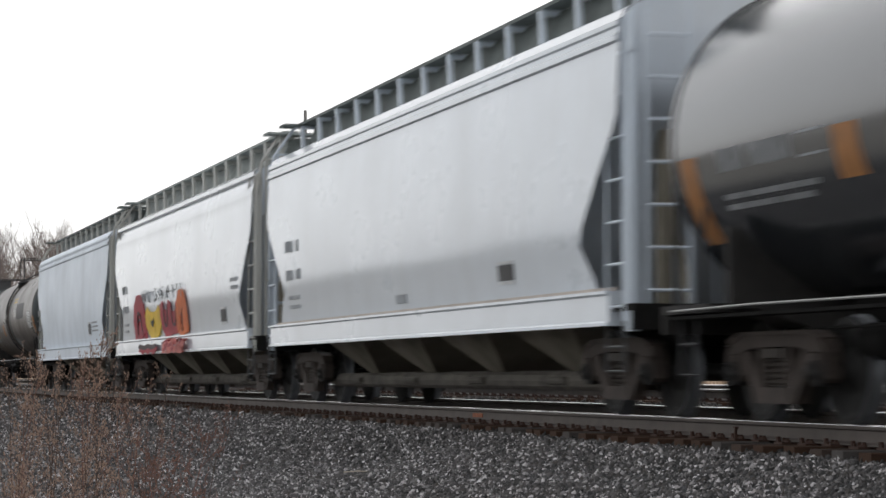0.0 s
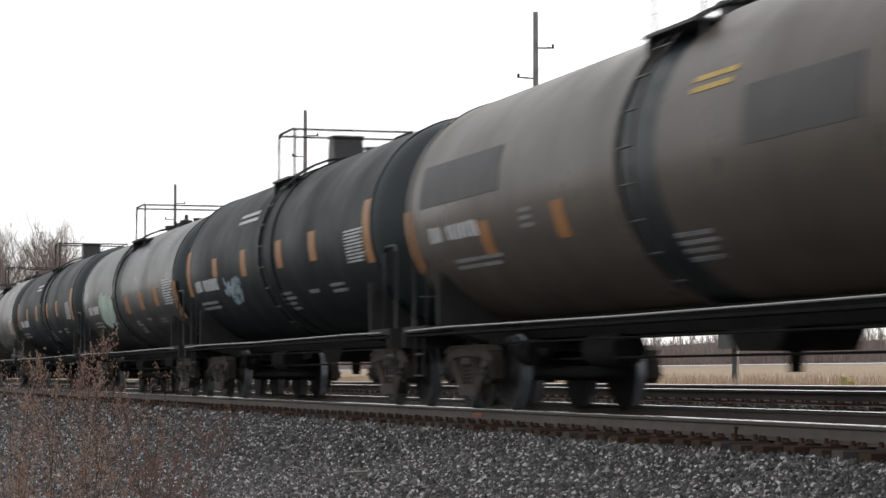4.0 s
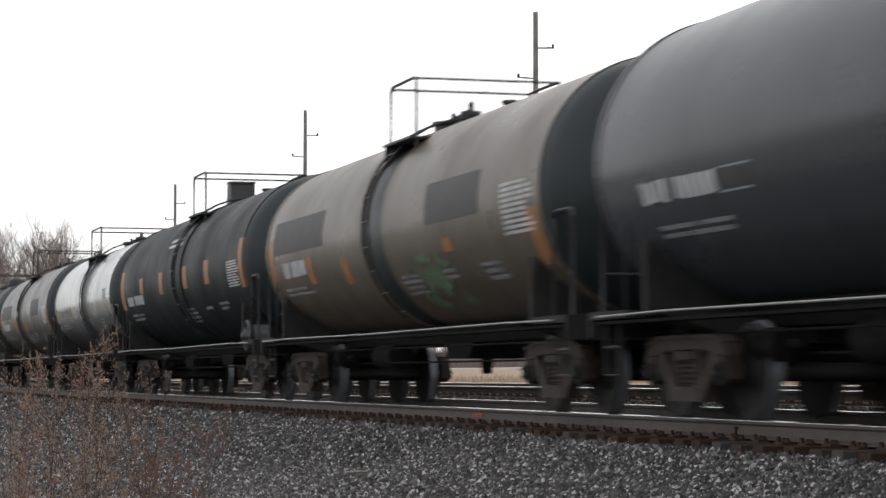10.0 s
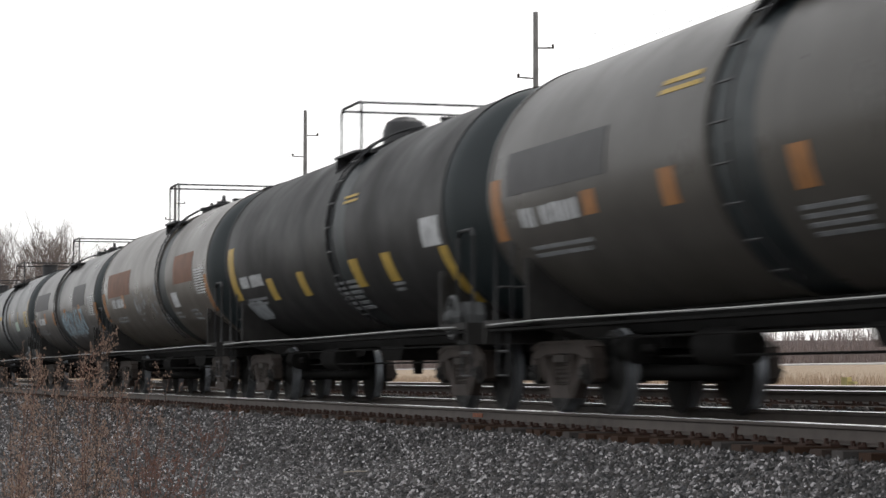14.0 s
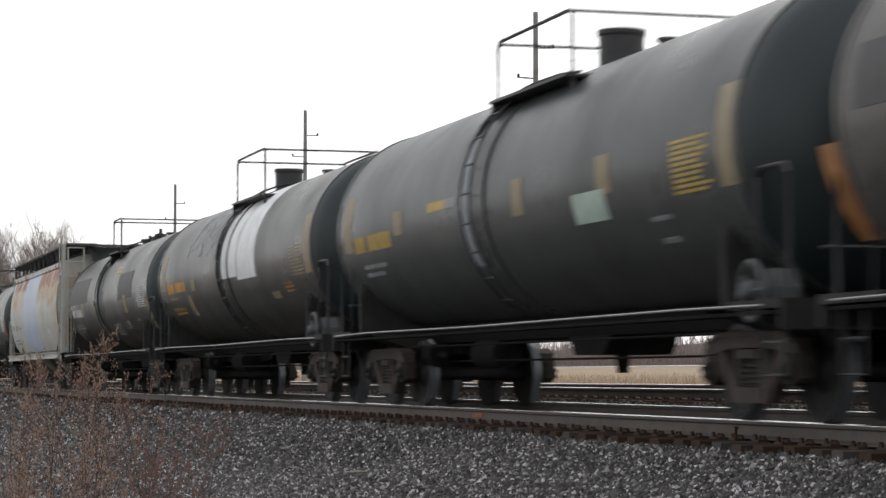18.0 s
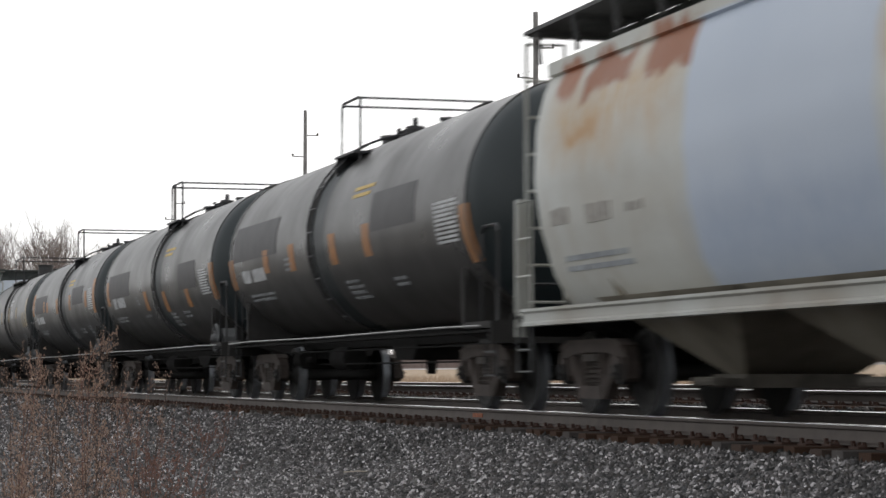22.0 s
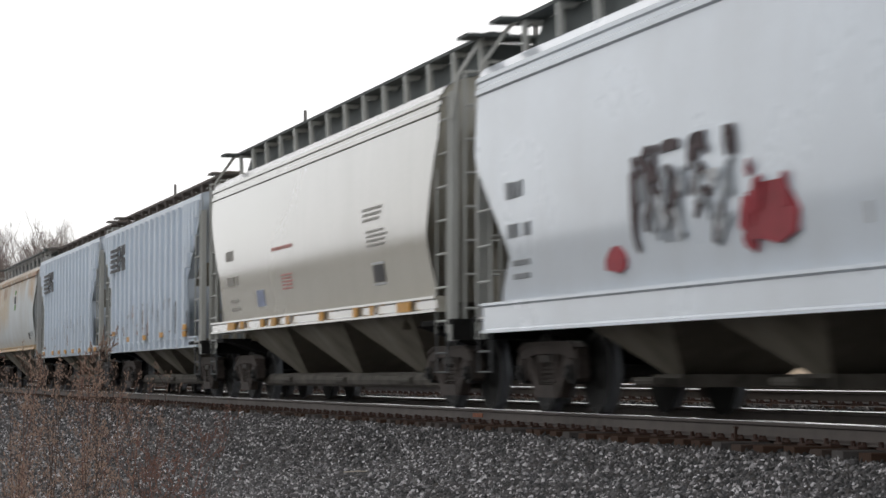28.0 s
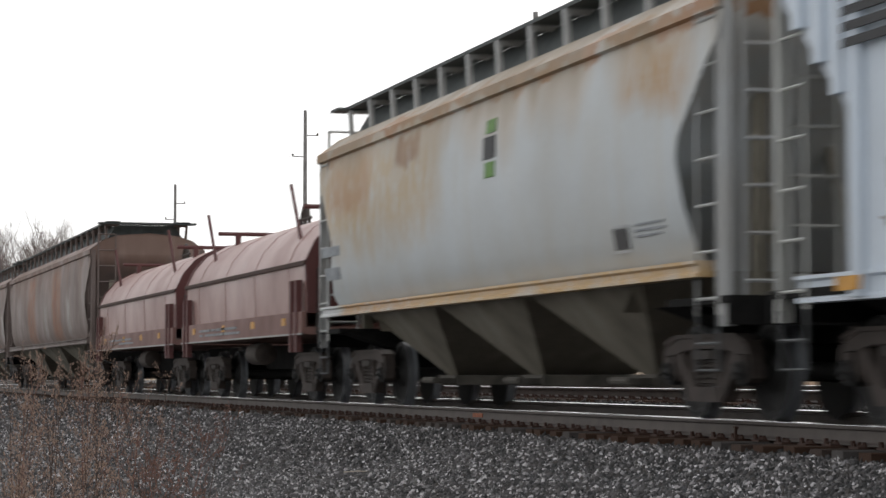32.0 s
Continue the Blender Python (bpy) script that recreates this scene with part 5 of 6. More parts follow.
        s.update(label="charcoal tank wagon with yellow slanted reflectors", dome="round",
                 sheets=lettering(seed, name=(-6.61, -4.67, 1.98, 2.20), cap=(-6.6, -4.9, 1.68, 1.84), texts=((0.37, 1.83, 1.42, 1.87), (3.6, 4.2, 1.6, 1.75)), data=None) + squares(YELLOW, ((-4.4, 1.72, 2.08), (-1.95, 1.71, 2.09), (1.72, 1.72, 2.12), (3.62, 1.73, 2.12)), 0.48) + end_sheets(YELLOW, ((-7.45, 1.80, 2.74), (6.55, 1.35, 2.06)), 0.5)
                 + [("white_placard", WHITE_MARK, [(5.9, 6.75, 2.08, 2.45)], ""), ("top_mark", YELLOW, rows_of_bars(1.5, 2.4, 2.95, 3.10, 2, 0, 5, 0.5), ""), ("scrawl", GREYTEXT, ragged(-7.0, -5.4, 1.45, 1.75, 10, 2), "grey rolled-on block")])
    elif n == "T6":
        s.update(label="blue-grey tank wagon with a black spill band", sheets=lettering(seed, name=(-6.8, -4.9, 2.05, 2.27), cap=(-6.65, -4.75, 1.73, 1.88), texts=((0.6, 1.7, 1.48, 1.73), (2.08, 2.63, 1.72, 1.79), (3.39, 4.0, 1.72, 1.79), (4.48, 5.21, 1.54, 1.78)), data=(5.75, 7.05, 2.03, 2.54)) + top_mark(YELLOW, 1.33, 1.85, 2.72, 2.88, seed) + [("mark_edge", GREYTEXT, [(-4.85, -4.15, 2.25, 2.27), (-4.9, -4.2, 2.04, 2.06)], ""), ("mark_field", DARK_PATCH, [(-4.85, -4.18, 2.08, 2.23)], "dark overpainted field")])
    elif n == "T9":
        s.update(label="shiny grey tank wagon with a dark spill band", sheets=lettering(seed, FADED_MARK, name=(-5.3, -3.3, 2.10, 2.32), cap=(-5.2, -3.6, 1.80, 1.96), texts=((0.94, 1.39, 1.80, 2.00), (2.99, 3.64, 1.73, 1.97)), data=(4.2, 5.05, 1.98, 2.23))
                 + [("notice_line", FADED_MARK, rows_of_bars(4.1, 4.95, 2.42, 2.7, 4, 1, 7, 0.5), "")] + end_sheets(TAN_MARK, ((-6.1, 1.80, 2.4), (5.4, 1.65, 2.23))) + squares(TAN_MARK, ((-3.1, 1.97, 2.38), (-0.89, 2.00, 2.23)), 0.4))
    elif n == "T12":
        s.update(label="warm grey tank wagon with brown overpainted panels", sheets=lettering(seed, name=(-6.3, -4.3, 2.08, 2.30), cap=(-6.3, -4.3, 1.74, 1.9)) + panels((-6.9, -3.2, 2.36, 2.94), (3.2, 5.5, 2.34, 2.93), mat=BROWN_PATCH) + squares(ORANGE, ((-4.6, 2.06, 2.38),), 0.36) + end_sheets(ORANGE, ((-7.9, 1.8, 2.5), (6.8, 1.7, 2.4)), 0.4)
                 + [("white_placard", WHITE_MARK, [(2.6, 3.3, 1.88, 2.18)], ""), ("scuff", GREYTEXT, flecks(-3.0, 0.6, 1.7, 2.3, 26, 11), "pale scuffs")])
    elif n == "T13":
        s.update(label="stone grey tank wagon with a pale blue scrawl", sheets=lettering(seed, name=(-6.74, -5.1, 2.03, 2.25), texts=((2.3, 3.2, 1.59, 1.76), (5.09, 5.86, 1.61, 1.83)), data=(5.66, 6.82, 2.06, 2.58)) + panels((-7.43, -3.84, 2.48, 3.0), (2.37, 4.95, 2.36, 2.95)) + squares(ORANGE, ((-5.08, 2.06, 2.37), (-2.86, 1.97, 2.36), (0.15, 2.03, 2.38), (3.48, 1.98, 2.41)), 0.38)
                 + end_sheets(ORANGE, ((-8.1, 1.5, 2.26), (6.83, 1.66, 2.37)), 0.4), strokes=[("scrawl", BLUE_INK, wild(-0.6, 4.4, 1.66, 2.24, 44, 9, 0.55), 0.11, "pale blue sprayed scrawl"), ("scrawl", GREYTEXT, wild(0.0, 4.6, 1.55, 1.9, 18, 19, 0.45), 0.08, "grey sprayed scrawl")])
    elif n == "T5":
        s.update(label="dusty grey tank wagon with green sprayed scrawls", strokes=[("scrawl", FOLIO, wild(3.5, 4.8, 1.28, 1.86, 22, 7, 0.5), 0.12, "green sprayed scrawl"), ("scrawl", GREYTEXT, wild(-3.7, -3.0, 1.57, 1.89, 8, 6, 0.4), 0.07, "")],
                 sheets=lettering(seed, name=(-7.03, -5.05, 2.08, 2.30), cap=(-7.0, -4.9, 1.77, 1.93), texts=((0.51, 1.36, 1.59, 1.80), (2.8, 3.53, 1.63, 1.82), (4.84, 5.48, 1.75, 1.82)), data=(5.67, 6.83, 1.92, 2.44)) + squares(ORANGE, ((-4.84, 1.78, 2.18),), 0.46) + end_sheets(ORANGE, ((-8.1, 1.70, 2.39), (6.86, 1.65, 2.38)), 0.5) + top_mark(YELLOW, 0.85, 1.9, 3.05, 3.25, seed))
    elif n == "T7":
        s.update(label="tan-grey tank wagon with dark overpainted panels", strokes=[("scrawl", FOLIO, wild(1.0, 2.95, 1.36, 1.96, 20, 17, 0.5), 0.11, "yellow-green sprayed scrawl")], sheets=lettering(seed, name=(-6.6, -4.95, 2.02, 2.28), data=(5.66, 6.9, 2.04, 2.66)) + panels((-7.25, -3.62, 2.42, 2.97), (2.34, 4.72, 2.36, 2.89)) + end_sheets(ORANGE, ((-7.6, 1.93, 2.68), (6.55, 1.66, 2.3)), 0.38)
                 + squares(ORANGE, ((-4.85, 1.87, 2.29), (-2.55, 1.79, 2.16), (3.0, 1.98, 2.15)), 0.38))
    else:
        lab = {"T1": "brown-grey tank wagon with dusty sides", "T10": "beige-grey tank wagon with dark overpainted panels", "T16": "umber-grey tank wagon with dark overpainted panels"}.get(n, "brown-black tank wagon with dark panels and orange squares")
        rear = {"T1": (-8.0, -4.6, 2.56, 3.10), "T10": (-7.4, -4.1, 2.45, 2.94), "T16": (-7.75, -3.7, 2.42, 3.10), "T17": (-7.7, -3.95, 2.46, 3.08), "T18": (-7.24, -3.8, 2.33, 2.90), "T19": (-7.36, -4.08, 2.39, 2.92)}[n]
        front = {"T1": (2.6, 4.9, 2.40, 2.92), "T10": (2.58, 4.76, 2.39, 2.92), "T16": (2.24, 4.61, 2.30, 2.94), "T17": (2.55, 4.89, 2.43, 2.98), "T18": (3.24, 5.33, 2.20, 2.74), "T19": (2.39, 4.78, 2.42, 2.90)}[n]
        spots = {"T1": ((-5.52, 1.84, 2.25), (-2.75, 1.9, 2.3)), "T10": ((-4.9, 2.08, 2.33), (-2.66, 2.02, 2.37), (0.3, 1.95, 2.32)), "T16": ((-4.94, 2.05, 2.41), (-2.75, 2.1, 2.42), (3.1, 1.97, 2.39)), "T17": ((-5.05, 2.17, 2.56), (-2.99, 2.12, 2.55), (-0.08, 2.09, 2.55), (2.02, 2.11, 2.57)),
                 "T18": ((-1.63, 1.91, 2.33), (0.95, 1.82, 2.25), (3.82, 1.84, 2.21)), "T19": ((-4.95, 2.41, 2.74), (-4.08, 2.38, 2.69), (-1.49, 2.28, 2.72), (1.64, 2.31, 2.73), (5.21, 2.29, 2.72))}[n]
        tips = {"T1": ((-8.75, 1.77, 2.57), (7.6, 1.7, 2.4)), "T10": ((-8.02, 1.97, 2.67), (7.1, 1.8, 2.5)), "T16": ((-7.9, 1.8, 2.4), (6.6, 1.6, 2.2)), "T17": ((-8.13, 1.99, 2.53), (7.0, 1.8, 2.5)), "T18": ((-7.57, 2.17, 2.76), (6.9, 1.9, 2.6)), "T19": ((-8.0, 2.36, 3.04), (6.85, 2.10, 2.99))}[n]
        name = {"T1": (-7.66, -5.5, 2.09, 2.30), "T18": (-6.57, -4.69, 2.07, 2.33)}.get(n, (-7.02, -5.05, 2.06, 2.29))
        data = {"T16": (5.34, 6.55, 2.04, 2.56), "T19": (5.80, 6.9, 2.22, 2.79), "T1": (6.0, 7.2, 2.05, 2.57), "T18": (5.73, 6.75, 2.03, 2.54)}.get(n, (5.84, 6.98, 2.08, 2.63))
        texts = {"T16": ((0.23, 1.35, 1.47, 1.78), (2.39, 3.17, 1.61, 1.80), (4.5, 4.99, 1.75, 1.81)), "T17": ((0.26, 1.28, 1.56, 1.87), (-3.37, -2.87, 2.14, 2.39), (3.0, 3.8, 1.66, 1.82)), "T18": ((-2.86, -2.47, 2.07, 2.30), (-2.28, -1.49, 1.78, 1.85), (1.07, 1.86, 1.51, 1.82), (2.74, 3.55, 1.65, 1.82)),
                 "T19": ((0.53, 1.41, 1.52, 1.80), (2.6, 3.5, 1.63, 1.81), (4.43, 5.08, 1.52, 1.84)), "T10": ((0.18, 1.53, 1.57, 1.86), (2.08, 3.04, 1.66, 1.87), (4.4, 5.0, 1.6, 1.8))}.get(n, ((-3.92, -3.37, 2.08, 2.34), (0.4, 1.4, 1.5, 1.8)))
        mat = TAN_MARK if n == "T16" else ORANGE
        s.update(label=lab, sheets=lettering(seed, name=name, data=data, texts=texts) + panels(rear, front) + squares(mat, spots, 0.4) + end_sheets(mat, tips, 0.38) + (top_mark(YELLOW, -2.76, -1.62, 3.08, 3.27, seed) if n == "T10" else top_mark(YELLOW, 1.27, 2.48, 2.99, 3.2, seed)))
    return s


def rounded(x0, x1, z0, z1, k=10, dent=0.0):
    cx, cz, rx, rz = (x0 + x1) / 2, (z0 + z1) / 2, (x1 - x0) / 2, (z1 - z0) / 2
    out = []
    for i in range(k):
        a = 2 * math.pi * i / k
        c, s_ = math.cos(a), math.sin(a)
        m = 1.0 / max(abs(c), abs(s_)) ** 0.6 * (1 - (dent if i % 3 == 1 else 0))
        out.append((cx + rx * c * m, cz + rz * s_ * m))
    return out


def emblem(x0, z0):
    """A black emblem: bars beside two heavy blocks."""
    bars = [(x0, x0 + 1.05, z0 + 0.125 * k, z0 + 0.125 * k + 0.07) for k in range(5)]
    return [("emblem_bar", BLACK_INK, [b], "") for b in bars] + [("emblem_block", BLACK_INK, [(x0 + 1.15, x0 + 1.32, z0, z0 + 0.60), (x0 + 1.32, x0 + 1.7, z0 + 0.5, z0 + 0.60), (x0 + 1.32, x0 + 1.7, z0 + 0.24, z0 + 0.36), (x0 + 1.32, x0 + 1.7, z0, z0 + 0.10), (x0 + 1.6, x0 + 1.75, z0 + 0.08, z0 + 0.54)], "black emblem block"), ("emblem_block", BLACK_INK, [(x0 + 1.85, x0 + 2.5, z0 + 0.36, z0 + 0.60), (x0 + 1.95, x0 + 2.5, z0, z0 + 0.30), (x0 + 1.85, x0 + 2.1, z0 + 0.2, z0 + 0.45)], "black emblem block")]


def hopper_text(x, z, w, mat=GREYTEXT, seed=1):
    return [("reporting_mark", mat, char_bars(x, x + w, z, z + 0.2, 5, seed), "grey lettering, unreadable"), ("number_line", mat, char_bars(x, x + w * 1.1, z - 0.45, z - 0.27, 6, seed + 1), ""),
            ("capacity_line", mat, rows_of_bars(x + 0.1, x + w, z - 0.9, z - 0.6, 2, 1, seed + 2, 0.4), "")]


def square_panel(x0, x1, z0, z1):
    x1, z1 = x0 + (x1 - x0) * 0.8, z0 + (z1 - z0) * 0.9
    return [("data_panel", DARK_PATCH, [(x0, x1, z0, z1)], "black panel with white edges"), ("panel_edge", WHITE_MARK, [(x0, x1, z0 - 0.04, z0 - 0.01), (x0, x1, z1 + 0.01, z1 + 0.04)], "")]


def hopper_spec(n):
    if n == "H1":
        return WHITE, dict(style="pellet", label="white covered hopper wagon with ribbed eaves", bays=4, hatch=MIDMESH, board_mat=MIDMESH, sheets=hopper_text(-7.1, 2.4, 1.0, GREYTEXT, 1) + square_panel(4.5, 5.2, 1.5, 1.7) + [("inspection_mark", GREYTEXT, [(-0.2, 0.3, 1.38, 1.5)], ""), ("rub_stripe", SCUFF, [(-8.3, 8.3, 1.24, 1.30)], "tan scuffed stripe above the sill")])
    if n == "H2":
        return WHITE, dict(style="plainroof", label="white covered hopper wagon with a red and yellow scrawl", bays=4, hatch=PALEMESH, board_mat=PALEMESH, bracket=0.08, sheets=hopper_text(-7.25, 2.35, 0.8, FADED_MARK, 4) + square_panel(5.45, 6.1, 1.44, 1.69) + [("number_line", GREYTEXT, rows_of_bars(6.6, 7.4, 2.0, 2.28, 2, 1, 3, 0.5), "")],
                           shapes=[("scrawl_ground", RED_INK, rounded(-5.25, -3.95, 1.24, 1.7, 12, 0.15), "dark red sprayed ground"), ("scrawl_ground", YELLOW_INK, rounded(-3.35, -1.85, 1.24, 1.58, 12, 0.1), "yellow sprayed ground"), ("scrawl_ground", RED_INK, rounded(-1.35, 0.15, 1.24, 1.66, 12, 0.15), "dark red sprayed ground"), ("scrawl_ground", ORANGE_INK, rounded(0.65, 1.65, 1.24, 1.7, 12, 0.1), "orange sprayed ground")],
                           strokes=[("scrawl_letter", RED_INK, [arch(-5.35, -3.85, 1.25, 2.0)], 0.55, "red sprayed letter"), ("scrawl_letter", YELLOW_INK, [arch(-3.5, -1.7, 1.88, 1.56, 0.55)], 0.56, "yellow sprayed letter"), ("scrawl_letter", YELLOW_INK, [[(-2.55, 1.3), (-2.55, 1.5), (-2.5, 1.62)]], 0.40, "yellow sprayed letter"),
                                    ("scrawl_letter", RED_INK, [arch(-1.35, -0.25, 2.0, 1.56)], 0.56, "red sprayed letter"), ("scrawl_letter", RED_INK, [arch(-0.35, 0.75, 1.95, 1.54)], 0.48, "red sprayed letter"), ("scrawl_letter", ORANGE_INK, [arch(0.75, 1.75, 1.3, 1.95)], 0.50, "orange sprayed letter"),
                                    ("scrawl_edge", DEEP_INK, [arch(-4.95, -4.25, 1.3, 1.85), arch(-1.05, -0.55, 1.95, 1.5), arch(-0.05, 0.55, 1.9, 1.5), [(1.2, 1.35), (1.25, 1.6), (1.35, 1.8)]], 0.07, "dark inner strokes"), ("scrawl_dot", BLACK_INK, [[(-2.85, 1.62), (-2.65, 1.56), (-2.45, 1.66)]], 0.12, ""),
                                    ("scrawl_drip", RED_INK, [[(-4.05 + 0.23 * k, 0.99 + 0.035 * math.sin(k * 1.9)) for k in range(12)]], 0.12, "red edge of spray on the sill"), ("scrawl_drip", DEEP_INK, [[(-4.1 + 0.23 * k, 1.07 + 0.02 * math.sin(k * 1.3)) for k in range(12)]], 0.10, "dark spray band on the sill"), ("scrawl_drip", PINK_INK, wild(-0.75, 1.95, 0.97, 1.18, 26, 4, 0.6), 0.15, "pink and orange spray over the sill"), ("scrawl_drip", RED_INK, wild(-0.65, 1.85, 0.98, 1.16, 8, 14, 0.5), 0.06, "red strokes on the sill"),
                                    ("tag", GREYTEXT, wild(-3.95, 1.65, 2.06, 2.32, 34, 6, 0.22), 0.035, "grey-black sprayed tag"), ("tag", BLACK_INK, wild(-3.75, 0.85, 2.08, 2.26, 24, 8, 0.16), 0.03, "black sprayed tag")])
    if n == "H3":
        return WHITE_OLD, dict(style="pellet", label="bluish white covered hopper wagon with dark panel", bays=4, hatch=MIDMESH, board_mat=MIDMESH, sheets=hopper_text(-7.9, 2.3, 0.8, FADED_MARK, 7) + square_panel(4.2, 4.8, 1.54, 1.85) + [("number_line", GREYTEXT, rows_of_bars(4.95, 6.1, 1.6, 1.92, 3, 1, 5, 0.4), "")])
    if n == "W1":
        return WHITE, dict(style="pellet", label="white covered hopper wagon with a black and red scrawl", bays=4, sheets=hopper_text(-8.0, 2.4, 0.8, FADED_MARK, 9) + square_panel(7.6, 8.1, 1.45, 1.7) + [("faint_tag", FAINT_INK, flecks(1.0, 7.0, 1.5, 2.2, 9, 31), "faint washed-out tags")],
                           strokes=[("scrawl", DEEP_INK, wild(-3.9, -1.2, 1.45, 2.55, 26, 13, 0.5, True), 0.11, "black sprayed scrawl"), ("scrawl", GREYTEXT, wild(-3.7, -1.4, 1.5, 2.3, 14, 14, 0.4, True), 0.10, "grey sprayed scrawl"), ("scrawl", WHITE_MARK, wild(-3.5, -1.7, 1.6, 2.2, 9, 15, 0.35, True), 0.09, "white sprayed strokes"), ("scrawl", RED_INK, wild(-1.3, -0.2, 1.45, 2.2, 7, 16, 0.3, True), 0.13, "red sprayed strokes")],
                           shapes=[("scrawl_letter", RED_INK, rounded(-4.8, -4.2, 1.42, 1.7, 10, 0.2), "red sprayed letter"), ("scrawl_letter", RED_INK, rounded(-1.25, -0.1, 1.5, 2.05, 10, 0.2), "red sprayed letter")])
    if n == "W2":
        return BEIGE, dict(style="beige", label="glossy beige covered hopper wagon with yellow sill reflectors", bays=3, sheets=hopper_text(-6.5, 2.5, 0.9, FADED_TEXT, 11) + square_panel(4.4, 5.15, 1.72, 1.98) + [("red_line", FADED_RED, rows_of_bars(-2.35, -0.55, 2.50, 2.56, 1, 3, 3, 0.9), "thin red lettering"), ("red_notice", FADED_RED, rows_of_bars(-1.75, -0.75, 1.84, 2.12, 5, 0, 4, 0.5), "red lettering"),
                           ("blue_sticker", FADED_BLUE, [(-3.95, -3.35, 1.62, 1.9)], "blue sticker"), ("data_line", FADED_TEXT, rows_of_bars(4.05, 5.15, 2.58, 2.80, 3, 1, 8, 0.5), ""), ("data_line", FADED_TEXT, rows_of_bars(4.2, 5.35, 2.22, 2.48, 4, 1, 9, 0.5), "")] +
                           [("sill_reflector", AMBER, [(x, x + w * 1.3, 1.25, 1.38)], "yellow reflector") for x, w in ((-6.1, 0.5), (-4.9, 0.2), (-3.1, 0.22), (-2.2, 0.3), (-1.0, 0.16), (1.4, 0.22), (3.6, 0.2), (4.6, 0.12), (6.1, 0.5))])
    if n in ("W3", "W4"):
        lamps = ((-4.96, 1.40), (-2.46, 1.23), (0.06, 1.23), (2.49, 1.25), (5.46, 1.22), (5.46, 1.36)) if n == "W3" else [(x, 1.07) for x in (-5.44, -3.08, -1.49, 0.11, 1.86, 3.37, 5.53, 6.6)]
        stains = [("stain", BROWN_PATCH, wild(-5.6, 5.9, 1.26, 1.60, 14, 21, 0.20, True), 0.026, "brown rust drips"), ("washed_text", STAIN, wild(-5.0, 5.4, 1.45, 2.05, 40, 23, 0.3, True), 0.045, "washed-out lettering and grime"), ("washed_text", STAIN, wild(1.0, 1.6, 2.0, 2.35, 12, 24, 0.2), 0.05, "")]
        if n == "W3":
            stains += [("stain", FADED_BROWN, wild(-2.2, 0.9, 1.4, 2.0, 16, 25, 0.35), 0.06, "faded red-brown smudges"), ("stain", DARK_PATCH, [[(4.0, 1.95), (4.02, 1.8), (4.0, 1.3)], [(4.05, 2.0), (4.06, 1.7), (4.03, 1.4)], [(5.45, 1.75), (5.5, 1.6), (5.47, 1.3)]], 0.07, "dark grime streak")]
        return WHITE_OLD, dict(style="ribbed", label="bluish white ribbed hopper wagon with a black emblem", bays=3, bracket_mat=RUSTMESH, board_mat=RUSTMESH, hatch=RUSTMESH, board_z=4.42, sheets=emblem(-5.5, 2.95) + [("sill_reflector", AMBER, [(x - 0.2, x + 0.2, z, z + 0.11)], "amber reflector") for x, z in lamps], strokes=stains)
    if n == "R1":
        return OCHRE, dict(style="round", label="pale hopper wagon with rust patches and a blue repaint", bays=3, trim=GREENISH, board=(0.5, 1.36), hatch_w=0.5, board_z=4.28, bracket=0.012, bracket_mat=MESHGREY, board_mat=MESHGREY, sheets=[("reporting_mark", FADED_TEXT, char_bars(-6.6, -6.0, 2.0, 2.2, 3, 5) + char_bars(-5.5, -4.5, 1.98, 2.18, 5, 7) + char_bars(-4.3, -3.8, 2.02, 2.12, 3, 8), "dark grey-green lettering, unreadable"), ("number_line", GREYTEXT, rows_of_bars(-6.4, -4.2, 1.52, 1.74, 2, 2, 6, 0.5), ""), ("white_placard", WHITE_MARK, [(4.05, 4.55, 1.62, 1.88)], "")])
    if n == "R2":
        return RUSTY, dict(style="flow", label="pale hopper wagon streaked with rust, with a green emblem", bays=3, trim=GREYTRIM, sill_mat=RUSTSILL, board_z=4.50, board=(0.75, 1.12), sheets=[("emblem_ring", GREEN_INK, [(0.98, 1.34, 3.24, 3.40), (0.98, 1.34, 2.72, 2.9)], "green emblem"), ("emblem_block", BLACK_INK, [(0.9, 1.35, 2.94, 3.2)], "")] + square_panel(5.2, 5.7, 1.66, 1.88) +
                           [("number_line", GREYTEXT, rows_of_bars(5.8, 6.7, 1.75, 1.92, 3, 1, 3, 0.4), ""), ("reporting_mark", GREYTEXT, rows_of_bars(-7.6, -6.4, 2.2, 2.36, 1, 2, 5, 0.9), ""), ("number_line", GREYTEXT, rows_of_bars(-7.5, -6.4, 1.85, 2.05, 1, 2, 6, 0.9), "")])
    return BROWN, dict(style="flow", label="brown weathered hopper wagon with rusty streaks", bays=3, trim=BROWNTRIM, board_z=4.50, board=(0.75, 1.12))


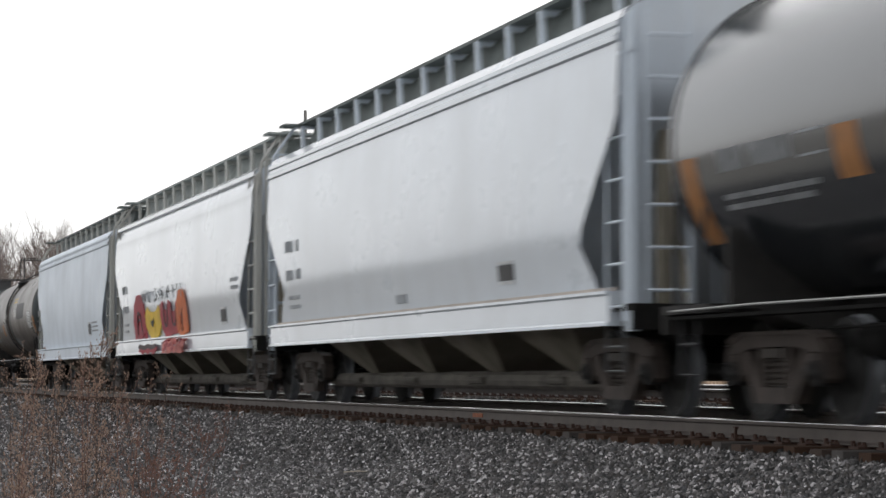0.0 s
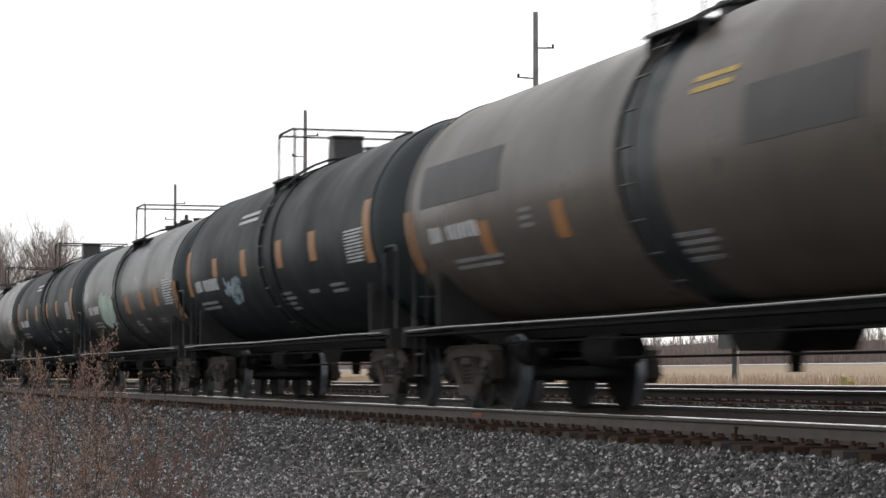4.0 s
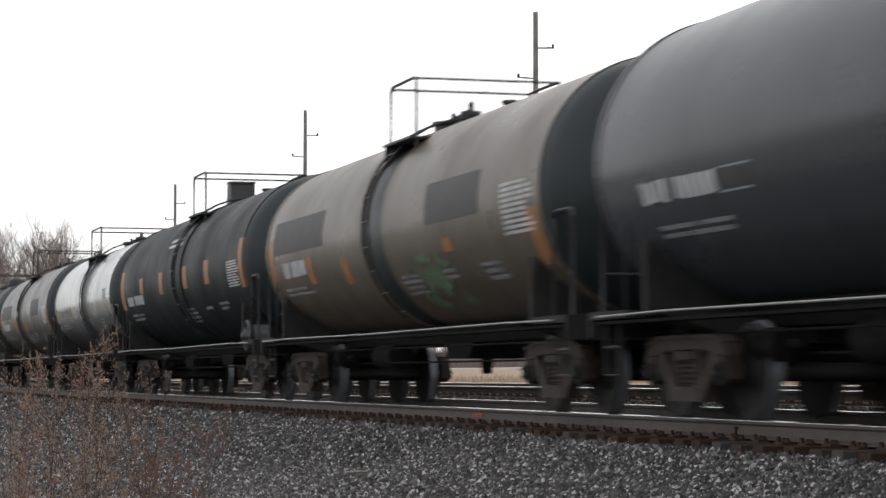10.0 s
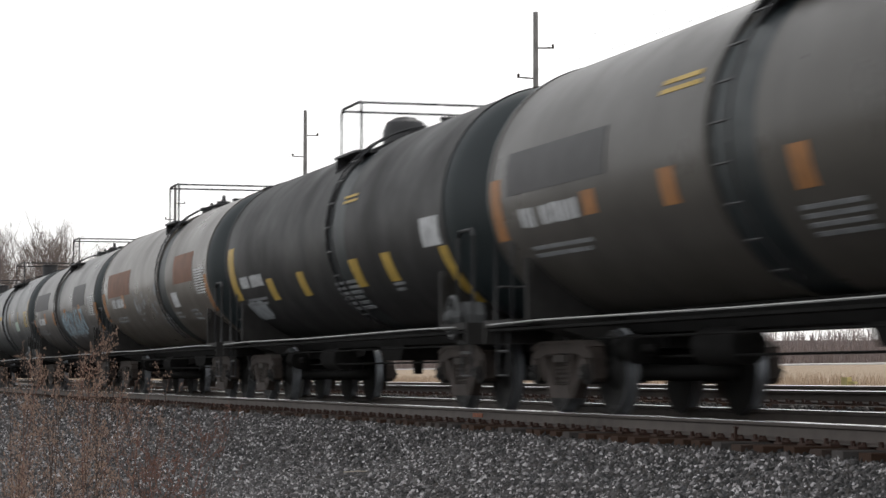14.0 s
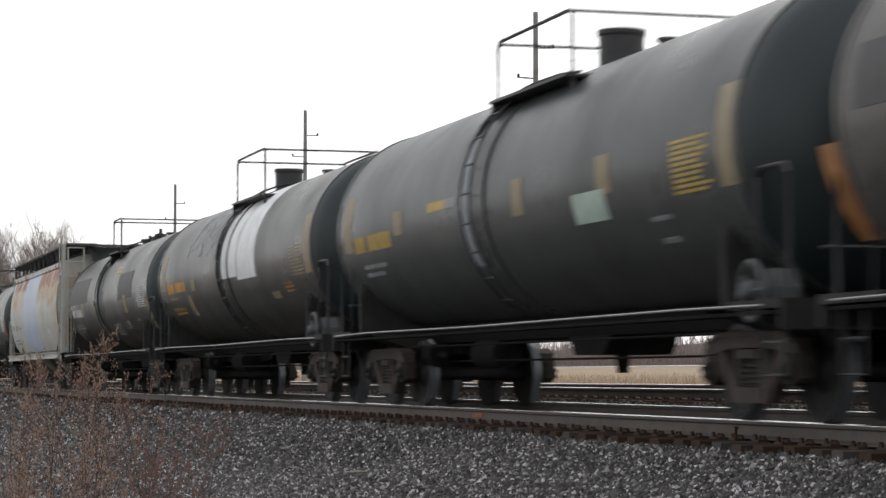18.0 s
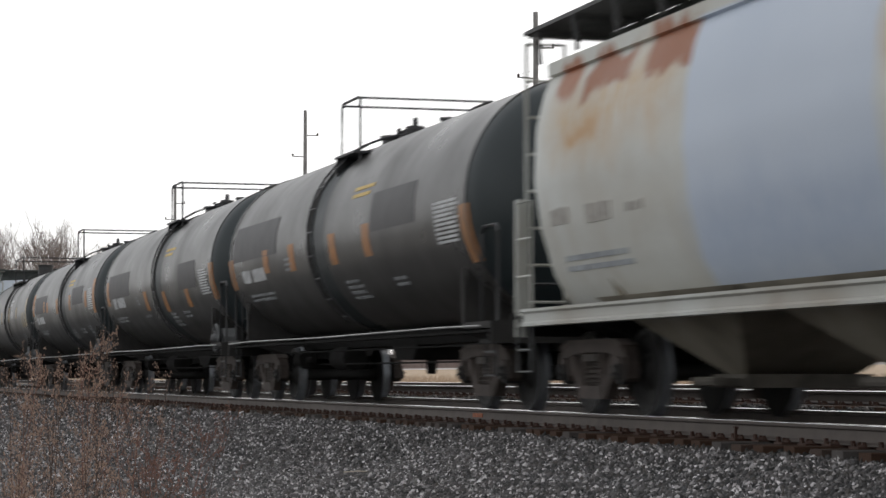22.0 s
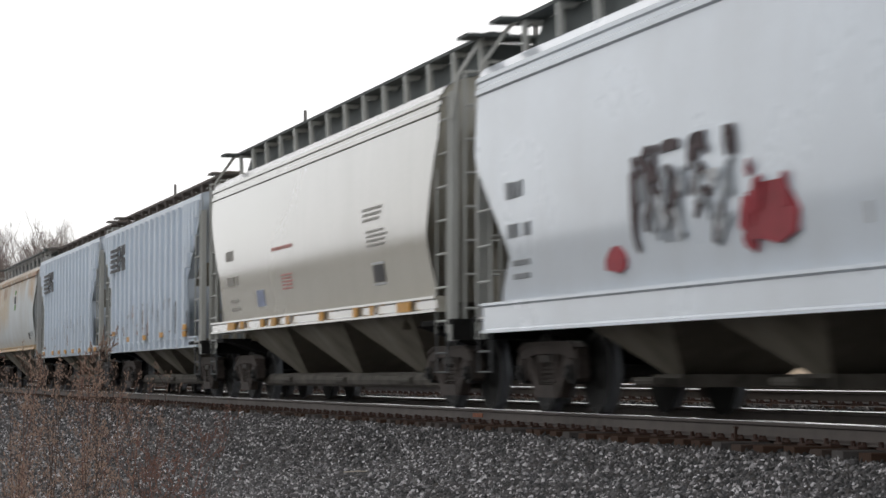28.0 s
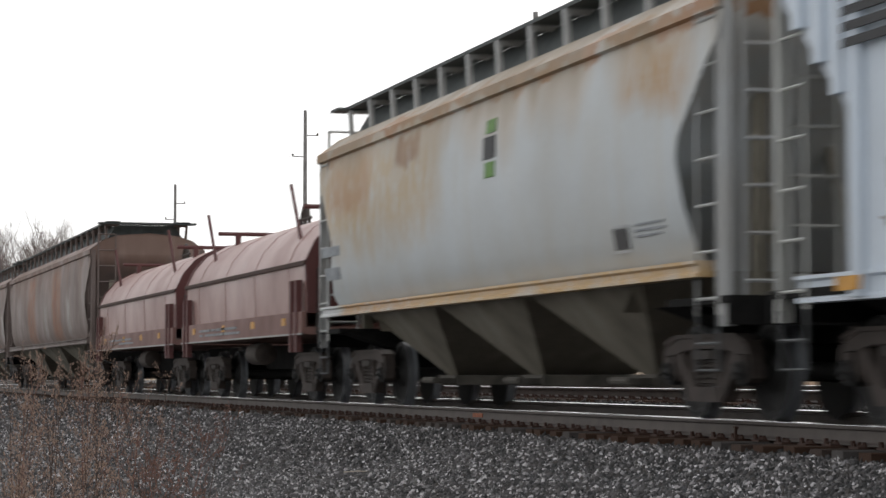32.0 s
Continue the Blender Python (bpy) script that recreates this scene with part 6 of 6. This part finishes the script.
def build_train():
    names = ["T0"] + ORDER
    for i, n in enumerate(names):
        front = GAPS[n] if n in GAPS else GAPS["H1"] + 17.8
        back = GAPS[names[i + 1]] if i + 1 < len(names) else front - 17.0
        length, mid = front - back, (front + back) / 2
        if n[0] == "T":
            tank_wagon(length, TANK.get(n, GLOSS_BLACK if n == "T0" else BLACK), dict(tank_spec(n), at=mid))
        elif n[0] == "C":
            coil_wagon(length, PINK, dict(label="coil wagon with a faded red-brown hood", at=mid, sheets=[("sill_reflector", AMBER, [(x, x + 0.30, 1.24, 1.36)], "amber reflector") for x in (-4.4, -1.2, 1.6, 4.2)] + [("lettering", FADED_MARK, rows_of_bars(-3.6, 0.8, 1.18, 1.36, 2, 3, 3, 0.5), "")]))
        else:
            body, s = hopper_spec(n)
            hopper(length, body, dict(dict(trim=WHITE_OLD if n == "H1" else ENDGREY, sill_mat=s.get("trim", body), under=SHADED_WHITE, pipe=n in ("H1", "H2", "W2", "W3", "W4")), **dict(s, at=mid)))


build_train()


# ---- beside the line: ballast stones, weeds, poles, trees and the far side ----
def stone_material(name="crushed_stone", k=1.0, tint=(1.035, 1.0, 1.02)):
    m, n, l, p = nodes_of(name)
    isl = n.new("ShaderNodeNewGeometry").outputs["Random Per Island"]
    r = n.new("ShaderNodeValToRGB")
    els = r.color_ramp.elements
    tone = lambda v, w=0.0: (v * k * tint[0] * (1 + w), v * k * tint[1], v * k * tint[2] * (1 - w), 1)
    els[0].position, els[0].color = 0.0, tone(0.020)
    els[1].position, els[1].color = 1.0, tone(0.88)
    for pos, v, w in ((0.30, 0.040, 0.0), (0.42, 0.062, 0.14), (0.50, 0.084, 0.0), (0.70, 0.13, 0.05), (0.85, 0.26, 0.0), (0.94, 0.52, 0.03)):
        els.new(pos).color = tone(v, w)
    l.new(isl, r.inputs[0])
    co = n.new("ShaderNodeTexCoord").outputs["Object"]
    l.new(mix(n, l, scaled(n, l, noise_of(n, l, co, 30, 4), 0.5), r.outputs[0], (0.03, 0.028, 0.027)), p.inputs["Base Color"])
    p.inputs["Roughness"].default_value = 0.75
    return m


ICO = bmesh.new()
bmesh.ops.create_icosphere(ICO, subdivisions=1, radius=1.0)
ICO_V = np.array([v.co[:] for v in ICO.verts])
ICO_F = np.array([[v.index for v in f.verts] for f in ICO.faces])
ICO.free()
OCT_V = np.array([(1, 0, 0), (-1, 0, 0), (0, 1, 0), (0, -1, 0), (0, 0, 1), (0, 0, -1)], float)
OCT_F = np.array([(0, 2, 4), (2, 1, 4), (1, 3, 4), (3, 0, 4), (2, 0, 5), (1, 2, 5), (3, 1, 5), (0, 3, 5)])


def stones(name, patches, material, label, seed):
    """Crushed stones strewn over stretches of the plan: (x0, x1, y0, y1, number, size, fine)."""
    rng = np.random.default_rng(seed)
    vs, fs, k = [], [], 0
    for x0, x1, y0, y1, num, size, fine in patches:
        bv, bf = (ICO_V, ICO_F) if fine else (OCT_V, OCT_F)
        x, y = rng.uniform(x0, x1, num), rng.uniform(y0, y1, num)
        z = np.interp(y, [3.0, 5.4, 6.3, 8.05, 8.3, 11.1, 12.2, 12.9, 15.8, 17.6], [-1.0, -0.95, -0.82, -0.30, -0.26, -0.26, -0.12, -0.02, -0.02, -0.22])
        s = size * rng.uniform(0.55, 1.35, (num, 1, 1)) * rng.uniform(0.45, 1.35, (num, 1, 3))
        v = bv[None] * s * rng.uniform(0.58, 1.28, (num, len(bv), 1))
        a, b = rng.uniform(0, 6.28, num), rng.uniform(-0.9, 0.9, num)
        ca, sa, cb, sb = np.cos(a)[:, None], np.sin(a)[:, None], np.cos(b)[:, None], np.sin(b)[:, None]
        vx, vy, vz = v[..., 0], v[..., 1], v[..., 2]
        vx, vz = vx * cb - vz * sb, vx * sb + vz * cb
        vx, vy = vx * ca - vy * sa, vx * sa + vy * ca
        vs.append(np.stack([vx + x[:, None], vy + y[:, None], vz + (z + size * rng.uniform(0.0, 0.55, num))[:, None]], -1).reshape(-1, 3))
        fs.append((bf[None] + (k + np.arange(num) * len(bv))[:, None, None]).reshape(-1, 3))
        k += num * len(bv)
    vs, fs = np.concatenate(vs), np.concatenate(fs)
    me = bpy.data.meshes.new(name)
    me.vertices.add(len(vs))
    me.vertices.foreach_set("co", vs.ravel())
    me.loops.add(fs.size)
    me.loops.foreach_set("vertex_index", fs.ravel().astype(np.int32))
    me.polygons.add(len(fs))
    me.polygons.foreach_set("loop_start", np.arange(0, fs.size, 3, dtype=np.int32))
    me.polygons.foreach_set("loop_total", np.full(len(fs), 3, np.int32))
    me.update(calc_edges=True)
    me.materials.append(material)
    return tagged(new(name, me), label, "gravel", kind="stuff")


STONE = stone_material()
# brown dirt and the shade by the train, both put into the stone colour
SHADED_DIRTY = stone_material("dirty_shaded_stone", 0.20, (1.08, 0.98, 0.90))
stones("ballast", [(-27, -12, 6.5, 8.18, 12000, 0.0235, True), (-27, -12, 6.5, 8.18, 15000, 0.027, False), (-46, -26, 5.4, 8.18, 30000, 0.026, False), (-48, -22, 2.6, 5.7, 16000, 0.033, False), (-31, -14, 4.4, 6.7, 9000, 0.0265, True), (-31, -14, 4.4, 6.7, 11000, 0.030, False), (-75, -45, 2.4, 8.2, 22000, 0.038, False), (-130, -75, 2.0, 8.3, 14000, 0.06, False), (-50, -12, 7.9, 8.24, 4000, 0.034, False)],
       STONE, "grey crushed stone ballast on the shoulder of the track", 5)
stones("track_ballast", [(-60, -12, 8.2, 8.75, 6500, 0.033, False), (-70, -12, 8.7, 10.9, 9000, 0.035, False), (-75, -16, 11.0, 13.2, 7000, 0.038, False), (-70, -22, 13.6, 16.4, 5000, 0.04, False)], SHADED_DIRTY, "dirty brown ballast between the rails of both tracks, darkened with painted shade", 6)


def tree(x, y, z, high, seed, bark, label):
    """A bare tree: a trunk, limbs that rise and spread, and many fine twigs."""
    rnd = random.Random(seed)
    root = tagged(new("tree"), label, "tree", "bare trees beyond the line")
    root.matrix_basis = pose(x, y, z)
    wood, twigs = Geo(), Geo()

    def grow(p, d, length, r, level):
        n = 4
        pts, rad = [p], [r]
        for i in range(n):
            d = (d + Vector((rnd.uniform(-1, 1), rnd.uniform(-1, 1), rnd.uniform(-0.2, 0.7))) * 0.17).normalized()
            p = p + d * (length / n)
            pts.append(p)
            rad.append(max(0.009, r * (1 - 0.6 * (i + 1) / n)))
        (wood if level < 2 else twigs).tube(pts, rad, 6 if level < 2 else 3)
        if level >= 4:
            return
        for k in range((8, 7, 6, 5)[level]):
            q = pts[rnd.randint(2 if level == 0 else 1, n)]
            side = Vector((rnd.uniform(-1, 1), rnd.uniform(-1, 1), rnd.uniform(0.0, 0.5))).normalized()
            ln = length * (rnd.uniform(0.62, 0.80) if level == 0 else rnd.uniform(0.40, 0.62))
            grow(q, (d * 1.0 + side * (0.62 if level == 0 else 0.85)).normalized(), ln, max(0.013, r * 0.42), level + 1)

    grow(Vector((0, 0, -0.5)), Vector((0, 0, 1)), high * 0.42, high * 0.017, 0)
    # bring the crown to its full height
    top = max(v[2] for v in twigs.v)
    for g in (wood, twigs):
        g.v = [(a * 0.95, b * 0.95, c * (high + 0.9) / top) for a, b, c in g.v]
    part("trunk", wood, bark, root)
    part("crown", twigs, bark, root, "bare grey-brown twigs")
    return root


BARK = plain("grey_bark", (0.21, 0.175, 0.16), 0.9, 0, 0.3, 2, 0)
TREES = [(-258.0, 29.0, 19.0), (-262.0, 24.8, 17.8), (-268.0, 22.4, 18.4), (-275.0, 28.9, 19.5), (-270.0, 32.3, 18.3), (-255.0, 22.8, 16.6), (-290.0, 31.8, 20.1), (-300.0, 35.2, 20.8), (-300.0, 30.0, 20.1)]
for i, (tx, ty, th) in enumerate(TREES):
    tree(tx, ty, -0.9, th, 11 + i, BARK, "bare leafless tree in the distance beyond the tracks")


def pole(x, y, z0, z1, seed, wood):
    rnd = random.Random(seed)
    p = tagged(new("utility_pole"), "old grey wooden telegraph pole with iron brackets", "pole", "poles along the line")
    p.matrix_basis = pose(x, y, z0, 0, 0, 0)
    h = z1 - z0
    part("shaft", Geo().tube([(0, 0, -0.5), (0, 0, h * 0.5), (0, 0, h)], [0.105, 0.088, 0.068], 12), wood, p)
    for s, d in ((1, 1.0), (-1, 1.85)):
        part("bracket", Geo().tube([(0, 0, h - d), (0, s * 0.52, h - d + 0.02)], 0.022, 6).tube([(0, s * 0.50, h - d), (0, s * 0.50, h - d + 0.12)], 0.035, 6), IRON, p, "iron bracket with an insulator")
    return p


POLE = plain("weathered_pole_wood", (0.25, 0.245, 0.24), 0.9, 0, 0.3, 3, 0.2)
POLES = [(-32.0, 10.6), (-61.3, 10.46), (-90.7, 10.95), (-122.3, 10.5), (-153.0, 8.6)]
for i, (x, z) in enumerate(POLES):
    pole(x, 20.0, -0.7, z, i, POLE)
SPANS = [(-2.7, 10.6)] + POLES
for (xa, za), (xb, zb) in zip(SPANS, POLES):
    for s, d in ((1, 0.9), (-1, 1.75)):
        pts = [(xa + (xb - xa) * k / 10, 20 + s * 0.5, za - d + (zb - za) * k / 10 - 0.45 * 4 * (k / 10) * (1 - k / 10)) for k in range(11)]
        thing("wire", Geo().tube(pts, 0.0035, 4), IRON, "thin wire strung between the telegraph poles", "wire", "wires along the line")


def reeds(name, x0, x1, y0, y1, num, high, seed, material, label):
    """Dry grass: narrow bent blades."""
    rng = random.Random(seed)
    g = Geo()
    for _ in range(num):
        x, y = rng.uniform(x0, x1), rng.uniform(y0, y1)
        z, h, w = ground_z(y) - 0.05, high * rng.uniform(0.5, 1.15), rng.uniform(0.008, 0.02)
        dx, dy, a = rng.uniform(-0.3, 0.3) * h, rng.uniform(-0.3, 0.3) * h, rng.uniform(0, 3.14)
        c, s = w * math.cos(a), w * math.sin(a)
        g.add([(x - c, y - s, z), (x + c, y + s, z), (x + dx * 0.4 + c * 0.7, y + dy * 0.4 + s * 0.7, z + h * 0.6), (x + dx * 0.4 - c * 0.7, y + dy * 0.4 - s * 0.7, z + h * 0.6), (x + dx, y + dy, z + h)],
              [(0, 1, 2, 3), (3, 2, 4)])
    me = bpy.data.meshes.new(name)
    me.from_pydata(g.v, [], g.f)
    me.materials.append(material)
    return tagged(new(name, me), label, "grass", kind="stuff")


DRY = plain("dry_grass_blades", (0.50, 0.385, 0.28), 0.9, 0, 0.2, 0.5, 0)
reeds("dry_grass", -130, -26, 18.2, 27, 30000, 0.56, 3, DRY, "tall tan dry grass beyond the second track")

# a pale road, a fence of posts and far woods
thing("road", Geo().add([(x, y, ground_z(y) + dz) for x in (-420, -20) for y in (38.5, 45.5) for dz in (-0.1, 0.04)], [(0, 1, 3, 2), (4, 6, 7, 5), (0, 4, 5, 1), (2, 3, 7, 6), (0, 2, 6, 4), (1, 5, 7, 3)]), plain("pale_gravel_road", (0.55, 0.53, 0.51), 0.9, 0, 0.2, 1.5, 0.1), "pale gravel road beyond the grass", "road", kind="structure")
POST = plain("white_post", (0.42, 0.38, 0.34), 0.7, 0, 0.2, 4, 0)
for x, top in ((-72.8, 1.13), (-56.7, 1.44), (-44.0, 1.2), (-92.0, 1.2)):
    p = thing("marker_post", Geo().lathe([(-1.6, 0.03), (-0.05, 0.03), (0.0, 0.015)], 10, "z"), POST, "slim white marker post in the dry grass", "post", "marker posts", at=pose(x, 24.0, top))
thing("relay_cabinet", Geo().box(-0.45, 0.45, -0.3, 0.3, 1.2, 1.74).box(-0.5, 0.5, -0.34, 0.34, 1.74, 1.78).box(-0.05, 0.05, -0.05, 0.05, -0.3, 1.2), plain("dark_grey_cabinet", (0.06, 0.065, 0.07), 0.6, 0, 0.2, 3, 0), "dark grey relay cabinet on a post beside the line", "cabinet", at=pose(-61.7, 26.0, 0.0))
thing("flag_marker", Geo().box(-0.02, 0.02, -0.02, 0.02, -0.1, 0.42).box(-0.14, 0.10, -0.04, 0.04, 0.42, 0.56).box(0.08, 0.34, -0.03, 0.03, 0.45, 0.49), plain("pale_yellow_marker", (0.62, 0.52, 0.22), 0.6, 0, 0.2, 6, 0), "pale yellow marker on a short stake beside the second track", "marker", at=pose(-35.6, 17.0, -0.16))


def far_woods(name, y, x0, x1, num, high, seed, material, label):
    rng = random.Random(seed)
    g = Geo()
    for _ in range(num):
        x, yy, h = rng.uniform(x0, x1), y + rng.uniform(0, 22), high * rng.uniform(0.5, 1.1)
        r = 0.09 + 0.05 * rng.random()
        g.tube([(x, yy, -1.2), (x + rng.uniform(-0.3, 0.3), yy, h * 0.5), (x + rng.uniform(-0.8, 0.8), yy, h)], [r, r * 0.7, 0.03], 3)
        for _b in range(9):
            z = h * rng.uniform(0.15, 0.9)
            dx, dz = rng.uniform(-1.6, 1.6), rng.uniform(0.5, 1.8)
            g.tube([(x, yy, z), (x + dx, yy + rng.uniform(-1, 1), z + dz)], [0.06, 0.025], 3)
    me = bpy.data.meshes.new(name)
    me.from_pydata(g.v, [], g.f)
    me.materials.append(material)
    return tagged(new(name, me), label, "woods", kind="stuff")


HAZE = plain("hazy_grey_twigs", (0.27, 0.225, 0.215), 0.95, 0, 0.25, 0.5, 0)
far_woods("far_woods", 150, -620, -120, 3400, 7.9, 4, HAZE, "hazy grey leafless woods on the horizon")
# the low wooded bank that closes the view behind the woods
bank = Geo()
pts = [(-900 + 20 * k, 6.9 + 1.2 * noise.noise((k * 0.31, 2, 0))) for k in range(45)]
bank.prism([(-900, -2.0)] + pts + [(-20, -2.0)], 176, 180)
thing("backdrop_woods", bank, plain("distant_wood_haze", (0.24, 0.205, 0.20), 0.95, 0, 0.3, 0.4, 0), "distant hazy line of bare woods", "woods", kind="structure", smooth=0)
# low trees behind the camera, which shiny paint mirrors
hedge = Geo()
pts = []
for k in range(260):
    x = -620 + 3.2 * k
    tall = 3.4 + max(0.0, -x - 100) * 0.008
    pts.append((x, max(1.5, tall * (0.86 + 0.34 * noise.noise((k * 0.07, 7, 0)) + 0.22 * noise.noise((k * 0.29, 3, 0)) + 0.16 * noise.noise((k * 0.83, 5, 0))))))
hedge.prism([(-620, -2.0)] + pts + [(pts[-1][0], -2.0)], -64, -60)
thing("backdrop_hedge", hedge, plain("bare_tree_line", (0.23, 0.21, 0.18), 0.95, 0, 0.4, 0.3, 0), "dark line of bare trees behind the viewpoint", "woods", kind="structure", smooth=0)


def weed(x, y, high, seed, stem_mat, seed_mat, lean, plume):
    """A dead weed: a woody stem, rising side stems, and seed heads on them."""
    rnd = random.Random(seed)
    root = tagged(new("dry_weed"), "dead brown weed with dry seed heads beside the gravel", "weed", "dead weeds")
    z = -1.0
    root.matrix_basis = pose(x, y, z)
    st, sd = Geo(), Geo()
    pts = [(lean[0] * (k / 6) ** 1.5 + rnd.uniform(-0.01, 0.01), lean[1] * (k / 6) ** 1.5 + rnd.uniform(-0.01, 0.01), high * k / 6) for k in range(7)]
    st.tube(pts, [0.0042, 0.004, 0.0036, 0.003, 0.0024, 0.0018, 0.0012], 5)

    def head(p, d, length, n):
        for _ in range(n):
            f = rnd.random()
            q = Vector(p) + d * length * f + Vector((rnd.gauss(0, 1), rnd.gauss(0, 1), rnd.gauss(0, 1))) * 0.010 * (1.3 - f)
            s = rnd.uniform(0.0018, 0.0046)
            sd.add([tuple(q + Vector(o) * s) for o in ((1, 0, -0.4), (-0.6, 0.8, -0.4), (-0.6, -0.8, -0.4), (0, 0, 2.2))], [(0, 1, 3), (1, 2, 3), (2, 0, 3), (0, 2, 1)])

    for k in range(plume):
        f = rnd.uniform(0.42, 0.98)
        i = min(5, int(f * 6))
        a = Vector(pts[i]).lerp(Vector(pts[i + 1]), f * 6 - i)
        ang = rnd.uniform(0, 6.28)
        out = Vector((math.cos(ang), math.sin(ang), 0))
        ln = rnd.uniform(0.10, 0.38) * (1.35 - f)
        b = a + out * ln * 0.50 + Vector((0, 0, ln * 0.55))
        c = b + out * ln * 0.22 + Vector((0, 0, ln * 0.6))
        st.tube([tuple(a), tuple(b), tuple(c)], [0.0014, 0.0011, 0.0007], 3)
        head(b, c - b, 1.1, 14)
        for _ in range(2):
            g = rnd.uniform(0.3, 1.0)
            e = a.lerp(b, g)
            e2 = e + Vector((rnd.uniform(-1, 1), rnd.uniform(-1, 1), rnd.uniform(0.3, 1.2))) * ln * 0.24
            st.tube([tuple(e), tuple(e2)], [0.0009, 0.0006], 3)
            head(e.lerp(e2, 0.4), e2 - e, 0.7, 6)
    head(pts[-2], Vector(pts[-1]) - Vector(pts[-2]), 1.1, 30)
    part("stem", st, stem_mat, root)
    tagged(part("seed_head", sd, seed_mat, root, "buff dry seed heads", smooth=0), kind="stuff")
    return root


STEM = plain("dead_stem", (0.075, 0.048, 0.038), 0.9, 0, 0.3, 20, 0)
SEED = plain("dry_seed_fluff", (0.30, 0.20, 0.15), 0.95, 0, 0.35, 30, 0)
REDSTEM = plain("reddish_dead_stem", (0.17, 0.085, 0.062), 0.9, 0, 0.3, 20, 0)
WEEDS = [(130, 10.6, 1.58, 20), (112, 10.9, 1.50, 16), (160, 10.4, 1.50, 16), (186, 10.8, 1.46, 14), (95, 11.2, 1.48, 12), (148, 11.6, 1.54, 16), (20, 10.5, 1.48, 14), (45, 11.0, 1.46, 12), (-12, 10.3, 1.50, 12), (230, 11.0, 1.42, 7),
         (70, 9.6, 1.34, 12), (205, 9.7, 1.26, 8), (290, 10.0, 1.30, 10), (322, 10.2, 1.24, 8), (268, 9.3, 1.18, 7), (120, 9.0, 1.22, 10), (10, 9.0, 1.25, 10), (345, 9.8, 1.1, 5), (165, 9.2, 1.15, 8),
         (5, 8.4, 1.05, 10), (55, 8.6, 1.0, 10), (100, 8.3, 0.98, 9), (145, 8.7, 1.02, 10), (190, 8.5, 0.95, 8), (240, 9.0, 1.10, 10), (260, 10.2, 1.25, 9), (310, 9.4, 1.12, 10), (335, 10.6, 1.22, 7), (300, 8.6, 0.95, 7), (30, 9.6, 1.28, 12), (85, 10.1, 1.36, 12), (175, 11.2, 1.44, 12), (215, 10.4, 1.30, 9), (380, 9.6, 0.95, 5)]
for i, (px_, dist, high, plume) in enumerate(WEEDS):
    ang = math.atan((px_ - 784) / 4163.0)
    yaw = radians(90 + 74.2) - ang
    weed(dist * math.cos(yaw), dist * math.sin(yaw), high, 40 + i, REDSTEM if i % 3 == 2 else STEM, SEED if px_ < 240 else REDSTEM, (random.uniform(-0.28, 0.28), random.uniform(-0.2, 0.2)), plume)

PAINTSPOT = plain("rust_orange_spot", (0.30, 0.085, 0.03), 0.7, 0, 0.5, 12, 0)
# small things on the ballast and the rail
thing("fallen_stick", Geo().tube([(-0.22, 0, 0), (-0.05, 0.03, 0.012), (0.2, 0.02, 0.0)], [0.008, 0.010, 0.006], 6), plain("bleached_stick", (0.42, 0.37, 0.31), 0.8, 0, 0.2, 20, 0), "bleached stick lying on the ballast", "stick", at=pose(-26.6, 6.55, -0.70, 0, 0, 62))
thing("old_spike", Geo().box(-0.012, 0.012, -0.012, 0.012, -0.16, 0.05).box(-0.022, 0.022, -0.018, 0.018, 0.05, 0.07), PLATE, "rusty spike standing upright beside the rail", "spike", at=pose(-20.2, 8.52, -0.12, 0, 8, 0))
tagged(part("paint_mark", Geo().box(-0.22, 0.22, -0.004, 0.004, -0.115, -0.065), PAINTSPOT, near_track, "faded orange paint mark on the rail web", pose(-29.2, LINE - 0.7525 - 0.018, 0)), "faded orange paint mark on the rail web")



def motions():
    for w, at in WAGONS:
        walk(w, [(float(t), pose(at + run(t), LINE, 0)) for t in range(33)])
    place = dict((w, at) for w, at in WAGONS)
    for ob, wagon, ax, bx in SPIN:
        x0 = place[wagon] + bx
        times = [k / FPS for k in range(0, 32 * FPS + 1) if -40 < x0 + run(k / FPS) < -8]
        turn = lambda t: math.degrees(run(t) / 0.457) % 360
        if not times:
            continue
        rows = [(t, pose(ax, 0, 0.457, 0, turn(t), 0)) for t in times]
        if times[0] > 0:
            rows.insert(0, (0.0, rows[0][1]))
        if times[-1] < 32:
            rows.append((32.0, rows[-1][1]))
        walk(ob, rows)


motions()
